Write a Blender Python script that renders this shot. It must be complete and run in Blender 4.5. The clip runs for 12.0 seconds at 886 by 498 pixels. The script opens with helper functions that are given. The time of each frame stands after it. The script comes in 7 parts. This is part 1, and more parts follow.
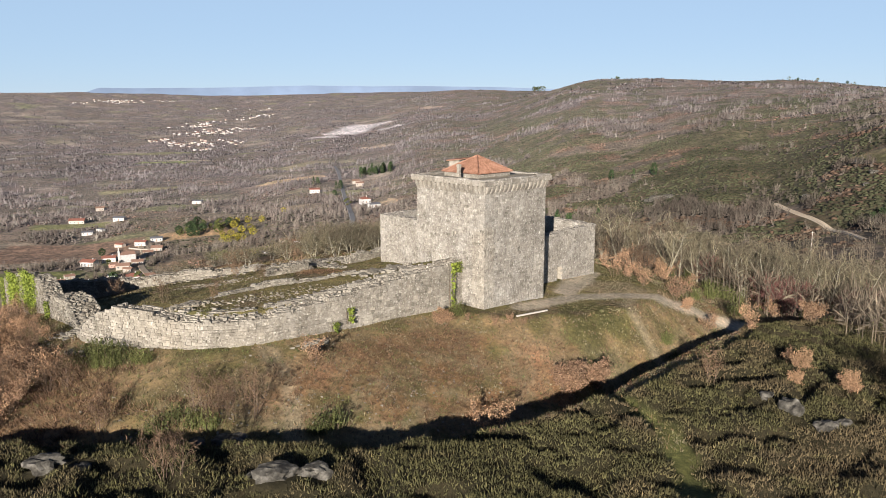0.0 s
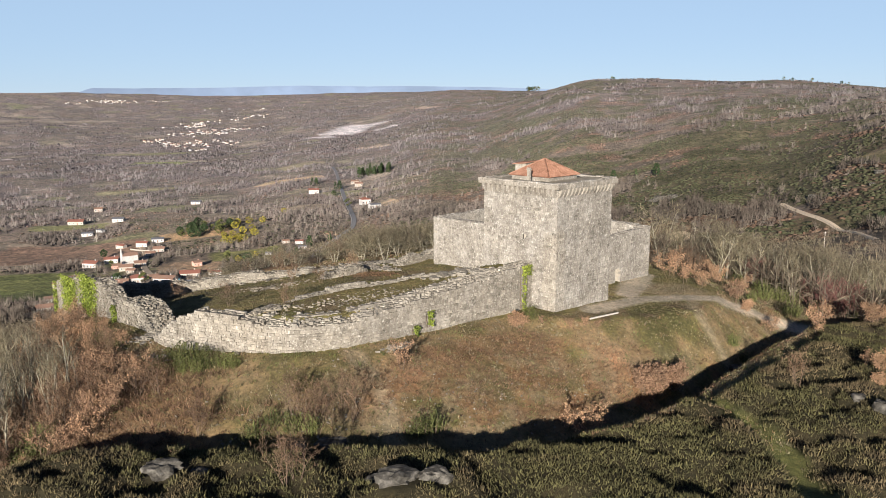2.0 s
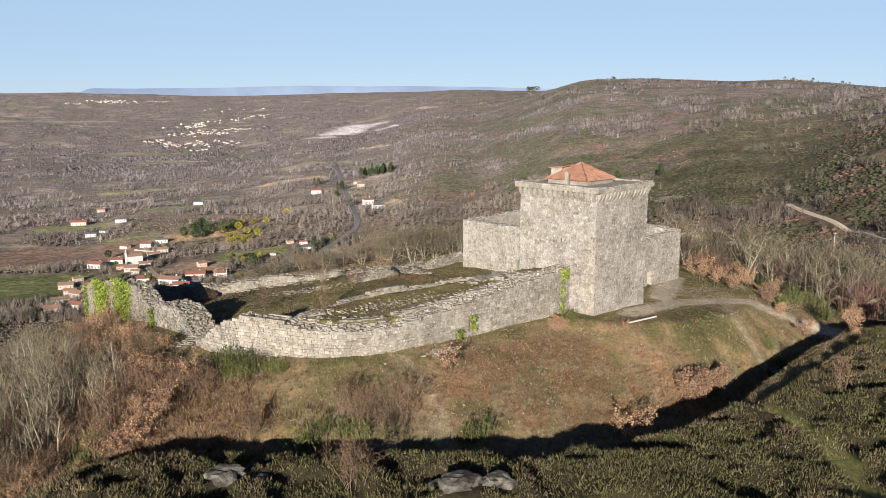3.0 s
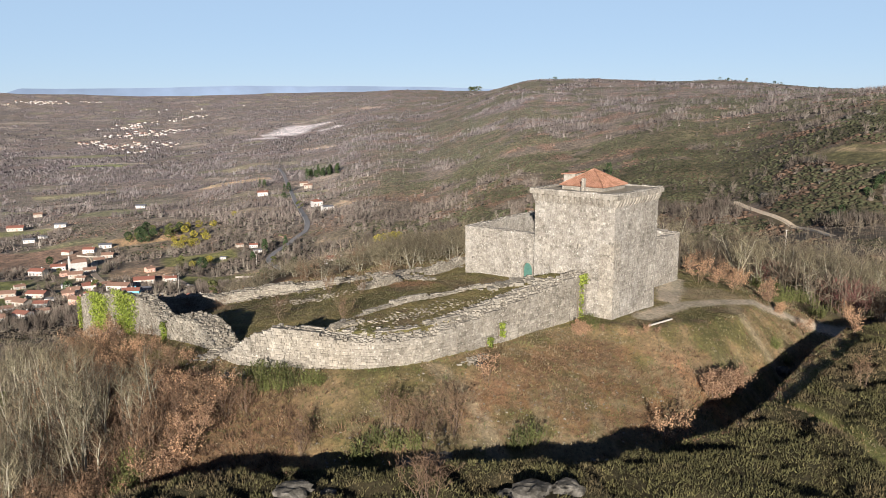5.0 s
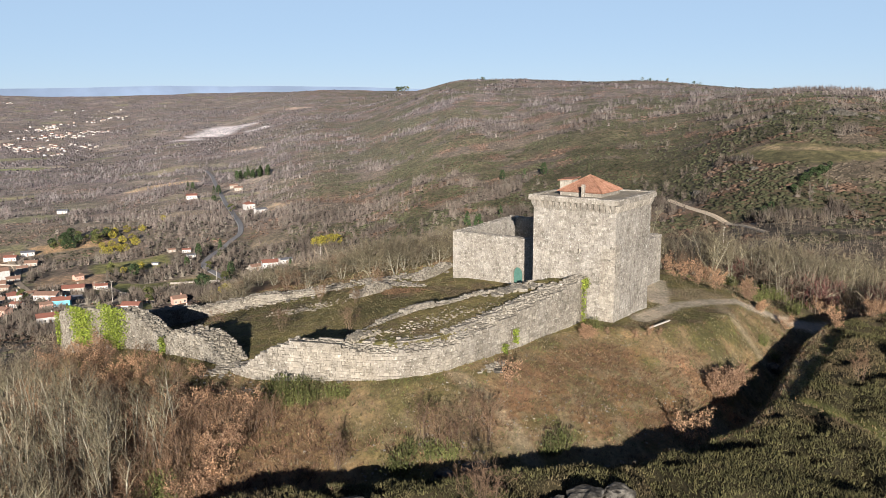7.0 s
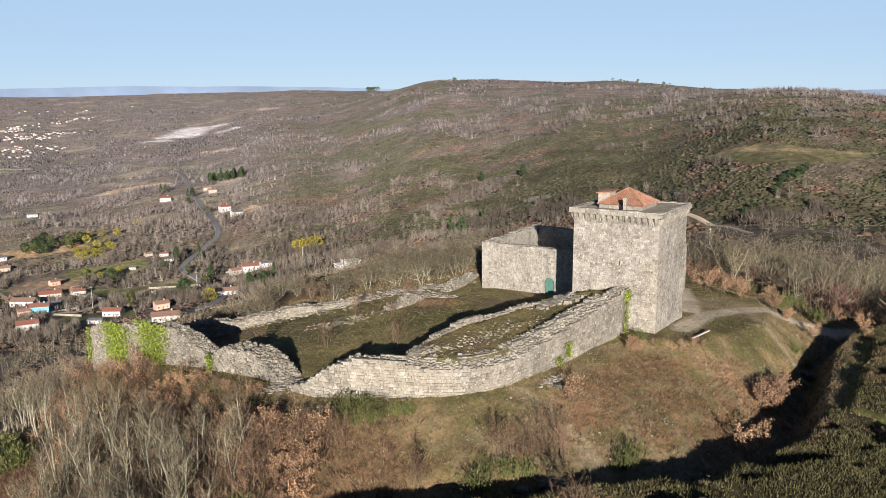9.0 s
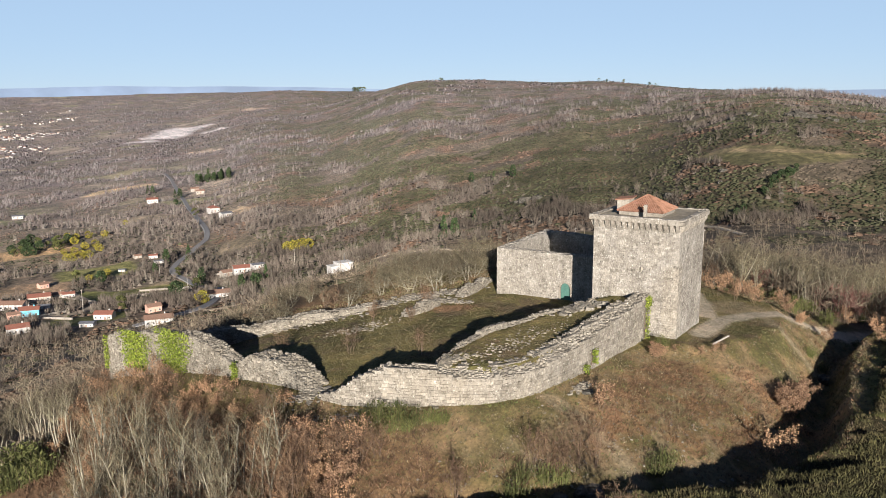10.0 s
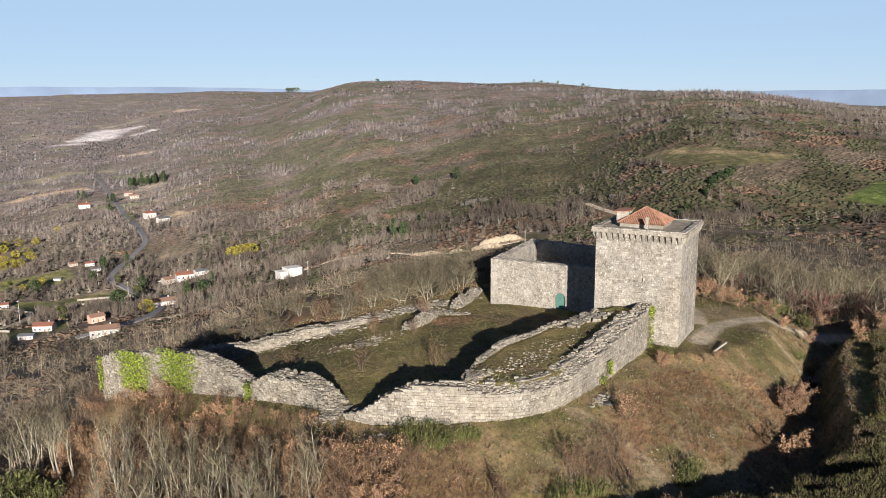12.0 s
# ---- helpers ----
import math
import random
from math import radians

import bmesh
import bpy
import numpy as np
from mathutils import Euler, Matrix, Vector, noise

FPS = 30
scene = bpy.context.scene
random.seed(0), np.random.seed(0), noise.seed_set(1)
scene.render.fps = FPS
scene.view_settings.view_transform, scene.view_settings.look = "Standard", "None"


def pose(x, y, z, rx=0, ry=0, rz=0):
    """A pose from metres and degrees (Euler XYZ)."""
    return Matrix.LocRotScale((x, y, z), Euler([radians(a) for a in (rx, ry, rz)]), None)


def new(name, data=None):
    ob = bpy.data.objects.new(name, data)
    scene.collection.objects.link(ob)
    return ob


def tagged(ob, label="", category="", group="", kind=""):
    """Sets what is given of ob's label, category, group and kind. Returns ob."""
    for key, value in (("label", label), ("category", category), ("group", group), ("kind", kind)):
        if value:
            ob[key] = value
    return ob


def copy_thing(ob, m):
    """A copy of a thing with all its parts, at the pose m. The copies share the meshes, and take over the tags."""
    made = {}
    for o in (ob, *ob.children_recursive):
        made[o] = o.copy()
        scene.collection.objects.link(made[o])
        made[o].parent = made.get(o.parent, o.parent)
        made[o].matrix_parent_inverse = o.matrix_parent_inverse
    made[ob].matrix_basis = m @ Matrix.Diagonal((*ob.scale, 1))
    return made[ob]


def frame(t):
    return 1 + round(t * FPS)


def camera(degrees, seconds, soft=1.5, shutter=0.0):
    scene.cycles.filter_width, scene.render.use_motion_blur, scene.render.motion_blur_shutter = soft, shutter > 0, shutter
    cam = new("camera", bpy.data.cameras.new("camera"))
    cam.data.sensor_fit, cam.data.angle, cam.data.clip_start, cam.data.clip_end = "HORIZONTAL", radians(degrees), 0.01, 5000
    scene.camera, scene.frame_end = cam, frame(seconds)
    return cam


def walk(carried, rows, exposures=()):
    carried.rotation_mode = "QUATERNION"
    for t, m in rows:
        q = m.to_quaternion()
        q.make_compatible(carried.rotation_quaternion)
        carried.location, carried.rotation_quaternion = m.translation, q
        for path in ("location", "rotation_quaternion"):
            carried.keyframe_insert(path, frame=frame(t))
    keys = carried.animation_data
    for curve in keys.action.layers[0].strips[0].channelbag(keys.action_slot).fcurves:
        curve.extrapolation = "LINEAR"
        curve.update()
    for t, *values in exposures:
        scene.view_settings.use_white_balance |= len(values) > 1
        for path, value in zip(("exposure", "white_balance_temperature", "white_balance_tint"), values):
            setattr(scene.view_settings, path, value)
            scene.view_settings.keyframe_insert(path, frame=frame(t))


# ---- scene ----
cam = camera(57.4, 12.0, 0.8)
METRES, EYE, TILT, LEAN, TURN = 54.0, 23.2, 0.0, 0.0, 0.0
ROWS = [
    (0.0, 0.0, 0.0, 0.0, 0.0, -10.48, -0.02),
    (0.5, -0.0403, -0.0013, 0.0002, -0.43, -10.48, -0.03),
    (1.0, -0.082, -0.0023, 0.0013, -0.49, -10.48, -0.02),
    (1.5, -0.1236, -0.0031, 0.0035, -0.51, -10.49, -0.01),
    (2.0, -0.1649, -0.0044, 0.0076, -0.53, -10.48, 0.01),
    (2.5, -0.2064, -0.0055, 0.0121, -0.55, -10.49, 0.03),
    (3.0, -0.2479, -0.0065, 0.0171, -0.59, -10.49, 0.04),
    (5.0, -0.4128, -0.0025, 0.0348, -4.75, -10.51, 0.14),
    (5.5, -0.4538, 0.0009, 0.0392, -6.05, -10.52, 0.18),
    (6.0, -0.4947, 0.0049, 0.0435, -7.36, -10.53, 0.2),
    (6.5, -0.5355, 0.0097, 0.0481, -8.65, -10.53, 0.21),
    (7.0, -0.5758, 0.0156, 0.0529, -9.94, -10.54, 0.23),
    (9.0, -0.7382, 0.0412, 0.0856, -12.11, -10.56, 0.28),
    (9.5, -0.7788, 0.0478, 0.0946, -12.56, -10.57, 0.29),
    (10.0, -0.8193, 0.0548, 0.1036, -13.15, -10.57, 0.29),
    (10.5, -0.8598, 0.0626, 0.1124, -13.82, -10.58, 0.3),
    (11.0, -0.8998, 0.0713, 0.1212, -15.09, -10.57, 0.31),
    (11.5, -0.94, 0.081, 0.1299, -16.45, -10.57, 0.31),
    (12.0, -0.9797, 0.0917, 0.1388, -17.8, -10.57, 0.32),
]
walk(cam, [(t, pose(0, 0, EYE, TILT, LEAN, TURN) @ pose(METRES * x, METRES * y, METRES * z, 90 + pitch, roll, yaw)) for t, x, y, z, yaw, pitch, roll in ROWS])

# ---- light: low winter sun behind the drone, clear sky ----
SUN_ELEV, SUN_AZ = radians(13.0), radians(11.0)
sun_data = bpy.data.lights.new("sun", "SUN")
sun_data.energy, sun_data.angle, sun_data.color = 5.0, radians(0.5), (1.0, 0.89, 0.78)
sun = new("sun", sun_data)
sun_way = Vector((math.sin(SUN_AZ) * math.cos(SUN_ELEV), math.cos(SUN_AZ) * math.cos(SUN_ELEV), -math.sin(SUN_ELEV)))
sun.matrix_world = Matrix.Translation((-60, -300, 150)) @ sun_way.to_track_quat("-Z", "Y").to_matrix().to_4x4()
world = bpy.data.worlds.new("world")
world.use_nodes = True
scene.world = world
wn = world.node_tree.nodes
sky = wn.new("ShaderNodeTexSky")
sky.sky_type, sky.sun_disc = "NISHITA", False
sky.sun_elevation, sky.sun_rotation = radians(13.0), radians(191.0)
sky.altitude, sky.air_density, sky.dust_density, sky.ozone_density = 700, 0.65, 0.0, 1.0
wn["Background"].inputs["Strength"].default_value = 0.031
haze = wn.new("ShaderNodeMix")
haze.data_type, haze.blend_type = "RGBA", "MULTIPLY"
haze.inputs[0].default_value = 1.0
haze.inputs[7].default_value = (0.96, 0.93, 1.08, 1)
world.node_tree.links.new(sky.outputs[0], haze.inputs[6])
pale = wn.new("ShaderNodeMix")
pale.data_type = "RGBA"
where = wn.new("ShaderNodeTexCoord")
parts_of = wn.new("ShaderNodeSeparateXYZ")
low_sky = wn.new("ShaderNodeMapRange")
low_sky.inputs["From Min"].default_value, low_sky.inputs["From Max"].default_value = 0.13, 0.3
low_sky.inputs["To Min"].default_value, low_sky.inputs["To Max"].default_value = 0.6, 0.0
world.node_tree.links.new(where.outputs["Generated"], parts_of.inputs[0])
world.node_tree.links.new(parts_of.outputs["Z"], low_sky.inputs["Value"])
world.node_tree.links.new(low_sky.outputs[0], pale.inputs[0])
pale.inputs[7].default_value = (10.2, 14.3, 19.0, 1)
world.node_tree.links.new(haze.outputs[2], pale.inputs[6])
world.node_tree.links.new(pale.outputs[2], wn["Background"].inputs["Color"])
scene.view_settings.exposure = 0.92

# ---- materials ----


def material(name, rough=0.9):
    m = bpy.data.materials.new(name)
    m.use_nodes = True
    b = m.node_tree.nodes["Principled BSDF"]
    b.inputs["Roughness"].default_value = rough
    b.inputs["Specular IOR Level"].default_value = 0.25
    return m, m.node_tree.nodes, m.node_tree.links, b


def ramp(nodes, stops):
    r = nodes.new("ShaderNodeValToRGB")
    e = r.color_ramp.elements
    while len(e) < len(stops):
        e.new(0.5)
    for k, (p, c) in zip(e, stops):
        k.position, k.color = p, (*c, 1)
    return r


def noise_node(nodes, links, scale, detail=6, rough=0.6, stretch=None):
    n = nodes.new("ShaderNodeTexNoise")
    n.inputs["Scale"].default_value, n.inputs["Detail"].default_value, n.inputs["Roughness"].default_value = scale, detail, rough
    geo = nodes.new("ShaderNodeNewGeometry")
    if stretch:
        mp = nodes.new("ShaderNodeMapping")
        mp.inputs["Scale"].default_value = stretch
        links.new(geo.outputs["Position"], mp.inputs[0])
        links.new(mp.outputs[0], n.inputs["Vector"])
    else:
        links.new(geo.outputs["Position"], n.inputs["Vector"])
    return n


def mix(nodes, links, a, b, fac, mode="MIX"):
    n = nodes.new("ShaderNodeMix")
    n.data_type, n.blend_type = "RGBA", mode
    for sock, v in ((n.inputs[0], fac), (n.inputs[6], a), (n.inputs[7], b)):
        if hasattr(v, "links"):
            links.new(v, sock)
        elif isinstance(v, tuple):
            sock.default_value = (*v, 1)
        else:
            sock.default_value = v
    return n.outputs[2]


def bump(nodes, links, b, height, strength, distance):
    n = nodes.new("ShaderNodeBump")
    n.inputs["Strength"].default_value, n.inputs["Distance"].default_value = strength, distance
    links.new(height, n.inputs["Height"])
    links.new(n.outputs[0], b.inputs["Normal"])


def noisy(name, stops, scale, rough=0.9, relief=0.3, dist=0.02, stretch=None, big=None):
    """A surface of one substance: a grain ramp, a broad second noise and a fine relief."""
    m, n, l, b = material(name, rough)
    a = noise_node(n, l, scale, 7, 0.65, stretch)
    r = ramp(n, stops)
    l.new(a.outputs[0], r.inputs[0])
    col = r.outputs[0]
    if big:
        c = noise_node(n, l, big[0], 3)
        r2 = ramp(n, [(0.4, (1, 1, 1)), (0.65, big[1])])
        l.new(c.outputs[0], r2.inputs[0])
        col = mix(n, l, col, r2.outputs[0], 1.0, "MULTIPLY")
    l.new(col, b.inputs["Base Color"])
    bump(n, l, b, a.outputs[0], relief, dist)
    return m


def stone_material(name, light, dark, lichen, streak=0.5, per_piece=False):
    """Weathered granite: mottled grain, pale lichen spots, dark vertical rain streaks and a tone of its own for each block."""
    m, n, l, b = material(name, 0.92)
    a = noise_node(n, l, 1.3, 8, 0.7)
    r = ramp(n, [(0.3, dark), (0.62, light)])
    l.new(a.outputs[0], r.inputs[0])
    f = noise_node(n, l, 6.0, 6, 0.8)
    rf = ramp(n, [(0.36, (0.5, 0.485, 0.47)), (0.47, (0.96, 0.95, 0.94)), (0.68, (1.2, 1.19, 1.17))])
    l.new(f.outputs[0], rf.inputs[0])
    col = mix(n, l, r.outputs[0], rf.outputs[0], 1.0, "MULTIPLY")
    s = noise_node(n, l, 1.0, 7, 0.7, (2.0, 2.0, 0.16))
    rs = ramp(n, [(0.53, (0, 0, 0)), (0.68, (1, 1, 1))])
    l.new(s.outputs[0], rs.inputs[0])
    sm = n.new("ShaderNodeMath")
    sm.operation = "MULTIPLY"
    sm.inputs[1].default_value = streak
    l.new(rs.outputs[0], sm.inputs[0])
    col = mix(n, l, col, tuple(0.38 * c for c in dark), sm.outputs[0])
    w = noise_node(n, l, 0.3, 5, 0.65)
    rw = ramp(n, [(0.32, (0.76, 0.755, 0.75)), (0.5, (1.0, 1.0, 1.0)), (0.68, (1.16, 1.16, 1.15))])
    l.new(w.outputs[0], rw.inputs[0])
    col = mix(n, l, col, rw.outputs[0], 1.0, "MULTIPLY")
    # broad pale crusts of lichen, broken up by the grain
    big = noise_node(n, l, 0.42, 7, 0.72, (1.0, 1.0, 0.7))
    rb = ramp(n, [(0.47, (0, 0, 0)), (0.66, (0.36, 0.36, 0.36))])
    l.new(big.outputs[0], rb.inputs[0])
    col = mix(n, l, col, tuple(0.97 * c for c in lichen), rb.outputs[0])
    # narrow black runs and open joints
    pit = noise_node(n, l, 3.2, 5, 0.75, (1.6, 1.6, 0.55))
    rp = ramp(n, [(0.57, (0, 0, 0)), (0.65, (0.8, 0.8, 0.8))])
    l.new(pit.outputs[0], rp.inputs[0])
    col = mix(n, l, col, tuple(0.36 * c for c in dark), rp.outputs[0])
    v = noise_node(n, l, 4.2, 4, 0.75)
    rv = ramp(n, [(0.57, (0, 0, 0)), (0.63, (1, 1, 1))])
    l.new(v.outputs[0], rv.inputs[0])
    col = mix(n, l, col, lichen, rv.outputs[0])
    if per_piece:
        o = n.new("ShaderNodeObjectInfo")
        rnd = o.outputs["Random"]
    else:
        o = n.new("ShaderNodeAttribute")
        o.attribute_name = "tone"
        rnd = o.outputs["Fac"]
    ro = ramp(n, [(0.0, (0.70, 0.69, 0.67)), (0.2, (0.93, 0.925, 0.92)), (0.8, (1.03, 1.025, 1.01)), (1.0, (1.24, 1.235, 1.22))])
    l.new(rnd, ro.inputs[0])
    col = mix(n, l, col, ro.outputs[0], 1.0, "MULTIPLY")
    l.new(col, b.inputs["Base Color"])
    bump(n, l, b, f.outputs[0], 0.5, 0.03)
    return m


MAT_STONE = stone_material("granite_blocks", (0.315, 0.30, 0.27), (0.20, 0.19, 0.17), (0.48, 0.472, 0.445), 0.5)
MAT_STONE_ONE = stone_material("granite_block", (0.325, 0.305, 0.268), (0.22, 0.205, 0.178), (0.48, 0.47, 0.43), 0.4, True)
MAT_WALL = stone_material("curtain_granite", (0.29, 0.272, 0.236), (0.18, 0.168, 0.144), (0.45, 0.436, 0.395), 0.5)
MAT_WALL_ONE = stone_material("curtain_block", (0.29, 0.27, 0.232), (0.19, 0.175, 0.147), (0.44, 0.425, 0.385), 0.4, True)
MAT_MORTAR = noisy("lime_mortar", [(0.3, (0.26, 0.24, 0.20)), (0.7, (0.42, 0.39, 0.33))], 4.0, 0.95, 0.5, 0.05)
MAT_RUBBLE = stone_material("rubble_stone", (0.26, 0.243, 0.208), (0.135, 0.126, 0.106), (0.40, 0.39, 0.35), 0.35)
MAT_TERRACE = noisy("mossy_slabs", [(0.3, (0.20, 0.18, 0.14)), (0.7, (0.36, 0.33, 0.27))], 2.5, 0.95, 0.4, 0.03)
MAT_TILE = noisy("clay_tile", [(0.25, (0.22, 0.11, 0.075)), (0.5, (0.33, 0.18, 0.125)), (0.75, (0.42, 0.27, 0.2))], 6.0, 0.85, 0.3, 0.02, None, (1.2, (0.6, 0.55, 0.5)))
MAT_ROCK = noisy("granite_rock", [(0.36, (0.03, 0.028, 0.024)), (0.52, (0.09, 0.086, 0.075)), (0.72, (0.21, 0.20, 0.18))], 1.5, 0.9, 0.8, 0.12)
MAT_DOOR = noisy("green_door_paint", [(0.3, (0.05, 0.13, 0.11)), (0.7, (0.09, 0.2, 0.17))], 3.0, 0.7, 0.2, 0.01)
MAT_WOOD = noisy("bleached_wood", [(0.3, (0.35, 0.33, 0.30)), (0.7, (0.6, 0.57, 0.52))], 5.0, 0.85, 0.3, 0.01)
MAT_SLIT_SHADE = noisy("painted_slit_shade", [(0.3, (0.03, 0.03, 0.03)), (0.7, (0.06, 0.055, 0.05))], 5.0, 1.0, 0.2, 0.01)

# ---- mesh helpers ----


def np_mesh(name, verts, faces, mat, tone=None, attr="tone", smooth=False):
    """A mesh from arrays of corners and of equal faces (triangles or quads)."""
    verts, faces = np.asarray(verts, np.float32), np.asarray(faces, np.int32)
    me = bpy.data.meshes.new(name)
    k = faces.shape[1]
    me.vertices.add(len(verts))
    me.vertices.foreach_set("co", verts.ravel())
    me.loops.add(faces.size)
    me.loops.foreach_set("vertex_index", faces.ravel())
    me.polygons.add(len(faces))
    me.polygons.foreach_set("loop_start", np.arange(0, faces.size, k, dtype=np.int32))
    me.polygons.foreach_set("use_smooth", np.full(len(faces), smooth))
    if tone is not None:
        tone = np.asarray(tone, np.float32)
        if tone.ndim == 1:
            me.attributes.new(attr, "FLOAT", "POINT").data.foreach_set("value", tone)
        else:
            me.attributes.new(attr, "FLOAT_COLOR", "POINT").data.foreach_set("color", np.c_[tone, np.ones(len(tone))].astype(np.float32).ravel())
    me.update(calc_edges=True)
    me.validate()
    if mat:
        me.materials.append(mat)
    return me


def part(name, data, mat, parent, label=""):
    """Links a bmesh or a mesh as one object under a thing or a part."""
    if isinstance(data, bmesh.types.BMesh):
        me = bpy.data.meshes.new(name)
        data.to_mesh(me)
        data.free()
        me.materials.append(mat)
        data = me
    ob = new(name, data)
    if parent:
        ob.parent = parent
    return tagged(ob, label)


def thing(name, label, category, at=(0, 0, 0), turn=0.0, group="", kind=""):
    ob = new(name)
    ob.matrix_basis = pose(*at, 0, 0, turn)
    return tagged(ob, label, category, group, kind)


def box(bm, x0, y0, z0, x1, y1, z1, wobble=0.0):
    v = [bm.verts.new((x + random.uniform(-wobble, wobble), y + random.uniform(-wobble, wobble), z + random.uniform(-wobble, wobble)))
         for z in (z0, z1) for x, y in ((x0, y0), (x1, y0), (x1, y1), (x0, y1))]
    for f in ((3, 2, 1, 0), (4, 5, 6, 7), (0, 1, 5, 4), (1, 2, 6, 5), (2, 3, 7, 6), (3, 0, 4, 7)):
        bm.faces.new([v[i] for i in f])
    return v


BOX_FACES = np.array([(3, 2, 1, 0), (4, 5, 6, 7), (0, 1, 5, 4), (1, 2, 6, 5), (2, 3, 7, 6), (3, 0, 4, 7)])


def blocks(rows, rng, wobble=0.02):
    """Many rough blocks: rows of centre, unit axis along, unit axis out, half length, half depth, half height. Gives corners, faces, tones."""
    c, u, w = (np.array([r[i] for r in rows], float) for i in range(3))
    h = np.array([r[3:6] for r in rows], float)
    up = np.cross(u, w)
    up *= np.sign(up[:, 2:3] + 1e-9)
    signs = np.array([(x, y, z) for z in (-1, 1) for x, y in ((-1, -1), (1, -1), (1, 1), (-1, 1))], float)
    v = c[:, None] + signs[None, :, 0:1] * (u * h[:, 0:1])[:, None] + signs[None, :, 1:2] * (w * h[:, 1:2])[:, None] + signs[None, :, 2:3] * (up * h[:, 2:3])[:, None]
    v += rng.uniform(-wobble, wobble, v.shape)
    f = BOX_FACES[None] + 8 * np.arange(len(rows))[:, None, None]
    return v.reshape(-1, 3), f.reshape(-1, 4), np.repeat(rng.random(len(rows)), 8)


def hash01(i, j, seed):
    h = (i * 374761393 + j * 668265263 + seed * 1442695041) & 0x7FFFFFFF
    h = ((h ^ (h >> 13)) * 1274126177) & 0x7FFFFFFF
    return ((h ^ (h >> 16)) & 0xFFFF) / 65535.0


def fbm(x, y, scale, octaves=4, seed=0):
    """Value noise of 0 to 1 over the plan; scale: metres of its widest waves."""
    total, amp, norm = 0.0, 1.0, 0.0
    for o in range(octaves):
        px, py = np.asarray(x, float) / scale * 2 ** o, np.asarray(y, float) / scale * 2 ** o
        i, j = np.floor(px).astype(np.int64), np.floor(py).astype(np.int64)
        fx, fy = px - i, py - j
        fx, fy = fx * fx * (3 - 2 * fx), fy * fy * (3 - 2 * fy)
        a = hash01(i, j, seed + o) * (1 - fx) + hash01(i + 1, j, seed + o) * fx
        b = hash01(i, j + 1, seed + o) * (1 - fx) + hash01(i + 1, j + 1, seed + o) * fx
        total, norm, amp = total + amp * (a * (1 - fy) + b * fy), norm + amp, amp * 0.5
    return total / norm


def step(a, b, x):
    t = np.clip((np.asarray(x, float) - a) / (b - a), 0, 1)
    return t * t * (3 - 2 * t)


def line_distance(x, y, pts, closed=False):
    best = np.full(np.shape(x), 1e9)
    n = len(pts)
    for k in range(n if closed else n - 1):
        (ax, ay), (bx, by) = pts[k], pts[(k + 1) % n]
        dx, dy = bx - ax, by - ay
        t = np.clip(((x - ax) * dx + (y - ay) * dy) / (dx * dx + dy * dy), 0, 1)
        best = np.minimum(best, np.hypot(x - ax - t * dx, y - ay - t * dy))
    return best


def inside(x, y, pts):
    r = np.zeros(np.shape(x), bool)
    n = len(pts)
    for k in range(n):
        (ax, ay), (bx, by) = pts[k], pts[(k + 1) % n]
        if ay != by:
            r ^= ((ay > y) != (by > y)) & (x < (bx - ax) * (y - ay) / (by - ay) + ax)
    return r


# ---- the lie of the land ----
PLATEAU = [(-64, 116), (-55.5, 106), (-47.5, 94.5), (-41.5, 86), (-36, 79), (-31.5, 77), (-26.5, 75), (-22.3, 73.8), (-18.7, 74.7), (-15.8, 76.4), (-10.6, 80),
           (-5, 84.5), (1, 87), (7, 85.5), (14, 88), (22, 93), (27, 99), (29, 106), (27, 114), (22, 122), (10, 132), (-8, 128.5), (-20, 121), (-37, 121), (-47, 120)]
BANK = [(0, 95.4), (-5.5, 94.8), (-9.5, 93.2), (-13.2, 91.4), (-16.8, 89.5), (-19.9, 87.8), (-23.3, 84.6), (-26.4, 80.8), (-28.2, 76.8), (-22.3, 74.7), (-18.9, 75.5), (-16.1, 77.3), (-11.0, 80.7), (-5.6, 85.2), (-1.0, 88.8), (0.6, 91.6)]
DITCH = [(-75, 66), (-39, 62.5), (-28, 63), (-17.5, 62.5), (-10.5, 62.5), (-4, 62.7), (5.6, 65.7), (11.5, 71.5), (18.5, 80), (28, 90.5), (37, 98), (52, 104)]
NEAR_SIDE = DITCH + [(90, 104), (120, -200), (-200, -200), (-200, 66)]
FAR_AZ = [-45, -24, -14, -6, 2, 12, 22, 34, 48]
FAR_R = [60, 150, 230, 320, 450, 620, 900, 1300, 2200, 3600, 4700]
FAR_Z = [
    (-14, -32, -52, -72, -95, -112, -120, -124, -112, -50, 53),
    (-10, -24, -46, -68, -93, -110, -117, -119, -108, -45, 51),
    (-6, -17, -40, -64, -91, -104, -107, -108, -98, -35, 49),
    (-4, -13, -32, -56, -83, -101, -97, -92, -68, 0, 54),
    (-3, -10, -26, -47, -72, -85, -78, -62, -25, 62, 62),
    (-3, -10, -24, -37, -56, -58, -38, 0, 77, 55, 36),
    (-3, -13, -25, -38, -49, -34, -4, 25, 66, 52, 25),
    (-3, -14, -25, -32, -32, 5, 25, 37, 43, 14, 5),
    (-3, -15, -25, -30, -26, 0, 11, 6, -16, -24, -24),
]


def bearing(x, y):
    """Degrees to the east of north from the middle of the flight, folded over behind it and levelled out close by."""
    az = np.degrees(np.arctan2(np.asarray(x, float) + 25, y))
    az = np.where(np.abs(az) > 90, np.sign(az) * (180 - np.abs(az)), az)
    return 6 + (az - 6) * step(15, 110, np.hypot(np.asarray(x, float) + 25, y))


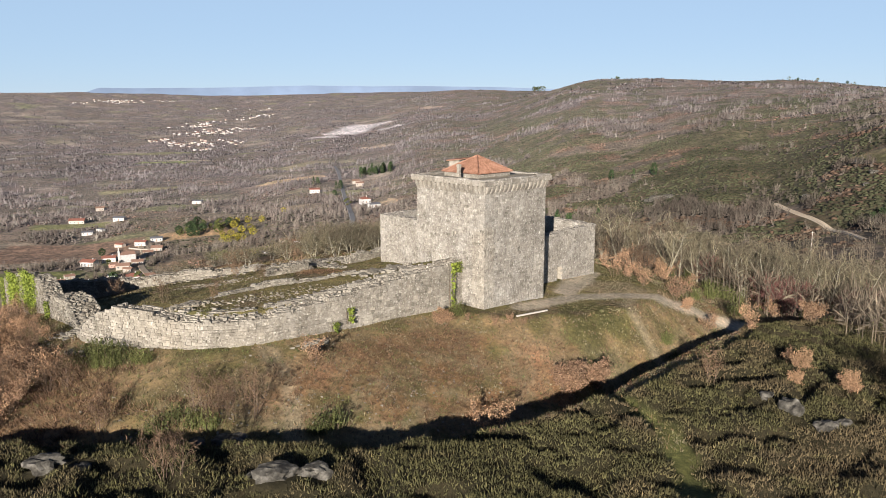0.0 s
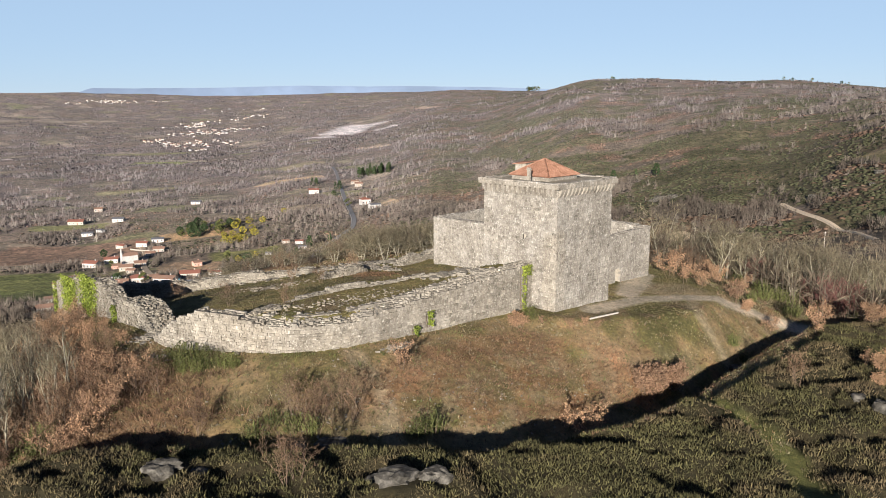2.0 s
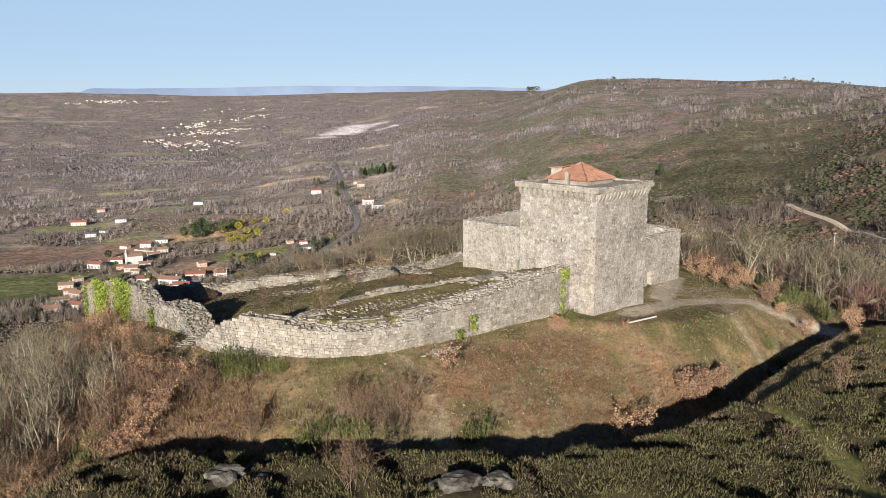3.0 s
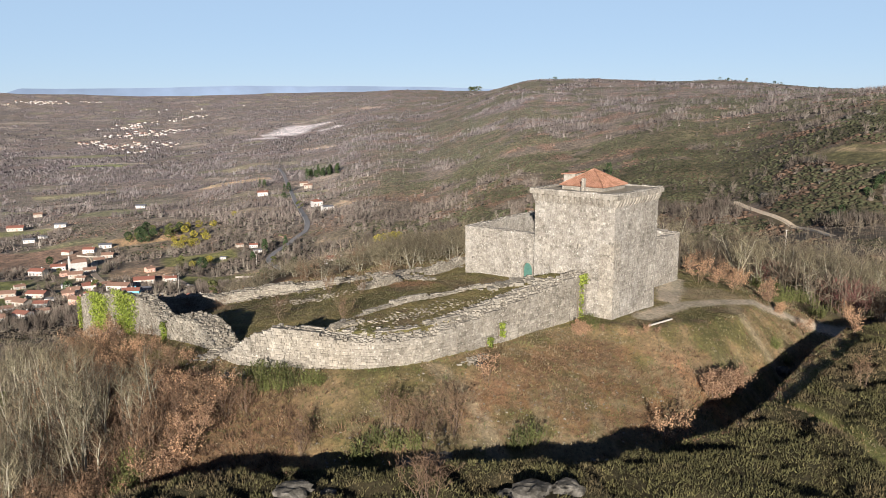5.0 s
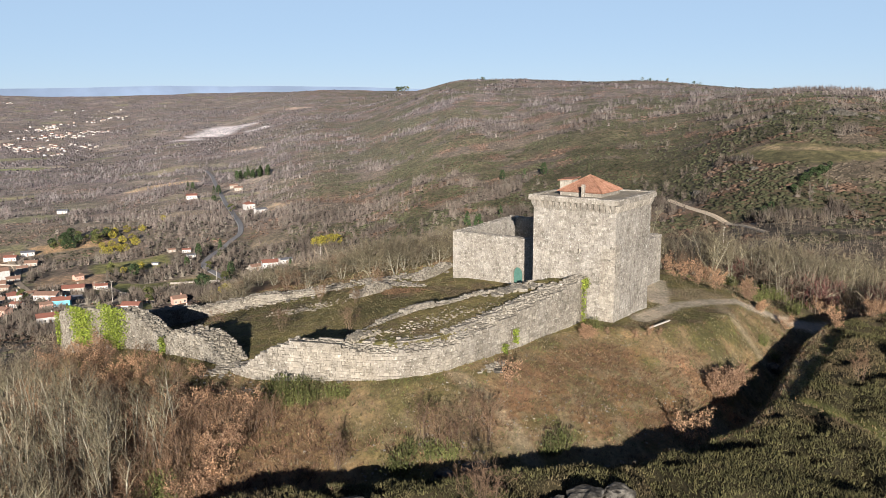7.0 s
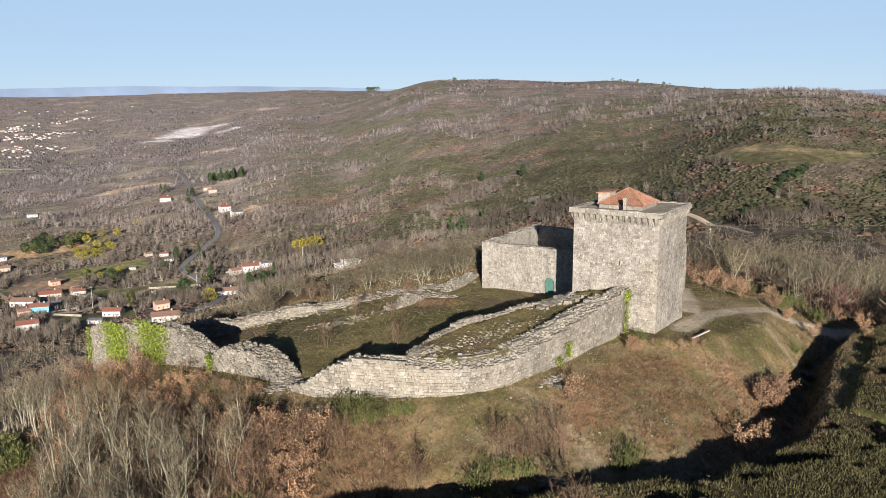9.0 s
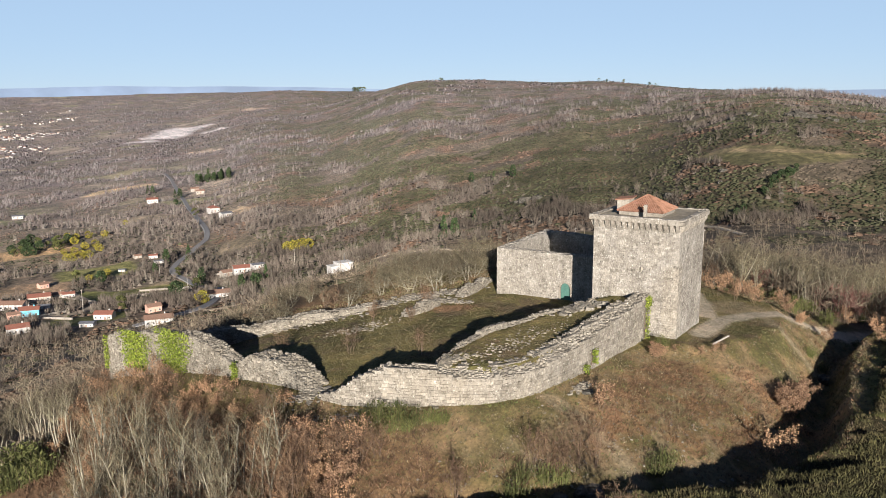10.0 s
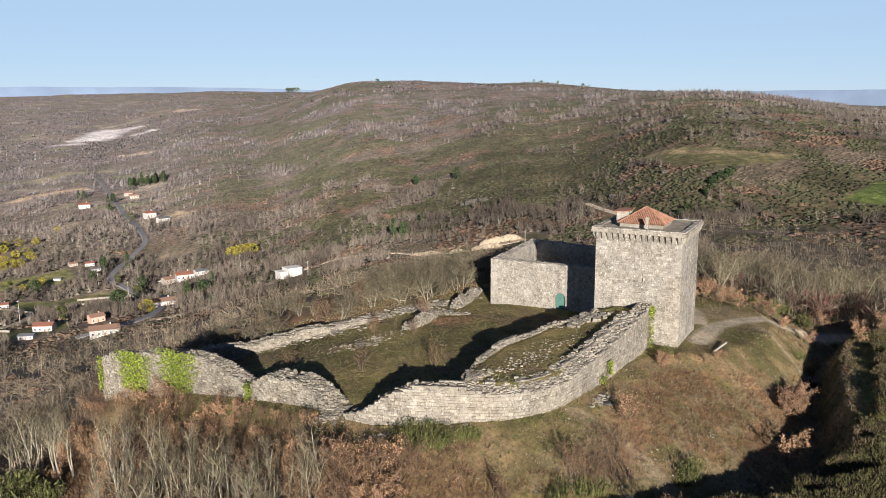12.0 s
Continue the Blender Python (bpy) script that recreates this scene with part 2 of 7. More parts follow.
def far_ground(x, y):
    az = np.clip(bearing(x, y), FAR_AZ[0], FAR_AZ[-1])
    r = np.clip(np.hypot(np.asarray(x, float) + 25, y), FAR_R[0], FAR_R[-1])
    lr, knots = np.log(r), np.log(np.array(FAR_R, float))
    i = np.clip(np.searchsorted(FAR_AZ, az) - 1, 0, len(FAR_AZ) - 2)
    j = np.clip(np.searchsorted(knots, lr) - 1, 0, len(FAR_R) - 2)
    a, z = np.array(FAR_AZ, float), np.array(FAR_Z, float)
    fu, fv = (az - a[i]) / (a[i + 1] - a[i]), (lr - knots[j]) / (knots[j + 1] - knots[j])
    fu = fu * fu * (3 - 2 * fu)
    h = (z[i, j] * (1 - fu) + z[i + 1, j] * fu) * (1 - fv) + (z[i, j + 1] * (1 - fu) + z[i + 1, j + 1] * fu) * fv
    rough = step(150, 900, r)
    return h + rough * (16 * (fbm(x, y, 420, 4, 3) - 0.5) + 7 * (fbm(x, y, 120, 3, 4) - 0.5) + step(900, 3000, r) * 22 * (fbm(x, y, 1100, 3, 9) - 0.5)) + (1 - rough) * 3 * (fbm(x, y, 60, 3, 5) - 0.5)


def ground(x, y):
    """Height of the land over the plan, in metres."""
    x, y = np.asarray(x, float), np.asarray(y, float)
    d = line_distance(x, y, PLATEAU, True)
    d = np.where(inside(x, y, PLATEAU), 0.0, d)
    dd = line_distance(x, y, DITCH)
    near = inside(x, y, NEAR_SIDE)
    top = -0.1 - 0.085 * np.maximum(0, -x - 22) - 0.08 * np.maximum(0, y - 95) * np.clip((-x - 8) / 36, 0, 1.4) - 0.055 * np.maximum(0, x - 3)
    top = top - 0.6 * step(100, 125, y) * step(-5, -12, x)
    bottom = np.interp(x, [-45, -16, 0, 20, 32, 52], [-6.0, -4.7, -7.0, -8.6, -7.2, -8.5])
    f = d / (d + dd + 1e-6)
    slope = top + (bottom - top) * (0.75 * f + 0.25 * f * f)
    ridge = -3.3 - 0.03 * np.maximum(0, x - 30) + 0.9 * (fbm(x, y, 17, 3, 21) - 0.5)
    bankside = bottom + (ridge - 0.4 - bottom) * step(0, 3.4, dd) + 0.4 * step(3, 10, dd)
    h = np.where(near, bankside, slope) - 0.24 * np.maximum(0, -x - 43) * step(0, 10, d + 4) - 2.6 * step(1.0, 9, d) * step(-38, -48, x)
    h = h + 0.35 * (fbm(x, y, 6, 3, 31) - 0.5) * step(0, 3, d) + 0.18 * (fbm(x, y, 3, 3, 33) - 0.5)
    db = line_distance(x, y, BANK, True) * np.where(inside(x, y, BANK), 1, -1)
    inner = np.interp(x, [-28, -22, -16, -10, -5, 0], [2.6, 2.75, 2.9, 3.15, 3.6, 4.0])
    crest = np.interp(x, [-28, -22, -16, -10, -5, 0], [2.75, 2.85, 3.05, 3.6, 4.2, 4.6])
    bank_top = inner + (crest - inner) * np.clip(1 - (line_distance(x, y, BANK[8:]) - 0.2) / 7.0, 0, 1) + 0.4 * (fbm(x, y, 4, 3, 41) - 0.5)
    h = h + (bank_top - h) * step(-0.35, 0.5, db)
    # mounds of old heather on the near rise
    h = h + scrub_mask(x, y) * 0.85 * step(34, 46, np.hypot(x + 25, y)) * step(0.36, 0.6, 0.7 * fbm(x, y, 2.6, 2, 65) + 0.3 * fbm(x, y, 9, 2, 68))
    w = step(52, 125, np.hypot(x + 15, y - 85))
    return h * (1 - w) + far_ground(x, y) * w


def gz(x, y):
    return float(ground(np.array([x]), np.array([y]))[0])


# ---- ground ----
GRASS, DRY, RUSSET, LITTER, HEATH, SOIL, GRAVEL, WOODLAND, MEADOW = (np.array(c) for c in (
    (0.098, 0.094, 0.043), (0.195, 0.152, 0.095), (0.19, 0.085, 0.042), (0.20, 0.135, 0.088), (0.040, 0.037, 0.022), (0.58, 0.50, 0.38), (0.56, 0.51, 0.44),
    (0.136, 0.120, 0.112), (0.15, 0.185, 0.05)))
# open fields in the far land: centre, half sizes along and across, turn, colour
FIELDS = [
    (292, 478, 44, 11, -60, (0.130, 0.126, 0.076)), (-236, 1262, 52, 16, 20, (0.30, 0.235, 0.15)), (-262, 1470, 45, 28, 50, (0.17, 0.153, 0.10)),
    (-345, 730, 62, 52, 12, (0.165, 0.118, 0.092)), (-205, 632, 22, 22, 15, (0.25, 0.19, 0.14)), (-585, 1700, 70, 22, 158, (0.15, 0.165, 0.075)), (-560, 1740, 80, 10, 158, (0.30, 0.27, 0.2)), (-245, 790, 34, 20, 20, (0.26, 0.19, 0.12)),
    (-170, 680, 30, 22, 15, (0.16, 0.165, 0.075)), (-700, 1950, 110, 24, 10, (0.15, 0.15, 0.085)), (-118, 590, 30, 26, 20, (0.12, 0.13, 0.055)),
    (-62, 905, 13, 20, 30, (0.27, 0.22, 0.16)), (-140, 1704, 40, 12, 150, (0.29, 0.24, 0.18)), (312, 354, 20, 10, 20, (0.085, 0.125, 0.04)), (-330, 590, 50, 34, 10, (0.10, 0.115, 0.05)), (-290, 535, 36, 30, 10, (0.10, 0.12, 0.05)), (-142, 485, 22, 14, 10, (0.12, 0.13, 0.055)),
    (-1150, 1900, 200, 20, 8, (0.19, 0.17, 0.125)), (-900, 1550, 90, 18, 15, (0.17, 0.15, 0.11)), (-40, 2660, 60, 30, 115, (0.27, 0.22, 0.17)),
    (-480, 1280, 60, 18, 22, (0.17, 0.16, 0.095)), (-420, 900, 40, 20, 12, (0.16, 0.165, 0.08)), (-160, 590, 18, 22, -20, (0.12, 0.135, 0.055)),
    (-1500, 3000, 300, 30, 10, (0.18, 0.16, 0.125)), (-600, 3300, 200, 24, 6, (0.18, 0.16, 0.125)),
]


def field_mask(x, y, fx, fy, a, b, turn):
    c, s = math.cos(radians(turn)), math.sin(radians(turn))
    u, v = (x - fx) * c + (y - fy) * s, -(x - fx) * s + (y - fy) * c
    wob = 0.1 * (fbm(x, y, 0.7 * b, 2, 77) - 0.5)
    return np.maximum(np.abs(u) / a, np.abs(v) / b) + wob


def open_land(x, y):
    m = np.where(inside(x, y, HILL_FIELD), 0.5, 9.0)
    for f in FIELDS:
        m = np.minimum(m, field_mask(x, y, *f[:5]))
    return m


HILL_FIELD = [(269, 535), (287, 480), (332, 447), (327, 439), (299, 441), (277, 441), (259, 467)]
QUARRY = [(-242, 2300, 50, 115, -16), (-140, 2205, 34, 30, 10), (-310, 2140, 40, 18, 155)]
CUTS = [(119, 434, 14, 4, -5), (105, 419, 9, 4, -20), (75, 433, 9, 2.4, -25), (90, 426, 4, 2.0, -15), (139, 403, 6, 2.4, 0)]
WALKWAY = [(15.5, 100), (18, 106), (20.5, 112.5)]
PATH = [(9, 90.5), (16, 97), (22, 99.5), (27, 99.8), (31.5, 101.5), (36, 102), (42, 103), (50, 106)]
GULLY = [(-17, 74.5), (-14, 70), (-12.5, 64)]
GULLY_B = [(24, 100), (22, 94), (25, 88)]


def scrub_mask(x, y):
    """How thick heather and broom stand: 0 to 1."""
    near = inside(x, y, NEAR_SIDE)
    dd = line_distance(x, y, DITCH)
    glade = np.minimum(line_distance(x, y, [(14, 72), (17, 66), (18, 58), (17, 50)]) - 0.35, line_distance(x, y, [(16, 72), (26, 83), (34, 91)]) - 1.9)
    return near * step(2.5, 5.5, dd + 2 * fbm(x, y, 4, 2, 61)) * step(0, 1.3, glade + 1.6 * (fbm(x, y, 3, 2, 63) - 0.5)) * step(-48, -38, x)


def growth_fields(x, y):
    """Drifts of growth over the far land, each 0 to 1: evergreen scrub, russet oak scrub, bare wood."""
    hill = step(-7, 6, bearing(x, y))
    green = step(0.47, 0.51, 0.5 * fbm(x, y, 120, 3, 51) + 0.5 * fbm(x, y, 30, 3, 52)) * (0.3 + 0.7 * hill)
    rust = step(0.56, 0.6, fbm(x, y, 36, 4, 53)) * (0.4 + 0.6 * hill) * (1 - 0.6 * green)
    bare = (1 - hill) * step(0.36, 0.46, fbm(x, y, 75, 3, 56)) + hill * step(0.46, 0.54, fbm(x, y, 75, 3, 56)) * (1 - 0.6 * green)
    wood = step(120, 140, np.hypot(x + 25, y)) * step(330, 270, np.hypot(x + 25, y)) * step(12, 18, bearing(x, y))
    green, rust, bare = green * (1 - 0.85 * wood), rust * (1 - 0.6 * wood), np.maximum(bare, 0.9 * wood)
    return green, rust, bare


def bracken_beds(x, y):
    """Beds of dead bracken on the slope before the keep: 0 to 1."""
    d, dd = line_distance(x, y, PLATEAU, True), line_distance(x, y, DITCH)
    out = ~inside(x, y, PLATEAU) & ~inside(x, y, NEAR_SIDE)
    rough = 4.0 * (fbm(x, y, 3.5, 3, 23) - 0.5)
    upper = step(2.5, 4.0, d + rough) * step(8.5, 6.0, d + rough) * step(-15, -9, x) * step(24, 18, x)
    lower = step(2.2, 3.4, dd + rough) * step(8.0, 5.0, dd + rough) * step(-20, -15, x) * step(12, 4, x)
    return out * np.maximum(upper, 0.85 * lower) * step(0.4, 0.56, fbm(x, y, 6, 3, 24))


# small plots between the valley's hedges
PLOTS = np.array(((0.150, 0.152, 0.094), (0.205, 0.178, 0.138), (0.165, 0.138, 0.114), (0.172, 0.158, 0.115), (0.235, 0.205, 0.165)))


def parcels(x, y):
    """Plots of the valley: 1 where the land is open, the kind of plot, metres to the nearest hedgerow."""
    x, y = np.asarray(x, float), np.asarray(y, float)
    wx, wy = x + 24 * (fbm(x, y, 60, 2, 81) - 0.5), y + 24 * (fbm(x, y, 60, 2, 82) - 0.5)
    sx, sy = wx / 74, wy / 52
    i, j = np.floor(sx).astype(np.int64), np.floor(sy).astype(np.int64)
    first, second, who = np.full(x.shape, 9.0), np.full(x.shape, 9.0), np.zeros(x.shape)
    for di in (-1, 0, 1):
        for dj in (-1, 0, 1):
            a, b = i + di, j + dj
            d = np.hypot(a + hash01(a, b, 5) - sx, b + hash01(a, b, 6) - sy)
            closer = d < first
            second = np.where(closer, first, np.minimum(second, d))
            who = np.where(closer, hash01(a, b, 7), who)
            first = np.minimum(first, d)
    r, az = np.hypot(x + 25, y), bearing(x, y)
    share = 0.10 + (0.42 - 0.2 * step(1000, 1800, r)) * step(0.45, 0.6, fbm(x, y, 420, 2, 83))
    tilled = (who < share) * step(2, -5, az) * step(430, 470, r)
    return tilled, (who * 997).astype(int) % 5, (second - first) * 30


def land_colour(x, y):
    n1, n2, n3 = fbm(x, y, 9, 4, 11)[:, None], fbm(x, y, 2.5, 3, 12)[:, None], fbm(x, y, 22, 3, 13)[:, None]
    d = np.where(inside(x, y, PLATEAU), 0.0, line_distance(x, y, PLATEAU, True))[:, None]
    dd = line_distance(x, y, DITCH)[:, None]
    rho = np.hypot(x + 15, y - 85)[:, None]
    col = GRASS + (DRY - GRASS) * step(0.35, 0.65, 0.5 * n1 + 0.5 * n2)
    # the slope before the tower: bracken in drifts, greener beneath the wall
    drift = step(0.48, 0.62, 0.6 * n1 + 0.4 * n2) * step(3, 6, d) * step(-25, -8, x)[:, None] * ~inside(x, y, NEAR_SIDE)[:, None]
    straw = step(0.44, 0.56, 0.4 * fbm(x, y, 6, 3, 14)[:, None] + 0.6 * fbm(x, y, 1.9, 2, 15)[:, None]) * step(2, 6, d) * step(-34, -22, x)[:, None]
    col = col + (np.array((0.235, 0.20, 0.145)) - col) * 0.55 * straw
    col = col + (RUSSET - col) * 0.4 * drift * step(0.48, 0.6, fbm(x, y, 1.6, 2, 16)[:, None])
    pinkish = bracken_beds(x, y)[:, None] * (0.55 + 0.45 * step(0.4, 0.6, fbm(x, y, 1.2, 2, 20)[:, None]))
    col = col + (np.array((0.21, 0.105, 0.07)) - col) * 0.36 * pinkish
    col = col + (LITTER - col) * (step(-24, -34, x)[:, None] * step(2, 6, d) * 0.85)
    glade = inside(x, y, NEAR_SIDE)[:, None] * step(3, 6, dd)
    col = col + (np.array((0.125, 0.15, 0.05)) - col) * 0.8 * glade
    ward = inside(x, y, PLATEAU)[:, None]
    col = col * (1 + 0.3 * step(70, 55, rho)) + (np.array((0.165, 0.165, 0.065)) - col) * 0.75 * ward * step(0.3, 0.55, n1 * 0.4 + n2 * 0.6)
    bald = step(0.56, 0.64, 0.6 * fbm(x, y, 5, 3, 26)[:, None] + 0.4 * fbm(x, y, 1.4, 2, 27)[:, None])
    col = col + (np.array((0.175, 0.135, 0.098)) - col) * 0.7 * bald * ward
    heath = scrub_mask(x, y)[:, None]
    col = col + (HEATH - col) * heath
    soil = np.minimum(line_distance(x, y, GULLY) - 0.5, line_distance(x, y, GULLY_B) - 0.3)[:, None]
    col = col + (SOIL * 0.62 - col) * step(0.9, 0.0, soil + 1.2 * (n2 - 0.5)) * 0.7
    yard = step(5.5, 3.5, np.hypot(x - 22.5, y - 103.5) + 2.5 * (fbm(x, y, 3, 2, 19) - 0.5))[:, None]
    col = col + (np.array((0.36, 0.30, 0.215)) - col) * 0.75 * yard
    path = np.minimum(line_distance(x, y, PATH) - 1.0, line_distance(x, y, WALKWAY) - 1.3)[:, None]
    col = col + (GRAVEL - col) * step(0.7, 0.0, path + 0.8 * (n2 - 0.5))
    # the far land
    big, mid = fbm(x, y, 260, 4, 51)[:, None], fbm(x, y, 60, 4, 52)[:, None]
    az = bearing(x, y)[:, None]
    hill = step(-4, 8, az)
    r = np.hypot(x + 25, y)[:, None]
    green, rust, bare = (g[:, None] for g in growth_fields(x, y))
    far = np.array((0.138, 0.120, 0.102)) * (0.8 + 0.4 * mid)
    far = far + (WOODLAND - far) * bare
    far = far + (np.array((0.090, 0.088, 0.055)) - far) * green * 0.85
    far = far + (np.array((0.150, 0.108, 0.084)) - far) * rust * 0.75
    # shade among the trees of the near eastern wood painted into its ground
    far = far * (1 - 0.15 * step(120, 140, r) * step(330, 270, r) * step(10, 16, az))
    tilled, kind, edge = parcels(x, y)
    far = far + (PLOTS[kind] - far) * (tilled * step(3, 9, edge))[:, None]
    for fx, fy, a, b, turn, c in FIELDS:
        far = far + (np.array(c) * (1.0 + 0.3 * mid) - far) * step(1.06, 0.96, field_mask(x, y, fx, fy, a, b, turn))[:, None]
    edge = np.where(inside(x, y, HILL_FIELD), 1, -1)[:, None] * line_distance(x, y, HILL_FIELD, True)[:, None]
    far = far + (np.array((0.130, 0.128, 0.074)) * (0.8 + 0.5 * mid) - far) * step(-1.5, 1.0, edge)
    far = far + (np.array((0.25, 0.21, 0.15)) - far) * step(5.0, 2.5, line_distance(x, y, HILL_FIELD[:3])[:, None]) * 0.8
    for q in QUARRY:
        far = far + (np.array((0.40, 0.38, 0.36)) * (0.7 + 0.6 * fbm(x, y, 60, 3, 59))[:, None] - far) * step(1.08, 0.86, field_mask(x, y, *q) + 0.7 * (fbm(x, y, 70, 3, 57) - 0.5))[:, None]
    for q in CUTS:
        far = far + (SOIL - far) * step(1.1, 0.8, field_mask(x, y, *q) + 0.6 * (fbm(x, y, 4, 3, 58) - 0.5))[:, None]
    # far ground brighter and bluer with distance: aerial haze put into the colour
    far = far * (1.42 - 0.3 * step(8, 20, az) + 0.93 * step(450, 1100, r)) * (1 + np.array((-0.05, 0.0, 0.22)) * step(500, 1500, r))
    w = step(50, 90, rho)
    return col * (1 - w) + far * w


def ground_material():
    m, n, l, b = material("ground_cover", 0.95)
    at = n.new("ShaderNodeAttribute")
    at.attribute_name = "cover"
    f = noise_node(n, l, 2.6, 8, 0.75)
    rf = ramp(n, [(0.28, (0.42, 0.42, 0.40)), (0.5, (0.95, 0.94, 0.9)), (0.72, (1.55, 1.45, 1.3))])
    l.new(f.outputs[0], rf.inputs[0])
    g = noise_node(n, l, 0.07, 8, 0.72)
    rg = ramp(n, [(0.3, (0.62, 0.66, 0.6)), (0.7, (1.3, 1.2, 1.15))])
    l.new(g.outputs[0], rg.inputs[0])
    k = noise_node(n, l, 0.33, 8, 0.75)
    rk = ramp(n, [(0.34, (0.55, 0.56, 0.52)), (0.5, (0.95, 0.95, 0.95)), (0.66, (1.45, 1.36, 1.28))])
    l.new(k.outputs[0], rk.inputs[0])
    col = mix(n, l, at.outputs["Color"], rf.outputs[0], 1.0, "MULTIPLY")
    col = mix(n, l, col, rk.outputs[0], 0.8, "MULTIPLY")
    col = mix(n, l, col, rg.outputs[0], 1.0, "MULTIPLY")
    # single bushes and crowns of the far woods
    geo = n.new("ShaderNodeNewGeometry")
    dist = n.new("ShaderNodeVectorMath")
    dist.operation = "LENGTH"
    l.new(geo.outputs["Position"], dist.inputs[0])
    away = n.new("ShaderNodeMapRange")
    away.inputs["From Min"].default_value, away.inputs["From Max"].default_value = 150, 260
    l.new(dist.outputs["Value"], away.inputs["Value"])
    for scale, low, high in ((0.27, (0.72, 0.73, 0.74), (1.27, 1.25, 1.23)), (0.06, (0.82, 0.83, 0.84), (1.18, 1.17, 1.15))):
        cell = n.new("ShaderNodeTexVoronoi")
        cell.inputs["Scale"].default_value = scale
        l.new(geo.outputs["Position"], cell.inputs["Vector"])
        grey = n.new("ShaderNodeRGBToBW")
        l.new(cell.outputs["Color"], grey.inputs[0])
        rc = ramp(n, [(0.2, low), (0.8, high)])
        l.new(grey.outputs[0], rc.inputs[0])
        white = n.new("ShaderNodeMix")
        white.data_type = "RGBA"
        l.new(away.outputs[0], white.inputs[0])
        white.inputs[6].default_value = (1, 1, 1, 1)
        l.new(rc.outputs[0], white.inputs[7])
        col = mix(n, l, col, white.outputs[2], 1.0, "MULTIPLY")
    l.new(col, b.inputs["Base Color"])
    bump(n, l, b, f.outputs[0], 0.8, 0.15)
    # the rounded tops of far thickets
    tops = n.new("ShaderNodeTexVoronoi")
    tops.inputs["Scale"].default_value = 0.21
    l.new(geo.outputs["Position"], tops.inputs["Vector"])
    relief = n.new("ShaderNodeBump")
    relief.invert = True
    relief.inputs["Distance"].default_value = 0.3
    l.new(away.outputs[0], relief.inputs["Strength"])
    l.new(tops.outputs["Distance"], relief.inputs["Height"])
    l.new(b.inputs["Normal"].links[0].from_socket, relief.inputs["Normal"])
    l.new(relief.outputs[0], b.inputs["Normal"])
    return m


def build_ground():
    az = np.radians(np.concatenate([np.arange(-180, -46, 4.0), np.arange(-46, 58, 0.3), np.arange(58, 180, 4.0)]))
    rad = np.concatenate([[0.01, 6, 12, 18, 24, 29, 34], np.arange(40, 150, 0.6), 150 * 1.014 ** np.arange(0, 75), 425 * 1.008 ** np.arange(0, 90), 875 * 1.015 ** np.arange(0, 120)])
    rad = rad[rad < 4750]
    A, R = np.meshgrid(az, rad)
    x, y = (-25 + R * np.sin(A)).ravel(), (R * np.cos(A)).ravel()
    z = ground(x, y)
    nc, nr = len(az), len(rad)
    i = np.arange(nr - 1)[:, None] * nc
    j = np.arange(nc)[None]
    k = (np.arange(nc)[None] + 1) % nc
    quads = np.stack([(i + j), (i + k), (i + nc + k), (i + nc + j)], -1).reshape(-1, 4)
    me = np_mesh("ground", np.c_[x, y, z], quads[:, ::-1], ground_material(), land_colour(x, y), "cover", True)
    ob = new("ground", me)
    return tagged(ob, "rough winter hillside of grass, bracken, heather and woodland soil", "ground", kind="structure")


build_ground()

# ---- far mountains ----


def far_range(name, az0, az1, dist, heights, colour, glow):
    m, n, l, b = material(name + "_haze", 1.0)
    a = noise_node(n, l, 0.004, 5, 0.6)
    # the air's haze is painted as blue colour plus a faint glow of its own
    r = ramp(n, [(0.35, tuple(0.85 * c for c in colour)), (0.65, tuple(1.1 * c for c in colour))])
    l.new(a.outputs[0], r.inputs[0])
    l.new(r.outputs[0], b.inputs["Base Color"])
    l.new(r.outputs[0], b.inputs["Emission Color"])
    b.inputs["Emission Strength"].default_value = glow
    az = np.radians(np.arange(az0, az1, 0.25))
    base = np.interp(np.degrees(az), *heights)
    h = base + 9 * (fbm(np.degrees(az) * 20, az * 0, 90, 4, 71) - 0.5)
    rows = [np.c_[-25 + (dist - k * 60) * np.sin(az), (dist - k * 60) * np.cos(az), f * (h + 60) - 60] for k, f in ((0, 1.0), (1, 0.6), (2, 0.0))]
    v = np.concatenate(rows)
    nz = len(az)
    q = [(r * nz + i, r * nz + i + 1, (r + 1) * nz + i + 1, (r + 1) * nz + i) for r in range(2) for i in range(nz - 1)]
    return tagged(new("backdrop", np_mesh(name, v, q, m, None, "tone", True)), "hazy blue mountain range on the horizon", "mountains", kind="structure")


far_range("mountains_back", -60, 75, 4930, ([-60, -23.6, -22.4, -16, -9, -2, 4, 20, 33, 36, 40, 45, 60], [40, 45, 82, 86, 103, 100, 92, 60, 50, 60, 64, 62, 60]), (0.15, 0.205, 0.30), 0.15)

# ---- castle ----
TX, TY, HALF, TOP = 4.6, 96.3, 5.42, 13.95
rng = np.random.default_rng(5)


def courses(length, z0, z1, rng, course=(0.24, 0.36), stone=(0.25, 0.65)):
    """Coursed masonry on a face: rows of start, end, low, high."""
    z, out = z0, []
    while z < z1 - 0.1:
        h = min(rng.uniform(*course), z1 - z)
        s = -rng.uniform(0, 0.4)
        while s < length:
            w = rng.uniform(*stone)
            a, b = max(s, 0), min(s + w, length)
            if b - a > 0.08:
                out.append((a, b, z, z + h))
            s += w
        z += h
    return out


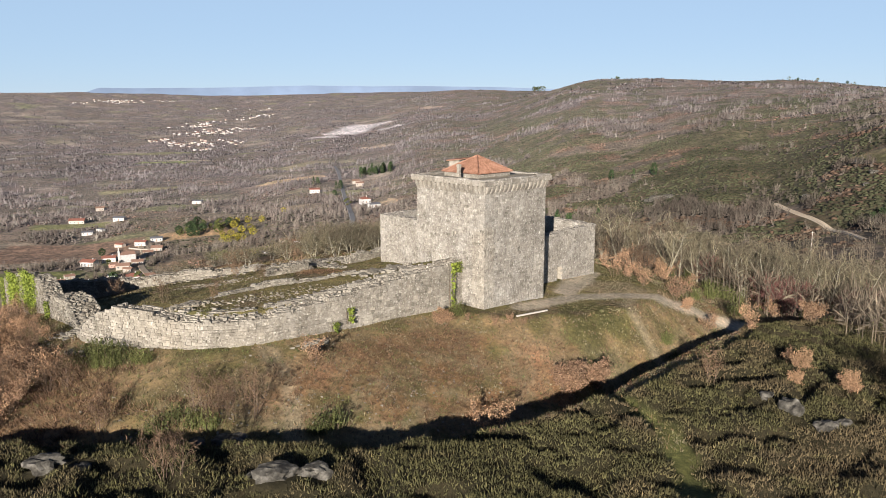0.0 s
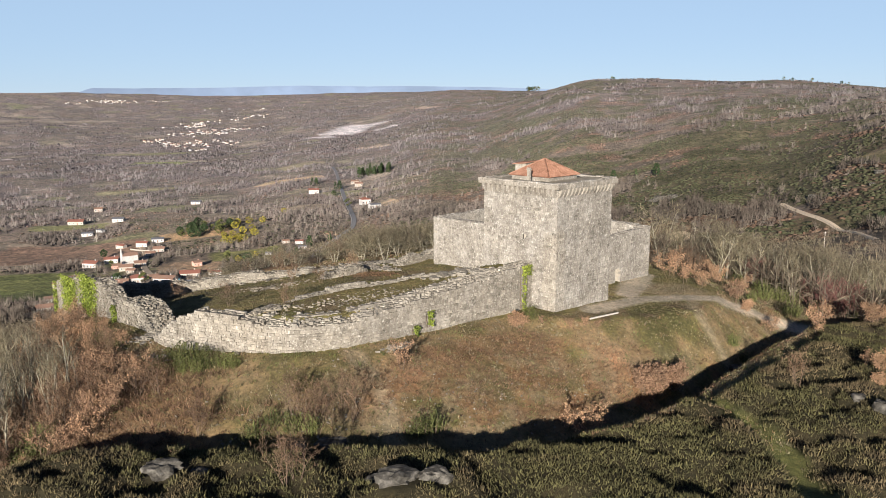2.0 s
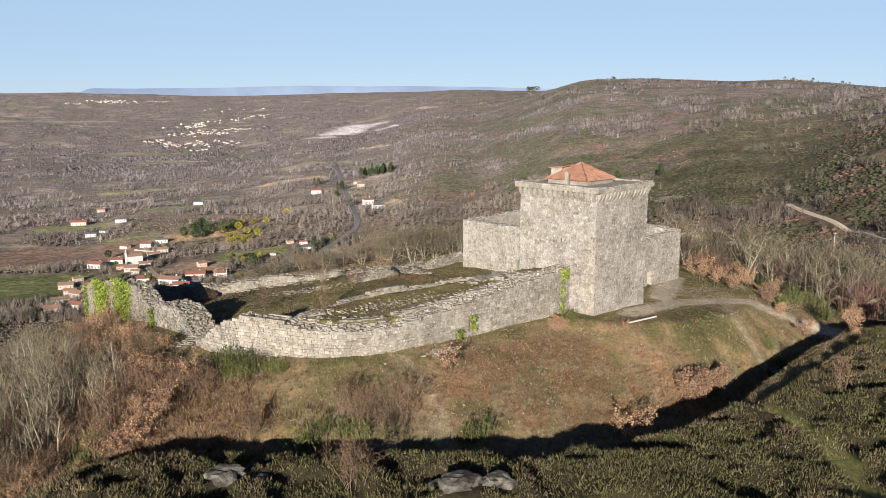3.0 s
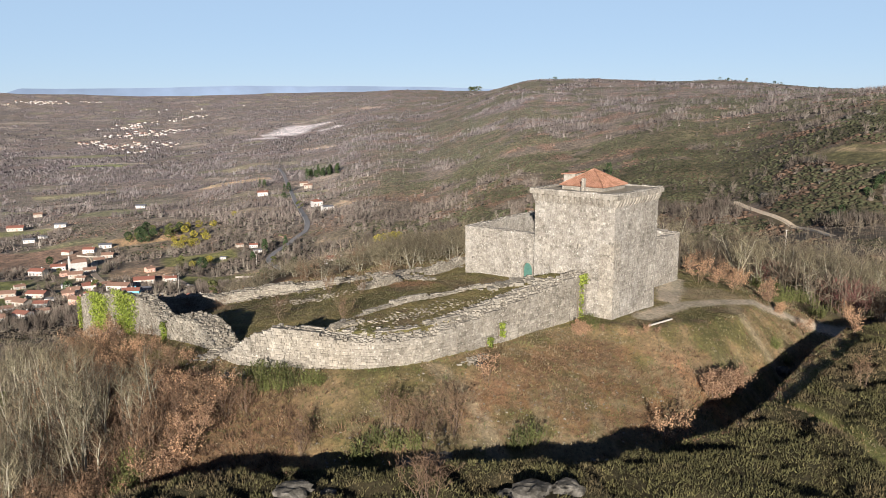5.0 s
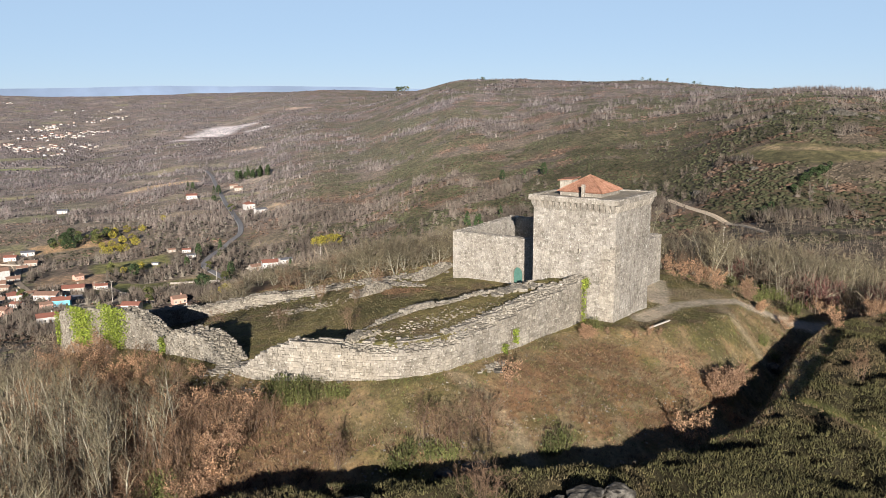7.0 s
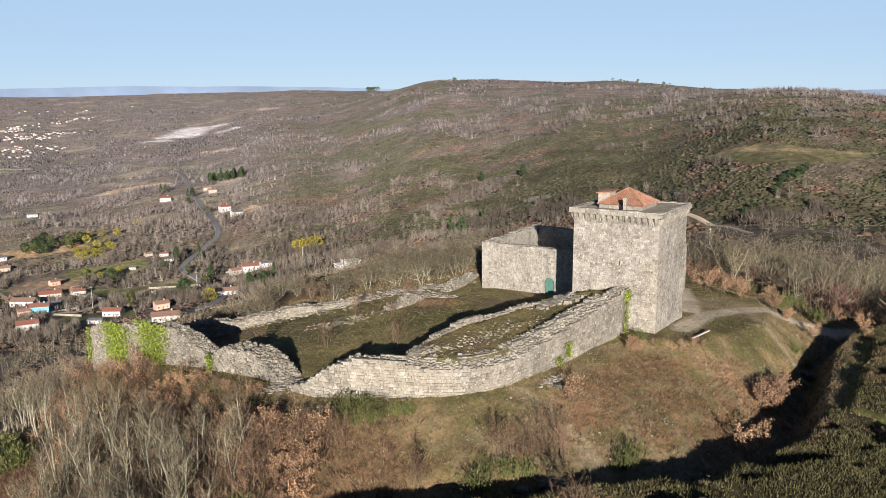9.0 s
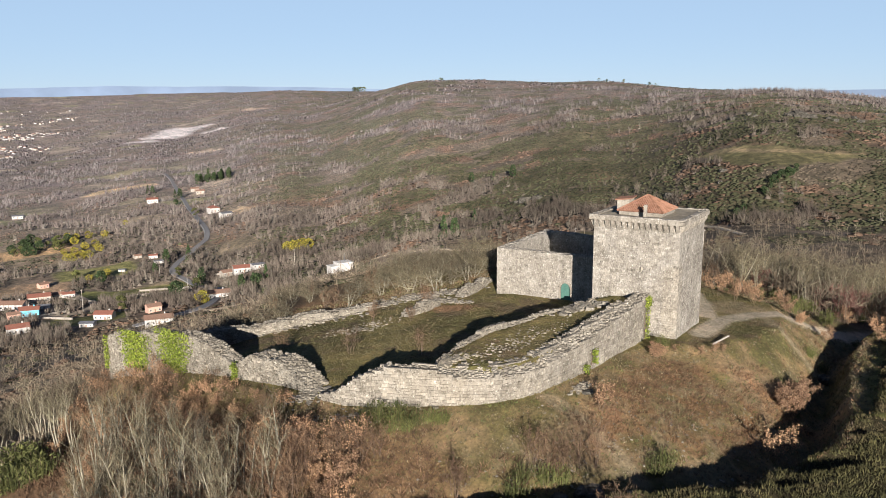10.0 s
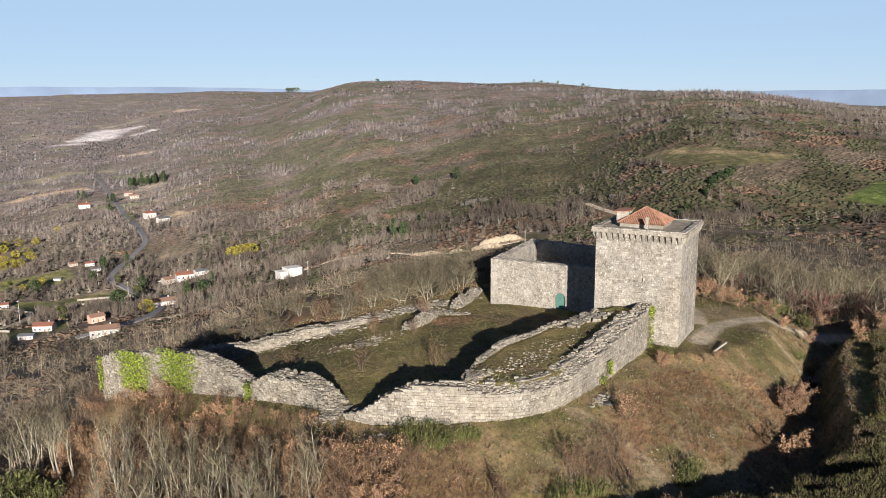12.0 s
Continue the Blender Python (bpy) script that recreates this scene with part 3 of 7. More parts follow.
def face_stones(origin, along, out, length, z0, z1, rng, skip=None, proud=0.05, **kw):
    """Rows for blocks() over an upright face that starts at origin and runs along."""
    rows = []
    along, out = np.array((*along, 0.0)), np.array((*out, 0.0))
    for a, b, lo, hi in courses(length, z0, z1, rng, **kw):
        if skip and skip((a + b) / 2, (lo + hi) / 2):
            continue
        c = np.array((*origin, 0.0)) + along * (a + b) / 2 + np.array((0, 0, (lo + hi) / 2)) + out * (rng.uniform(-0.012, 0.022) - 0.09)
        rows.append((c, along, out, (b - a) / 2 - 0.014, 0.1, (hi - lo) / 2 - 0.012))
    return rows


def joined(name, rows, mat, parent, rng, label="", wobble=0.009, kind="stuff"):
    v, f, t = blocks(rows, rng, wobble)
    inv = parent.matrix_basis.inverted()
    v = (np.c_[v, np.ones(len(v))] @ np.array(inv).T)[:, :3]
    ob = part(name, np_mesh(name, v, f, mat, t), mat, parent, label)
    return tagged(ob, kind=kind)


def single_stones(rows, parent, rng, name="stone"):
    """Separate blocks on shared meshes, each an object of its own."""
    shapes = []
    for k in range(8):
        bm = bmesh.new()
        box(bm, -1, -1, -1, 1, 1, 1, 0.07)
        me = bpy.data.meshes.new(name)
        bm.to_mesh(me)
        bm.free()
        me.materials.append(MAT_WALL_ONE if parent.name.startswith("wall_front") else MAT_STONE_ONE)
        shapes.append(me)
    inv = parent.matrix_basis.inverted()
    for c, u, w, a, d, h in rows:
        ob = new(name, shapes[rng.integers(8)])
        ob.parent = parent
        ang = math.atan2(u[1], u[0])
        ob.matrix_basis = inv @ Matrix.LocRotScale(Vector(c), Euler((0, 0, ang)), (a, d, h))


CORNERS = [(TX + dx * HALF * math.sqrt(2), TY + dy * HALF * math.sqrt(2)) for dx, dy in ((-1, 0), (0, -1), (1, 0), (0, 1))]


def build_tower():
    keep = thing("tower", "square granite keep with corbelled cornice and low tiled roof", "tower", (TX, TY, 0), 45)
    bm = bmesh.new()
    box(bm, -HALF + 0.03, -HALF + 0.03, -2.5, HALF - 0.03, HALF - 0.03, TOP)
    part("core", bm, MAT_MORTAR, keep)
    singles = []
    for k in range(4):
        a, b = CORNERS[k], CORNERS[(k + 1) % 4]
        along = ((b[0] - a[0]) / (2 * HALF), (b[1] - a[1]) / (2 * HALF))
        out = (along[1], -along[0])

        def hole(s, z, k=k):
            return k == 0 and abs(s - 6.1) < 0.12 and 7.6 < z < 9.0
        rows = face_stones(a, along, out, 2 * HALF, -1.6, TOP, rng, hole)
        if k < 2:
            # large dressed corner stones near the front corner stay separate
            near = [r for r in rows if math.hypot(r[0][0] - CORNERS[1][0], r[0][1] - CORNERS[1][1]) < 1.75]
            singles += near[:150]
            keep_ids = {id(r) for r in near[:150]}
            rows = [r for r in rows if id(r) not in keep_ids]
        joined("masonry", rows, MAT_STONE, keep, rng, "weathered granite ashlar with pale lichen and dark streaks")
    single_stones(singles, keep, rng)
    # loophole in the lit face: a dark slab paints the shade inside it
    bm = bmesh.new()
    box(bm, 0.68 - 0.07, -HALF + 0.02, 7.7, 0.68 + 0.07, -HALF + 0.09, 8.9)
    slit = part("loophole", bm, MAT_SLIT_SHADE, keep, "narrow arrow slit, its inner shade painted dark")
    slit.matrix_basis = pose(0, 0, 0, 0, 0, -90)
    # corbels
    shape = bmesh.new()
    prof = [(0, 0), (0.14, 0.0), (0.42, 0.5), (0.48, 0.95), (0, 0.95)]
    a = [shape.verts.new((-0.19, -p, z)) for p, z in prof]
    b = [shape.verts.new((0.19, -p, z)) for p, z in prof]
    shape.faces.new(a)
    shape.faces.new(b[::-1])
    for i in range(5):
        j = (i + 1) % 5
        shape.faces.new((a[j], a[i], b[i], b[j]))
    me = bpy.data.meshes.new("corbel")
    shape.to_mesh(me)
    shape.free()
    me.materials.append(MAT_STONE_ONE)
    for side in range(4):
        for i in range(15):
            ob = new("corbel", me)
            ob.parent = keep
            ob.matrix_basis = pose(0, 0, 0, 0, 0, 90 * side) @ pose(-HALF + 0.3 + i * (2 * HALF - 0.6) / 14, -HALF + 0.02, TOP - 1.05)
    # cornice slabs, worn along their edge
    for side in range(4):
        x = -HALF - 0.5
        while x < HALF + 0.02:
            w = min(random.uniform(0.7, 1.5), HALF + 0.03 - x)
            if w < 0.15:
                break
            bm = bmesh.new()
            box(bm, x + 0.01, -HALF - 0.5 - random.uniform(0, 0.05), TOP - 0.12, x + w - 0.01, -HALF + 0.65, TOP + 0.34 + random.uniform(-0.04, 0.05), 0.025)
            ob = part("cornice_slab", bm, MAT_STONE_ONE, keep)
            ob.matrix_basis = pose(0, 0, 0, 0, 0, 90 * side)
            x += w
    # parapet: a rough low kerb of rubble on the edge
    rows = []
    for side in range(4):
        m = pose(TX, TY, 0, 0, 0, 45 + 90 * side)
        for lo in (0,):
            s = -HALF - 0.3
            while s < HALF + 0.3:
                w = random.uniform(0.3, 0.8)
                c = m @ Vector((s + w / 2, -HALF - 0.1 + random.uniform(-0.05, 0.05), TOP + 0.42))
                u = (m.to_3x3() @ Vector((1, 0, 0)))
                o = (m.to_3x3() @ Vector((0, -1, 0)))
                rows.append((np.array(c), np.array(u), np.array(o), w / 2 - 0.01, 0.3, random.uniform(0.07, 0.16)))
                s += w
    joined("kerb", rows, MAT_STONE, keep, rng, "worn edge stones of the roof terrace")
    bm = bmesh.new()
    box(bm, -HALF - 0.2, -HALF - 0.2, TOP + 0.1, HALF + 0.2, HALF + 0.2, TOP + 0.36, 0.0)
    bmesh.ops.subdivide_edges(bm, edges=bm.edges[:], cuts=10, use_grid_fill=True)
    for v in bm.verts:
        if v.co.z > TOP + 0.3:
            v.co.z += 0.12 * noise.noise(v.co * 0.7)
    part("terrace", bm, MAT_TERRACE, keep, "mossy stone terrace round the roof")
    # roof: four tiled slopes with raised rows of half-round tiles
    rx, ry, E, A = -0.5, 0.25, 3.0, 16.65
    z0 = TOP + 0.85
    apex = Vector((rx, ry, A))
    roof = thing("roof", "hipped roof of orange clay tiles", "", (0, 0, 0))
    roof.parent = keep
    for key in ("category",):
        if key in roof:
            del roof[key]
    bm = bmesh.new()
    box(bm, rx - E + 0.25, ry - E + 0.25, TOP + 0.3, rx + E - 0.25, ry + E - 0.25, z0 + 0.02)
    part("roof_base", bm, MAT_STONE_ONE, roof, "low stone drum under the eaves")
    corners = [Vector((rx - E, ry - E, z0)), Vector((rx + E, ry - E, z0)), Vector((rx + E, ry + E, z0)), Vector((rx - E, ry + E, z0))]
    for k in range(4):
        a, b = corners[k], corners[(k + 1) % 4]
        bm = bmesh.new()
        n = 26
        nrm = (b - a).cross(apex - a).normalized()
        bm.faces.new([bm.verts.new(p) for p in (a, b, apex)])
        for i in range(n):
            u = (i + 0.5) / n
            foot = a.lerp(b, u)
            reach = 1 - abs(2 * u - 1)
            head = foot + (apex - a.lerp(b, 0.5)) * reach
            side = (b - a).normalized() * 0.085
            for j in range(max(1, int(reach * 9))):
                s0, s1 = j / max(1, int(reach * 9)), (j + 1.06) / max(1, int(reach * 9))
                p, q = foot.lerp(head, s0), foot.lerp(head, min(s1, 1))
                lift, lift2 = nrm * 0.10, nrm * 0.065
                jit = nrm * random.uniform(0, 0.02)
                w = [bm.verts.new(v) for v in (p - side, p + lift + jit - side * 0.4, p + lift + jit + side * 0.4, p + side)]
                x = [bm.verts.new(v) for v in (q - side * 0.8, q + lift2 + jit - side * 0.3, q + lift2 + jit + side * 0.3, q + side * 0.8)]
                for c in range(3):
                    bm.faces.new((w[c], w[c + 1], x[c + 1], x[c]))
        part("roof_slope", bm, MAT_TILE, roof)
        bm = bmesh.new()
        for j in range(11):
            p, q = corners[k].lerp(apex, j / 11), corners[k].lerp(apex, (j + 1.1) / 11)
            side = (q - p).cross(Vector((0, 0, 1))).normalized() * 0.12
            w = [bm.verts.new(v) for v in (p - side, p + Vector((0, 0, 0.17)), p + side, q - side * 0.8, q + Vector((0, 0, 0.13)), q + side * 0.8)]
            bm.faces.new((w[0], w[1], w[4], w[3]))
            bm.faces.new((w[1], w[2], w[5], w[4]))
        part("hip_ridge", bm, MAT_TILE, roof, "pale mortared hip tiles")
    # stair hatch with its own little tiled roof, and a chimney
    hatch = part("roof_hatch", bmesh_box(-1.5, 2.3, TOP + 0.3, 0.3, 3.9, TOP + 2.1), MAT_STONE_ONE, keep, "small stone stair hatch")
    bm = bmesh.new()
    v = [bm.verts.new(p) for p in ((-1.75, 2.0, TOP + 2.15), (0.5, 2.0, TOP + 2.3), (0.5, 4.15, TOP + 2.1), (-1.75, 4.15, TOP + 1.95))]
    w = [bm.verts.new(p.co + Vector((0, 0, 0.12))) for p in v]
    bm.faces.new(v[::-1])
    bm.faces.new(w)
    for i in range(4):
        bm.faces.new((v[i], v[(i + 1) % 4], w[(i + 1) % 4], w[i]))
    part("hatch_roof", bm, MAT_TILE, hatch, "lean-to roof of clay tiles")
    bm = bmesh.new()
    box(bm, -5.0, -1.05, TOP + 0.3, -4.64, -0.7, TOP + 2.0, 0.02)
    box(bm, -5.06, -1.11, TOP + 1.75, -4.58, -0.64, TOP + 1.85, 0.01)
    part("chimney", bm, MAT_STONE_ONE, keep, "short square stone chimney")
    return keep


def bmesh_box(x0, y0, z0, x1, y1, z1, wobble=0.0):
    bm = bmesh.new()
    box(bm, x0, y0, z0, x1, y1, z1, wobble)
    return bm


tower = build_tower()

# ---- roofless hall behind the keep ----
AL, AF, AR, AN = (-9.2, 117.7), (3.2, 130.3), (21.4, 112.3), (8.9, 99.7)


def hall_wall(name, a, b, top_a, top_b, thick, rng, label, opening=None):
    """An upright wall from a to b whose outer face lies on that line and whose body stands to the left of it."""
    L = math.hypot(b[0] - a[0], b[1] - a[1])
    u = ((b[0] - a[0]) / L, (b[1] - a[1]) / L)
    inn = (-u[1], u[0])
    out = (u[1], -u[0])
    ob = thing(name, label, "wall", (*a, 0), math.degrees(math.atan2(u[1], u[0])), kind="structure")
    bm = bmesh.new()
    spans = [(0, L, -2.0, None)]
    if opening:
        o0, o1, oz0, oz1 = opening
        spans = [(0, o0, -2.0, None), (o0, o1, oz1, None), (o1, L, -2.0, None), (o0, o1, -2.0, oz0)]
    for s0, s1, zl, zh in spans:
        t0, t1 = (top_a + (top_b - top_a) * s / L - 0.12 for s in (s0, s1))
        if zh is not None:
            t0 = t1 = zh
        v = box(bm, s0, 0.03, zl, s1, thick - 0.03, t0)
        for q in (v[5], v[6]):
            q.co.z = t1
    part("core", bm, MAT_MORTAR, ob)

    def skip(s, z):
        if z > top_a + (top_b - top_a) * s / L:
            return True
        return bool(opening) and opening[0] - 0.1 < s < opening[1] + 0.1 and opening[2] < z < opening[3] - 0.25
    hi = max(top_a, top_b)
    rows = face_stones(a, u, out, L, -1.8, hi, rng, skip)
    back = (b[0] + inn[0] * thick, b[1] + inn[1] * thick)
    rows += face_stones(back, (-u[0], -u[1]), inn, L, -1.8, hi, rng, lambda s, z: skip(L - s, z))
    for s in np.arange(0.2, L, 0.45):
        for w in np.arange(0.2, thick, 0.45):
            z = top_a + (top_b - top_a) * s / L - 0.08 + rng.uniform(-0.06, 0.1)
            c = np.array((a[0] + u[0] * s + inn[0] * w, a[1] + u[1] * s + inn[1] * w, z))
            rows.append((c, np.array((*u, 0.0)), np.array((*out, 0.0)), rng.uniform(0.16, 0.3), rng.uniform(0.16, 0.26), 0.1))
    joined("masonry", rows, MAT_STONE, ob, rng, "coursed granite blocks")
    return ob, u, out, L


# walls with the outer face towards the sun's side first
hw, hu, hout, hL = hall_wall("wall_south_west", AL, (AN[0] - 4.25, AN[1] + 4.15), 6.6, 6.55, 1.35, rng, "high granite wall of a roofless hall with an arched gate", (10.35, 12.0, -0.6, 2.75))
hall_wall("wall_south_east", AN, AR, 5.35, 5.95, 1.35, rng, "granite wall of a roofless hall with a narrow doorway", (9.1, 10.2, -1.2, 1.25))
hall_wall("wall_north_east", AR, AF, 6.0, 6.9, 1.35, rng, "granite end wall of a roofless hall")
hall_wall("wall_north_west", AF, AL, 6.9, 6.6, 1.35, rng, "granite side wall of a roofless hall")


def arched_gate(ob, s0, s1, z0, z1, mat, label):
    """A pointed gate leaf with its stone surround, in the wall's own axes."""
    door = part("door", arch_leaf(s0, s1, z0, z1, 0.3, 0.38), mat, ob, label)
    bm = arch_leaf(s0 - 0.28, s1 + 0.28, z0, z1 + 0.35, -0.06, 0.22, (s0, s1, z1))
    part("door_surround", bm, MAT_STONE_ONE, ob)
    return door


def arch_outline(s0, s1, z0, z1, n=7):
    mid, spring = (s0 + s1) / 2, z1 - (s1 - s0) * 0.62
    left = [(s0 + (mid - s0) * (1 - math.cos(t)), spring + (z1 - spring) * math.sin(t)) for t in np.linspace(0, math.pi / 2, n)]
    return [(s0, z0)] + left + [(2 * mid - s, z) for s, z in left[::-1][1:]] + [(s1, z0)]


def arch_leaf(s0, s1, z0, z1, y0, y1, hole=None):
    bm = bmesh.new()
    outer = arch_outline(s0, s1, z0, z1)
    if hole:
        inner = arch_outline(hole[0], hole[1], z0, hole[2])
        for y, flip in ((y0, False), (y1, True)):
            a = [bm.verts.new((s, y, z)) for s, z in outer]
            b = [bm.verts.new((s, y, z)) for s, z in inner]
            for i in range(len(a) - 1):
                f = (a[i], a[i + 1], b[i + 1], b[i])
                bm.faces.new(f if flip else f[::-1])
        for line, flip in ((outer, True), (inner, False)):
            a = [bm.verts.new((s, y0, z)) for s, z in line]
            b = [bm.verts.new((s, y1, z)) for s, z in line]
            for i in range(len(a) - 1):
                f = (a[i], a[i + 1], b[i + 1], b[i])
                bm.faces.new(f if flip else f[::-1])
        return bm
    a = [bm.verts.new((s, y0, z)) for s, z in outer]
    b = [bm.verts.new((s, y1, z)) for s, z in outer]
    bm.faces.new(a[::-1])
    bm.faces.new(b)
    for i in range(len(a)):
        j = (i + 1) % len(a)
        bm.faces.new((a[i], a[j], b[j], b[i]))
    bmesh.ops.recalc_face_normals(bm, faces=bm.faces[:])
    return bm


arched_gate(hw, 10.4, 11.95, -0.7, 2.45, MAT_DOOR, "arched blue-green painted gate leaf")


# ---- ruined curtain walls ----
def resample(pts, gap):
    out = [np.array(pts[0], float)]
    for a, b in zip(pts, pts[1:]):
        a, b = np.array(a, float), np.array(b, float)
        n = max(1, int(round(np.linalg.norm(b[:2] - a[:2]) / gap)))
        out += [a + (b - a) * (i + 1) / n for i in range(n)]
    return np.array(out)


def smooth_line(pts, rounds=2):
    p = np.array(pts, float)
    for _ in range(rounds):
        q = [p[0]]
        for a, b in zip(p, p[1:]):
            q += [0.75 * a + 0.25 * b, 0.25 * a + 0.75 * b]
        p = np.array(q + [p[-1]])
    return p


def curtain_wall(name, pts, thick, label, rng, ragged=0.25, singles=0, mat=None, base_drop=1.2, stone=(0.35, 0.8), inner_face=True, ends=True):
    """A dry old wall along pts (x, y, top height): a mortar core, courses of blocks outside and inside, and loose stones on its broken top.
    The outer face lies on the line; the body stands to the left of the way the line runs. A fourth number in pts: how far the broken top climbs inwards."""
    line = resample(smooth_line([(*p, 0.0)[:4] for p in pts]), 0.5)
    climb = line[:, 3]
    ob = thing(name, label, "ruined wall", (0, 0, 0), kind="structure")
    seg = np.diff(line[:, :2], axis=0)
    ln = np.linalg.norm(seg, axis=1)
    s_at = np.concatenate([[0], np.cumsum(ln)])
    tang = np.vstack([seg / ln[:, None], (seg / ln[:, None])[-1:]])
    inn = np.c_[-tang[:, 1], tang[:, 0]]
    rise = ragged * (fbm(s_at, s_at * 0, 2.2, 3, 17) - 0.5) * 2.6
    top = line[:, 2] + np.round(rise / 0.28) * 0.28
    foot = ground(line[:, 0] - inn[:, 0] * 0.4, line[:, 1] - inn[:, 1] * 0.4) - base_drop
    n = len(line)
    o, i_ = line[:, :2] + inn * 0.04, line[:, :2] + inn * (thick - 0.04)
    ring = np.stack([np.c_[o, foot], np.c_[o, top - 0.15], np.c_[i_, top + climb - 0.15], np.c_[i_, foot]], 1)
    v = ring.reshape(-1, 3)
    q = [(4 * k + a, 4 * k + 4 + a, 4 * k + 4 + b, 4 * k + b) for k in range(n - 1) for a, b in ((0, 1), (1, 2), (2, 3))]
    q += [(0, 1, 2, 3), (4 * n - 1, 4 * n - 2, 4 * n - 3, 4 * n - 4)]
    part("core", np_mesh("core", v, q, MAT_MORTAR), None, ob)
    rows = []
    L = s_at[-1]
    for side in ((0, 1) if inner_face else (0,)):
        zmin, zmax = foot.min() + base_drop - 0.9, (top + climb).max() + 0.1
        for a, b, lo, hi in courses(L, zmin, zmax, rng, *((0.16, 0.32), (0.2, 0.55)) if mat else ((0.26, 0.42), stone)):
            s = (a + b) / 2
            x, y = np.interp(s, s_at, line[:, 0]), np.interp(s, s_at, line[:, 1])
            t = np.array((np.interp(s, s_at, tang[:, 0]), np.interp(s, s_at, tang[:, 1]), 0))
            t /= np.linalg.norm(t)
            w = np.array((-t[1], t[0], 0))
            if lo > np.interp(s, s_at, top + side * climb) or hi < np.interp(s, s_at, foot) + base_drop - 0.8:
                continue
            if rng.random() < 0.02:
                continue
            off = rng.uniform(-0.08, 0.1) if mat else rng.uniform(-0.03, 0.05)
            c = np.array((x, y, (lo + hi) / 2)) + (w * (thick + off - 0.1) if side else w * (0.1 - off))
            rows.append((c, t, w, (b - a) / 2 - 0.012, 0.13, (hi - lo) / 2 - 0.012))
    lone = []
    if singles:
        outer = rows
        mid = np.array(pts[len(pts) // 2][:2], float)
        order = sorted(range(len(outer)), key=lambda k: np.hypot(*(outer[k][0][:2] - mid)))[:singles]
        chosen = set(order)
        lone = [rows[k] for k in order]
        rows = [r for k, r in enumerate(rows) if k not in chosen]
    # loose stones on the broken crown
    s = 0.0
    while s < L:
        lift = np.interp(s, s_at, climb)
        for w0 in np.arange(0.15, thick + 0.9 * (lift > 0.15), 0.3):
            x, y, z = (np.interp(s, s_at, a) for a in (line[:, 0], line[:, 1], top))
            z = z + lift * min(w0 / thick, 1.0) ** 0.8
            t = np.array((np.interp(s, s_at, tang[:, 0]), np.interp(s, s_at, tang[:, 1]), 0))
            t /= np.linalg.norm(t)
            w = np.array((-t[1], t[0], 0))
            ang = rng.uniform(-0.6, 0.6)
            u = t * math.cos(ang) + w * math.sin(ang)
            tilt = np.array((0, 0, rng.uniform(-0.28, 0.28)))
            u = (u + tilt) / np.linalg.norm(u + tilt)
            o2 = np.cross(u, np.array((0, 0, 1.0)))
            o2 /= np.linalg.norm(o2)
            c = np.array((x, y, z + rng.uniform(-0.16, 0.08))) + w * (w0 + rng.uniform(-0.12, 0.12)) + t * rng.uniform(-0.15, 0.15)
            rows.append((c, u, o2, rng.uniform(0.1, 0.25), rng.uniform(0.09, 0.2), rng.uniform(0.07, 0.15)))
        s += rng.uniform(0.26, 0.42)
    if ends:
        for k, sgn in ((0, 1), (n - 1, -1)):
            for z in np.arange(foot[k] + base_drop - 0.5, top[k], 0.33):
                for w0 in np.arange(0.2, thick, 0.5):
                    t, w = np.array((*tang[k], 0)), np.array((*inn[k], 0))
                    rows.append((np.array((*line[k, :2], z)) + w * w0 + t * sgn * rng.uniform(-0.25, 0.1), w, t, rng.uniform(0.18, 0.27), 0.2, 0.15))
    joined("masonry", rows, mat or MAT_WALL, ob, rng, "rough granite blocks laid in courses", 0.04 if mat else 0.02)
    if lone:
        single_stones(lone, ob, rng)
    return ob


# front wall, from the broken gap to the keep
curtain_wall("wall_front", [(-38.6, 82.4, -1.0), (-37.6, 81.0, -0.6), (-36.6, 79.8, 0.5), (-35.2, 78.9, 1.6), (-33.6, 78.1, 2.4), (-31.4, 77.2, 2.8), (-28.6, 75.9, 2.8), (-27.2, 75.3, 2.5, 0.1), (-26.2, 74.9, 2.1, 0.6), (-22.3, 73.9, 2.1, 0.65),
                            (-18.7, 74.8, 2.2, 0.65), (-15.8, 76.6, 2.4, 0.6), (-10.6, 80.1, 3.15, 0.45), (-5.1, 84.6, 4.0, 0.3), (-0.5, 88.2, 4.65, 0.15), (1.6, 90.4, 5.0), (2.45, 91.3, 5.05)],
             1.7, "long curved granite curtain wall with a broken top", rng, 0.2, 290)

# outer wall of the lower ward, down to its ivied corner, and the broken stub beside the gap
curtain_wall("wall_west", [(-64.6, 116.4, -2.7), (-60, 111.2, -1.4), (-55.5, 106, -0.3), (-51.7, 101.2, 0.2), (-48.6, 96.4, -0.5), (-47.2, 94.6, -1.5)], 2.0, "ruined granite outer wall with patches of ivy", rng, 0.3, mat=MAT_RUBBLE)
curtain_wall("wall_stub", [(-47.0, 94.0, -0.6), (-45.3, 91.8, 0.5), (-43.2, 89.4, 0.6), (-41.6, 87.5, 0.0), (-40.7, 86.3, -0.9), (-39.9, 85.0, -1.3)], 3.0, "broken stub of thick rubble wall beside a gap", rng, 0.4, mat=MAT_RUBBLE)
curtain_wall("wall_north", [(-20.5, 122.3, -1.7), (-26, 121.8, -1.9), (-32, 120.8, -2.1), (-37, 119.6, -2.2), (-47, 118.2, -3.1), (-55, 118.3, -3.3), (-62.5, 117.3, -3.2)], 1.8, "low far granite wall with a pale rubble top", rng, 0.3, mat=MAT_RUBBLE)
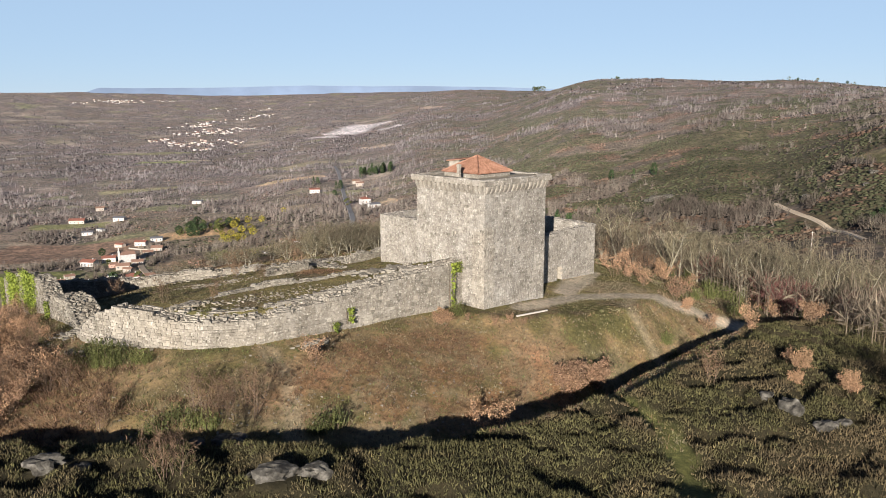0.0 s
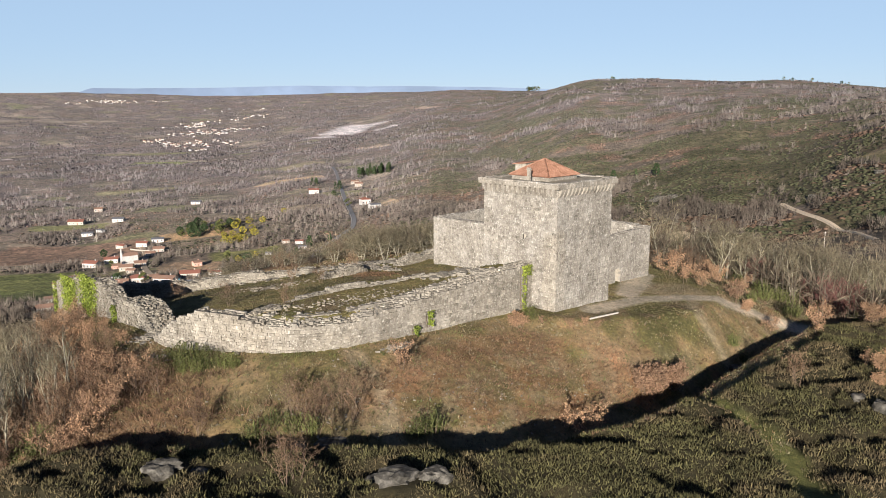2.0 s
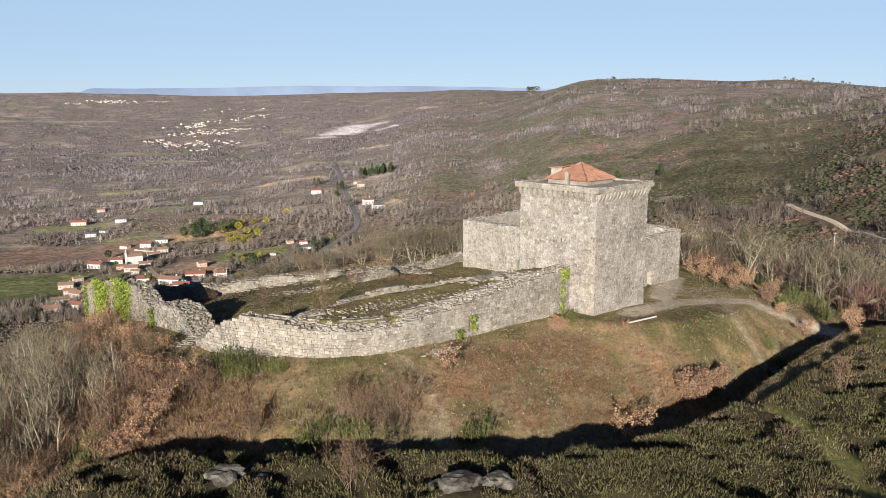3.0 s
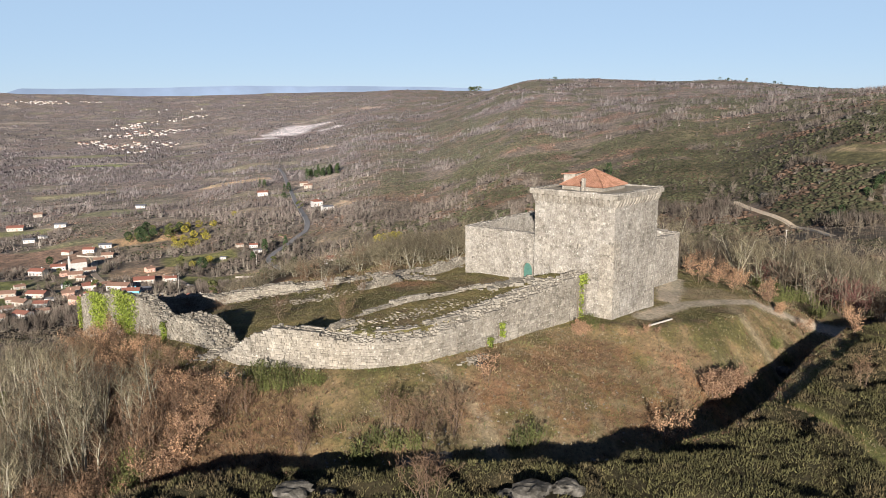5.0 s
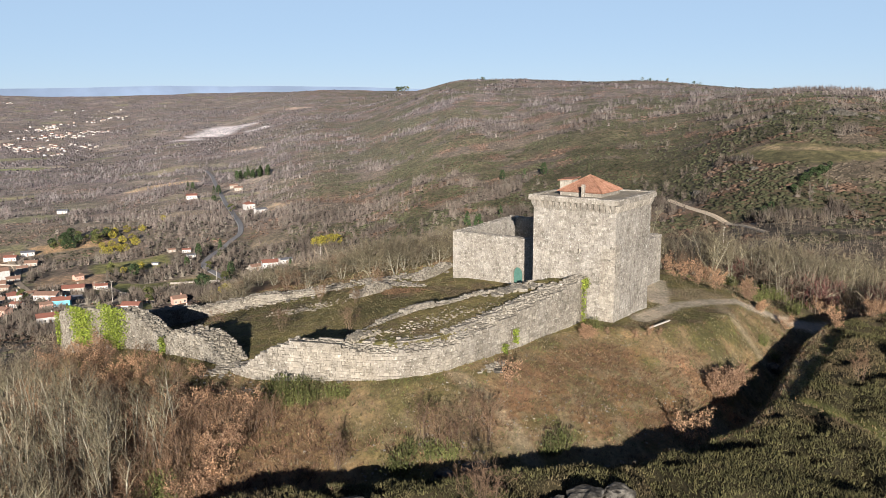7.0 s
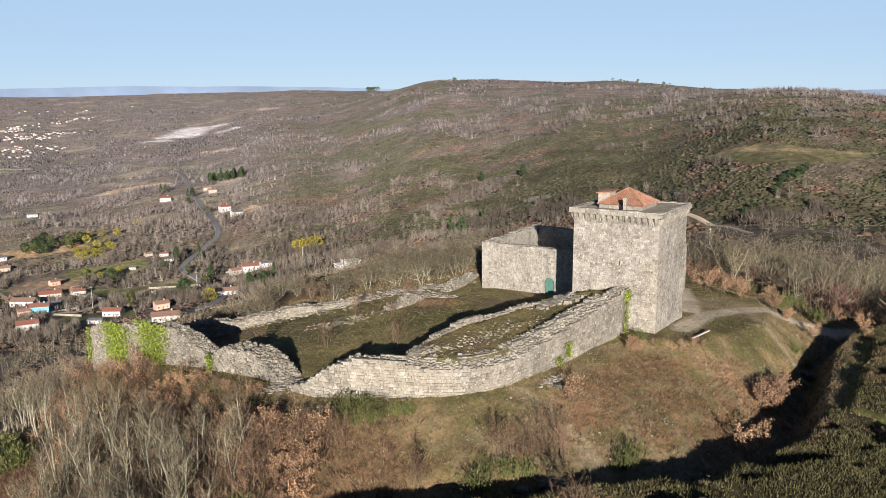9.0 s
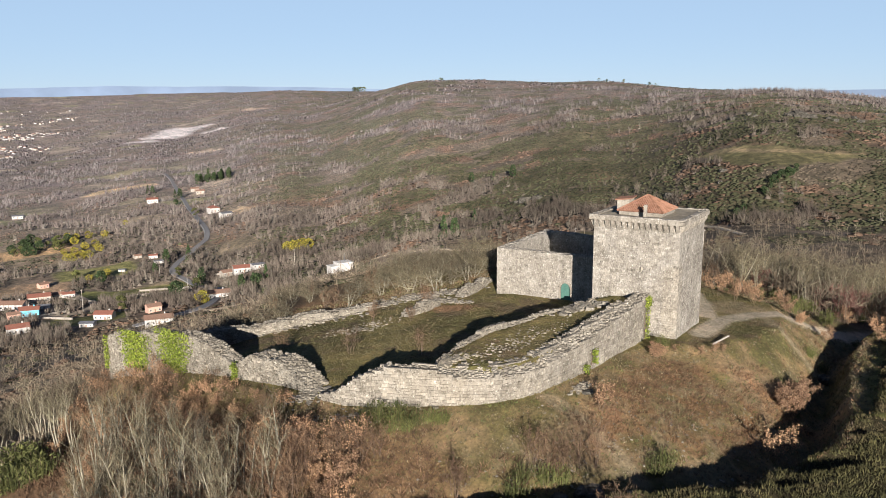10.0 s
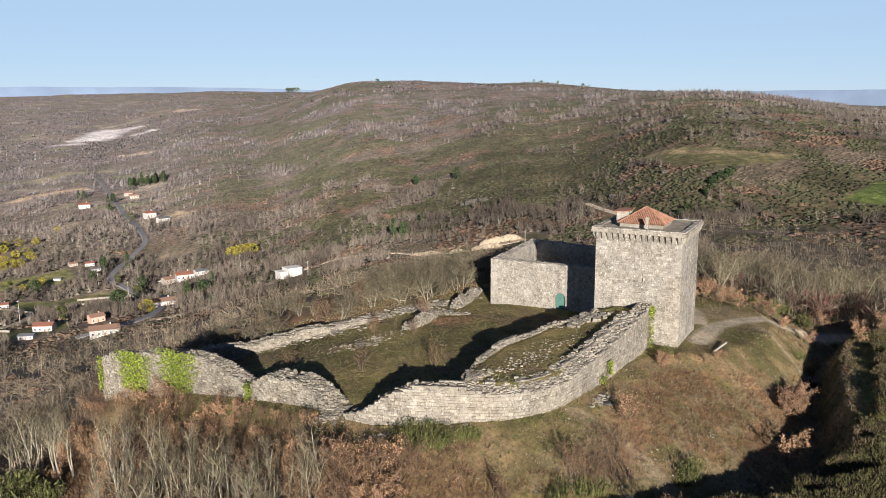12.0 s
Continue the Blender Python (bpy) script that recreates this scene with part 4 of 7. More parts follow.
curtain_wall("wall_ruin", [(-8.8, 126.5, 0.0), (-11, 123.5, 0.3), (-13.5, 121, 0.0), (-15, 119.5, -0.8)], 1.6, "tumbled rubble wall half sunk in grass", rng, 0.5, mat=MAT_RUBBLE)
curtain_wall("wall_ruin", [(-20, 115.5, -0.8), (-21.5, 113.5, 0.2), (-23.2, 112.0, 0.1), (-25, 111, -1.0)], 1.6, "tumbled rubble wall half sunk in grass", rng, 0.5, mat=MAT_RUBBLE)
curtain_wall("wall_terrace", [(-3.5, 95.0, 3.5), (-5.5, 94.8, 3.4), (-9.5, 93.2, 3.2), (-13.2, 91.4, 3.05), (-16.8, 89.5, 2.95), (-19.9, 87.8, 2.9), (-23.3, 84.6, 2.8), (-26.4, 80.8, 2.65), (-28.2, 77.4, 2.5)], 0.7, "dry-stone retaining wall of a grassy terrace", rng, 0.3, mat=MAT_RUBBLE)


def rubble_patch(name, cx, cy, a, b, turn, n, sizes, label, seed, sink=0.3, mat=None):
    """A spread of loose stones lying on the ground."""
    r = np.random.default_rng(seed)
    c, s = math.cos(radians(turn)), math.sin(radians(turn))
    uv = r.normal(0, 0.45, (n, 2)) * (a, b)
    x, y = cx + uv[:, 0] * c - uv[:, 1] * s, cy + uv[:, 0] * s + uv[:, 1] * c
    z = ground(x, y)
    rows = []
    for i in range(n):
        ang, size = r.uniform(0, 6.28), r.uniform(*sizes)
        u = np.array((math.cos(ang), math.sin(ang), r.uniform(-0.3, 0.3)))
        u /= np.linalg.norm(u)
        w = np.cross(u, (0, 0, 1.0))
        w /= np.linalg.norm(w)
        rows.append((np.array((x[i], y[i], z[i] + size * (0.5 - sink))), u, w, size, size * r.uniform(0.5, 0.9), size * r.uniform(0.3, 0.6)))
    v, f, t = blocks(rows, r, 0.05)
    return tagged(new(name, np_mesh(name, v, f, mat or MAT_RUBBLE, t)), label, "rubble", kind="stuff")


rubble_patch("fallen_stones", -36.0, 77.2, 4.0, 1.0, -25, 90, (0.06, 0.2), "fallen blocks at the foot of the wall", 3)
rubble_patch("fallen_stones", -39.5, 84.2, 2.2, 1.6, 40, 150, (0.08, 0.28), "fallen blocks in the breach of the wall", 4)
rubble_patch("fallen_stones", -31, 108, 5.5, 3.0, 15, 150, (0.05, 0.2), "scatter of grey rubble in the ward", 5, mat=MAT_TERRACE)
rubble_patch("fallen_stones", -27.0, 78.3, 3.6, 1.5, 30, 260, (0.1, 0.26), "rubble packed on the end of the terrace", 14, mat=MAT_TERRACE)
rubble_patch("fallen_stones", -21, 80.5, 9, 2.2, 32, 110, (0.05, 0.16), "small rubble along the terrace edge", 15, mat=MAT_TERRACE)
rubble_patch("fallen_stones", -12.5, 76.6, 2.2, 0.6, 35, 36, (0.1, 0.3), "pale flat rocks at the foot of the wall", 6)
rubble_patch("fallen_stones", -6, 92.5, 4, 2.2, 10, 90, (0.15, 0.55), "blocks lying on the terrace beside the keep", 7)
rubble_patch("fallen_stones", -15, 84.5, 7, 3.0, 35, 70, (0.05, 0.14), "small stones lying in terrace grass", 8, mat=MAT_TERRACE)
rubble_patch("fallen_stones", -5, 70, 18, 6, 15, 200, (0.03, 0.11), "small white stones strewn over the slope", 9)
rubble_patch("fallen_stones", -20, 66, 12, 4, 5, 120, (0.03, 0.13), "small white stones strewn over the slope", 10)
rubble_patch("fallen_stones", -4, 63.2, 14, 1.6, 8, 50, (0.08, 0.3), "stones lying along the ditch", 11)
rubble_patch("fallen_stones", -17.5, 117.5, 4.5, 1.4, 130, 160, (0.1, 0.32), "grey rubble of a fallen wall in grass", 16)
rubble_patch("fallen_stones", -20, 122.5, 9, 2.5, 0, 260, (0.1, 0.35), "grey rubble beside the far wall", 12)
rubble_patch("fallen_stones", -40, 118.0, 12, 2.0, 3, 300, (0.1, 0.35), "grey rubble beside the far wall", 13)


def boulder(x, y, size, flat, seed, label, sink=0.35, turn=0.0):
    bm = bmesh.new()
    bmesh.ops.create_icosphere(bm, subdivisions=3, radius=1)
    off = Vector((seed * 3.7, seed * 1.3, 0))
    for v in bm.verts:
        p = v.co.copy()
        k = 1 + 0.5 * noise.noise(p * 1.3 + off) + 0.3 * noise.noise(p * 3.0 + off) + 0.14 * noise.noise(p * 7.0 + off)
        crack = 0.10 * abs(noise.noise(p * 4.5 - off)) ** 0.5
        v.co = Vector((p.x * k * size, p.y * k * size * 0.75, min(p.z * k, 0.8 + 0.35 * noise.noise(p * 1.4 - off) - crack) * size * flat * 1.5))
    me = bpy.data.meshes.new("boulder")
    bm.to_mesh(me)
    bm.free()
    me.materials.append(MAT_ROCK)
    ob = new("boulder", me)
    ob.matrix_basis = pose(x, y, gz(x, y) + size * flat * (0.5 - sink), 0, 0, turn)
    return tagged(ob, label, "rock", "granite boulders")


for x, y, s, fl, tn in ((-28.6, 54.2, 1.3, 0.36, 10), (-26.4, 54.9, 0.8, 0.36, -10), (-11.6, 52.6, 1.6, 0.34, 20), (-9.0, 53.2, 1.2, 0.36, -15), (-13.4, 53.6, 0.9, 0.5, 50),
                        (-17.6, 62.6, 1.5, 0.34, 25), (29.3, 64.2, 1.1, 0.75, 120), (30.6, 61.0, 0.9, 0.5, 10), (32.4, 61.6, 0.6, 0.5, 40), (28.2, 66.9, 0.7, 0.5, 70), (25.6, 88.6, 1.0, 0.7, 0),
                        (-12.4, 75.8, 0.8, 0.16, 30), (-20.3, 62.9, 0.8, 0.4, 0)):
    boulder(x, y, s, fl, x * 0.37, "weathered grey granite boulder among heather", 0.42, tn)


def log_beam():
    a, b = Vector((8.1, 86.0, 0)), Vector((11.8, 88.6, 0))
    bm = bmesh.new()
    L = (b - a).length
    box(bm, -L / 2, -0.1, 0, L / 2, 0.1, 0.18, 0.015)
    bmesh.ops.bevel(bm, geom=bm.edges[:], offset=0.04, segments=1, affect="EDGES")
    me = bpy.data.meshes.new("timber_beam")
    bm.to_mesh(me)
    bm.free()
    me.materials.append(MAT_WOOD)
    ob = new("timber_beam", me)
    mid = (a + b) / 2
    ob.matrix_basis = pose(mid.x, mid.y, max(gz(a.x, a.y), gz(b.x, b.y), gz(mid.x, mid.y)) + 0.08, 0, 0, math.degrees(math.atan2(b.y - a.y, b.x - a.x)))
    tagged(ob, "long bleached timber beam lying in the grass", "timber")


log_beam()

# ---- plants ----


def leaf_material(name, low, high, rough=0.8, per_object=0.25):
    m, n, l, b = material(name, rough)
    a = n.new("ShaderNodeAttribute")
    a.attribute_name = "tone"
    r = ramp(n, [(0.0, low), (1.0, high)])
    l.new(a.outputs["Fac"], r.inputs[0])
    o = n.new("ShaderNodeObjectInfo")
    ro = ramp(n, [(0.0, (1 - per_object,) * 3), (1.0, (1 + per_object, 1 + per_object, 1 + 0.6 * per_object))])
    l.new(o.outputs["Random"], ro.inputs[0])
    col = mix(n, l, r.outputs[0], ro.outputs[0], 1.0, "MULTIPLY")
    g = noise_node(n, l, 0.35, 4, 0.6)
    rg = ramp(n, [(0.3, (0.7, 0.72, 0.7)), (0.7, (1.25, 1.2, 1.15))])
    l.new(g.outputs[0], rg.inputs[0])
    col = mix(n, l, col, rg.outputs[0], 1.0, "MULTIPLY")
    l.new(col, b.inputs["Base Color"])
    return m


def cover_material(name, rounded=False):
    """Plants whose own hue is stored with them."""
    m, n, l, b = material(name, 0.9)
    a = n.new("ShaderNodeAttribute")
    a.attribute_name = "hue"
    g = noise_node(n, l, 0.6, 5, 0.7)
    rg = ramp(n, [(0.3, (0.7, 0.7, 0.7)), (0.7, (1.3, 1.27, 1.2))])
    l.new(g.outputs[0], rg.inputs[0])
    l.new(mix(n, l, a.outputs["Color"], rg.outputs[0], 1.0, "MULTIPLY"), b.inputs["Base Color"])
    if rounded:
        # sprays of one crown take the light as its rounded whole does
        o = n.new("ShaderNodeAttribute")
        o.attribute_name = "outward"
        l.new(o.outputs["Vector"], b.inputs["Normal"])
    return m


MAT_BARK = noisy("lichened_bark", [(0.3, (0.14, 0.125, 0.095)), (0.55, (0.28, 0.268, 0.212)), (0.75, (0.42, 0.412, 0.33))], 3.0, 0.95, 0.3, 0.02)
MAT_BARK_DARK = noisy("brown_bark", [(0.3, (0.09, 0.065, 0.05)), (0.7, (0.2, 0.15, 0.115))], 4.0, 0.95, 0.3, 0.02)
MAT_TWIG_PALE = leaf_material("pale_twigs", (0.06, 0.045, 0.034), (0.235, 0.215, 0.168))
MAT_TWIG_LICHEN = leaf_material("lichened_twigs", (0.085, 0.07, 0.05), (0.28, 0.265, 0.20))
MAT_TWIG_BROWN = leaf_material("brown_twigs", (0.09, 0.06, 0.043), (0.24, 0.165, 0.118))
MAT_TWIG_RED = leaf_material("red_twigs", (0.13, 0.06, 0.06), (0.26, 0.13, 0.12))
MAT_OAK_DRY = leaf_material("dry_oak_leaves", (0.20, 0.12, 0.08), (0.43, 0.29, 0.20))
MAT_GREEN = leaf_material("broom_green", (0.045, 0.055, 0.02), (0.14, 0.155, 0.06))
MAT_CONIFER = leaf_material("conifer_needles", (0.018, 0.035, 0.018), (0.06, 0.095, 0.04))
MAT_MIMOSA = leaf_material("mimosa_blossom", (0.11, 0.12, 0.03), (0.40, 0.34, 0.06))
MAT_IVY = leaf_material("ivy_leaves", (0.075, 0.105, 0.018), (0.27, 0.34, 0.065))
MAT_COVER = cover_material("wild_plants")
MAT_CROWN = cover_material("leafy_crowns", True)


def tubes(segs, sides=4):
    """Tapered limbs: rows of x0 y0 z0 x1 y1 z1 r0 r1."""
    s = np.asarray(segs, float)
    a, b = s[:, :3], s[:, 3:6]
    d = b - a
    d /= np.linalg.norm(d, axis=1, keepdims=True) + 1e-9
    ref = np.where(np.abs(d[:, 2:3]) > 0.9, np.array([[1.0, 0, 0]]), np.array([[0, 0, 1.0]]))
    u = np.cross(d, ref)
    u /= np.linalg.norm(u, axis=1, keepdims=True)
    w = np.cross(d, u)
    ang = np.arange(sides) * 2 * np.pi / sides
    ring = np.cos(ang)[None, :, None] * u[:, None] + np.sin(ang)[None, :, None] * w[:, None]
    v = np.concatenate([a[:, None] + ring * s[:, 6, None, None], b[:, None] + ring * s[:, 7, None, None]], 1)
    k = np.arange(sides)
    q = np.stack([k, (k + 1) % sides, sides + (k + 1) % sides, sides + k], -1)
    f = q[None] + (2 * sides * np.arange(len(s)))[:, None, None]
    return v.reshape(-1, 3), f.reshape(-1, 4)


def quads_at(points, size, r, stretch=1.0, axis=None):
    """Small leaves: quads turned at random (or drawn out along an axis) at the points."""
    p = np.asarray(points, float)
    n = len(p)
    u = r.normal(0, 1, (n, 3)) if axis is None else axis + r.normal(0, 0.35, (n, 3))
    u /= np.linalg.norm(u, axis=1, keepdims=True)
    w = np.cross(u, r.normal(0, 1, (n, 3)))
    w /= np.linalg.norm(w, axis=1, keepdims=True)
    s = (size * r.uniform(0.6, 1.3, n))[:, None]
    c = np.stack([p - u * s * stretch, p + w * s * 0.6, p + u * s * stretch, p - w * s * 0.6], 1)
    return c.reshape(-1, 3), np.arange(4 * n).reshape(n, 4), np.repeat(r.random(n), 4)


def stem_mesh(pieces, sides=5):
    """One unbroken bending stem out of pieces that follow one another."""
    p = np.array([q[:3] for q in pieces] + [pieces[-1][3:6]])
    rad = np.array([q[6] for q in pieces] + [pieces[-1][7]])
    ang = np.arange(sides) * 2 * np.pi / sides
    ring = np.c_[np.cos(ang), np.sin(ang), 0 * ang]
    v = (p[:, None] + ring[None] * rad[:, None, None]).reshape(-1, 3)
    k = np.arange(sides)
    q = np.stack([k, (k + 1) % sides, sides + (k + 1) % sides, sides + k], -1)
    f = (q[None] + (sides * np.arange(len(pieces)))[:, None, None]).reshape(-1, 4)
    return v, f


def twist(d, r, amount):
    v = d + r.normal(0, amount, 3)
    return v / np.linalg.norm(v)


def limb(p, d, length, r0, n, r, wander, lift, out):
    """One bending limb: adds its pieces to out and gives its joints with their directions."""
    joints = []
    for i in range(n):
        d = twist(d + np.array((0, 0, lift)), r, wander)
        q = p + d * length / n
        out.append((*p, *q, r0 * (1 - i / n * 0.75), r0 * (1 - (i + 1) / n * 0.75)))
        p = q
        joints.append((p.copy(), d.copy(), r0 * (1 - (i + 1) / n * 0.75)))
    return joints


def bare_tree(seed, height, stems=1, spread=0.35, branch=10, radius=0.09, lift=0.12, fork=0.3, twig=0.5, sub=4, reach=1.0, rise=(0.25, 1.0)):
    """Pieces of a leafless tree: trunk, limbs, twig ends."""
    r = np.random.default_rng(seed)
    trunk, crown, tips = [], [], []
    for s in range(stems):
        a = r.uniform(0, 6.28)
        lean = spread * (0.4 if stems == 1 else r.uniform(0.3, 1.0))
        d = np.array((math.cos(a) * lean, math.sin(a) * lean, 1.0))
        h = height * r.uniform(0.8, 1.0)
        main = limb(np.array((0.12 * math.cos(a) * stems ** 0.5, 0.12 * math.sin(a) * stems ** 0.5, -0.3)), d / np.linalg.norm(d), h + 0.3, radius, 7, r, 0.07, 0.06, trunk)
        for k in range(branch):
            f = fork + (1 - fork) * (k + r.random()) / branch
            j = min(int(f * 7), 6)
            p, dd, rr = main[j]
            az = r.uniform(0, 6.28)
            out = np.array((math.cos(az), math.sin(az), r.uniform(*rise)))
            L = height * (0.34 - 0.2 * f) * r.uniform(0.7, 1.3) * (1 + spread) * reach
            limbs = limb(p, out / np.linalg.norm(out), L, max(rr * 0.6, 0.018), 3, r, 0.2, lift, crown)
            for q, e, qr in limbs:
                for m in range(sub):
                    e2 = twist(e, r, 0.55)
                    e2 = twist(e2 + np.array((0, 0, lift)), r, 0.1)
                    far_end = twig * r.uniform(0.6, 1.3)
                    tips.append((q + e2 * far_end * 0.4, e2))
                    for g in range(2):
                        e3 = twist(e2, r, 0.5)
                        tips.append((q + e2 * far_end * r.uniform(0.6, 1.0) + e3 * twig * 0.35, e3))
    return trunk, crown, tips, r


def plant(name, label, category, trunk, crown, tips, r, bark, twig_mat, leaf_mat=None, leaves=0, leaf=0.12, group="", twig_size=0.22, wide=0.16):
    """Builds the parts of a tree once: stems, crown and leaves."""
    ob = thing(name, label, category, group=group)
    stems = [stem_mesh(trunk[k:k + 7]) for k in range(0, len(trunk), 7)]
    if len(stems) > 4:
        first = np.cumsum([0] + [len(v) for v, _ in stems])
        stems = [(np.concatenate([v for v, _ in stems]), np.concatenate([f + o for (_, f), o in zip(stems, first)]))]
    for v, f in stems:
        part("trunk", np_mesh("trunk", v, f, bark, None, "tone", True), None, ob)
    v, f = tubes(crown, 3)
    pts, ax = np.array([t[0] for t in tips]), np.array([t[1] for t in tips])
    v2, f2, t2 = quads_at(pts, twig_size, r, 1.0, ax)
    # twig ends: narrow blades along their way
    v2 = v2.reshape(-1, 4, 3)
    mid = v2.mean(1, keepdims=True)
    v2[:, 1::2] = mid + (v2[:, 1::2] - mid) * wide
    v2 = v2.reshape(-1, 3)
    tone = np.concatenate([np.repeat(r.uniform(0.55, 1.0, len(crown)), 6), t2 * 0.5])
    part("crown", np_mesh("crown", np.r_[v, v2], np.r_[f, f2 + len(v)], twig_mat, tone), None, ob)
    if leaf_mat:
        pick = r.integers(0, len(pts), leaves)
        v, f, t = quads_at(pts[pick] + r.normal(0, 0.16, (leaves, 3)), leaf, r)
        part("leaves", np_mesh("leaves", v, f, leaf_mat, t), None, ob)
    return ob


def clump_tree(seed, height, width, n, leaf, trunk_h, form):
    """An evergreen: a trunk with limbs and many leaf clumps in an uneven crown."""
    r = np.random.default_rng(seed)
    trunk = []
    main = limb(np.array((0, 0, -0.3)), np.array((0, 0, 1.0)), height * 0.9, 0.03 * height, 6, r, 0.05, 0.1, trunk)
    pts = []
    lumps = r.normal(0, 1, (18, 3))
    lumps /= np.linalg.norm(lumps, axis=1, keepdims=True)
    while len(pts) < n:
        z = r.random()
        if form == "cone":
            rad = width * (1 - z) ** 0.8
        elif form == "column":
            rad = width * (0.55 + 0.45 * math.sin(math.pi * min(z + 0.15, 1)))
        else:
            rad = width * math.sqrt(max(0.0, 1 - (2 * z - 1) ** 2))
        a = r.uniform(0, 6.28)
        rr = rad * math.sqrt(r.uniform(0.3, 1))
        p = np.array((rr * math.cos(a), rr * math.sin(a), trunk_h + z * (height - trunk_h)))
        if fbm(np.array([p[0] + 7 * seed]), np.array([p[1] + p[2] * 1.7]), width * 0.7, 2, seed)[0] > 0.42:
            pts.append(p)
    return trunk, np.array(pts), r


def evergreen(name, label, category, seed, height, width, n, leaf, trunk_h, form, mat, group=""):
    trunk, pts, r = clump_tree(seed, height, width, n, leaf, trunk_h, form)
    ob = thing(name, label, category, group=group)
    v, f = stem_mesh(trunk)
    part("trunk", np_mesh("trunk", v, f, MAT_BARK_DARK, None, "tone", True), None, ob)
    v, f, t = quads_at(pts, leaf, r)
    part("crown", np_mesh("crown", v, f, mat, t), None, ob)
    return ob


def set_plants(kinds, spots, r, size=(0.8, 1.2), lean=4):
    """Stands copies of the plants on the ground; the first spots take the built ones."""
    for k, (x, y) in enumerate(spots):
        src = kinds[k % len(kinds)]
        s = r.uniform(*size)
        m = pose(x, y, gz(x, y), r.uniform(-lean, lean), r.uniform(-lean, lean), r.uniform(0, 360))
        if not src.get("set"):
            src["set"] = 1
            src.matrix_basis = m @ Matrix.Diagonal((s, s, s, 1))
            ob = src
        else:
            keep_scale = tuple(src.scale)
            src.scale = (s, s, s)
            ob = copy_thing(src, m)
            src.scale = keep_scale


def scatter(r, n, x0, x1, y0, y1, ok, gap=0.0):
    """Random spots in a stretch of the plan where ok(x, y) holds, no closer than gap."""
    x, y = r.uniform(x0, x1, n * 6), r.uniform(y0, y1, n * 6)
    good = ok(x, y)
    out = []
    for p in zip(x[good], y[good]):
        if gap and any((p[0] - q[0]) ** 2 + (p[1] - q[1]) ** 2 < gap * gap for q in out):
            continue
        out.append((float(p[0]), float(p[1])))
        if len(out) >= n:
            break
    return out


def clear_of_castle(x, y, d=1.6):
    return ~inside(x, y, PLATEAU) & (line_distance(x, y, PLATEAU, True) > d)


pr = np.random.default_rng(11)
# slender bare trees of the western slope
slim = [plant("bare_tree", "slender leafless tree with pale lichened trunk", "tree", *bare_tree(20 + k, 5.0 + 0.4 * k, 1 + (k % 3 == 2), 0.14, 11, 0.13, 0.34, 0.5, 0.45, 2), MAT_BARK, MAT_TWIG_LICHEN if k % 2 else MAT_TWIG_PALE, group="wood below the west wall", wide=0.11) for k in range(6)]
spots = scatter(pr, 400, -92, -40, 60, 122, lambda x, y: clear_of_castle(x, y, 6.5) & clear_of_castle(x + 4, y + 4, 3.0) & (x < -40 - 9 * fbm(x, y, 12, 2, 91) - np.clip((72 - y) * 0.4, 0, 6)) & (fbm(x, y, 9, 3, 92) > 0.33) & (line_distance(x, y, [(-70, 94), (-78, 111)]) > 4.5) & ((x > -63) | (y > 104)), 1.0)
set_plants(slim, spots, pr, (0.9, 1.3))
# young oaks that keep their dead leaves
dry = [plant("oak_sapling", "young oak holding dry russet leaves", "tree", *bare_tree(40 + k, 2.7 + 0.3 * k, 2 + k % 2, 0.5, 9, 0.04, 0.15, 0.15, 0.4, 1), MAT_BARK_DARK, MAT_TWIG_BROWN, MAT_OAK_DRY, 650 + 80 * k, 0.1, "dry-leaved oaks") for k in range(4)]
spots = scatter(pr, 170, -76, -36, 60, 112, lambda x, y: clear_of_castle(x, y, 5.5) & (fbm(x, y, 10, 2, 93) > 0.4) & (y < 108) & (line_distance(x, y, [(-70, 94), (-78, 111)]) > 4) & ((x > -63) | (y > 104)), 1.5)
set_plants(dry, spots, pr, (0.5, 0.95))
full_oak = [plant("oak_sapling", "young oak thick with dry pinkish-brown leaves", "tree", *bare_tree(50 + k, 2.5, 3, 0.6, 10, 0.04, 0.1, 0.1, 0.4, 2), MAT_BARK_DARK, MAT_TWIG_BROWN, MAT_OAK_DRY, 2600, 0.1, "dry-leaved oaks") for k in range(2)]
set_plants(full_oak, [(13.2, 78.8), (15.8, 80.2), (45.2, 96.0), (12.4, 77.6)], pr, (0.85, 1.05))
set_plants(full_oak, [(-0.3, 84.2), (35.0, 74.9), (36.4, 68.6), (33.2, 72.4), (0.4, 84.8), (31.2, 101.0)], pr, (0.45, 0.7))
set_plants(dry, [(30.5, 102.5), (33, 97.8), (36, 90.5), (24, 111), (25.5, 108.5), (27, 106), (46, 108), (4.0, 67.4), (-12, 73)], pr, (0.7, 1.0))
set_plants(dry, [(5.6, 84.2), (8.6, 84.9), (7.2, 84.4), (34.5, 77.3), (2.6, 85.2)], pr, (0.3, 0.42))
# low growth close under the outer wall
under = scatter(pr, 130, -72, -41, 82, 118, lambda x, y: clear_of_castle(x, y, 1.4) & (line_distance(x, y, PLATEAU, True) < 7), 1.1)
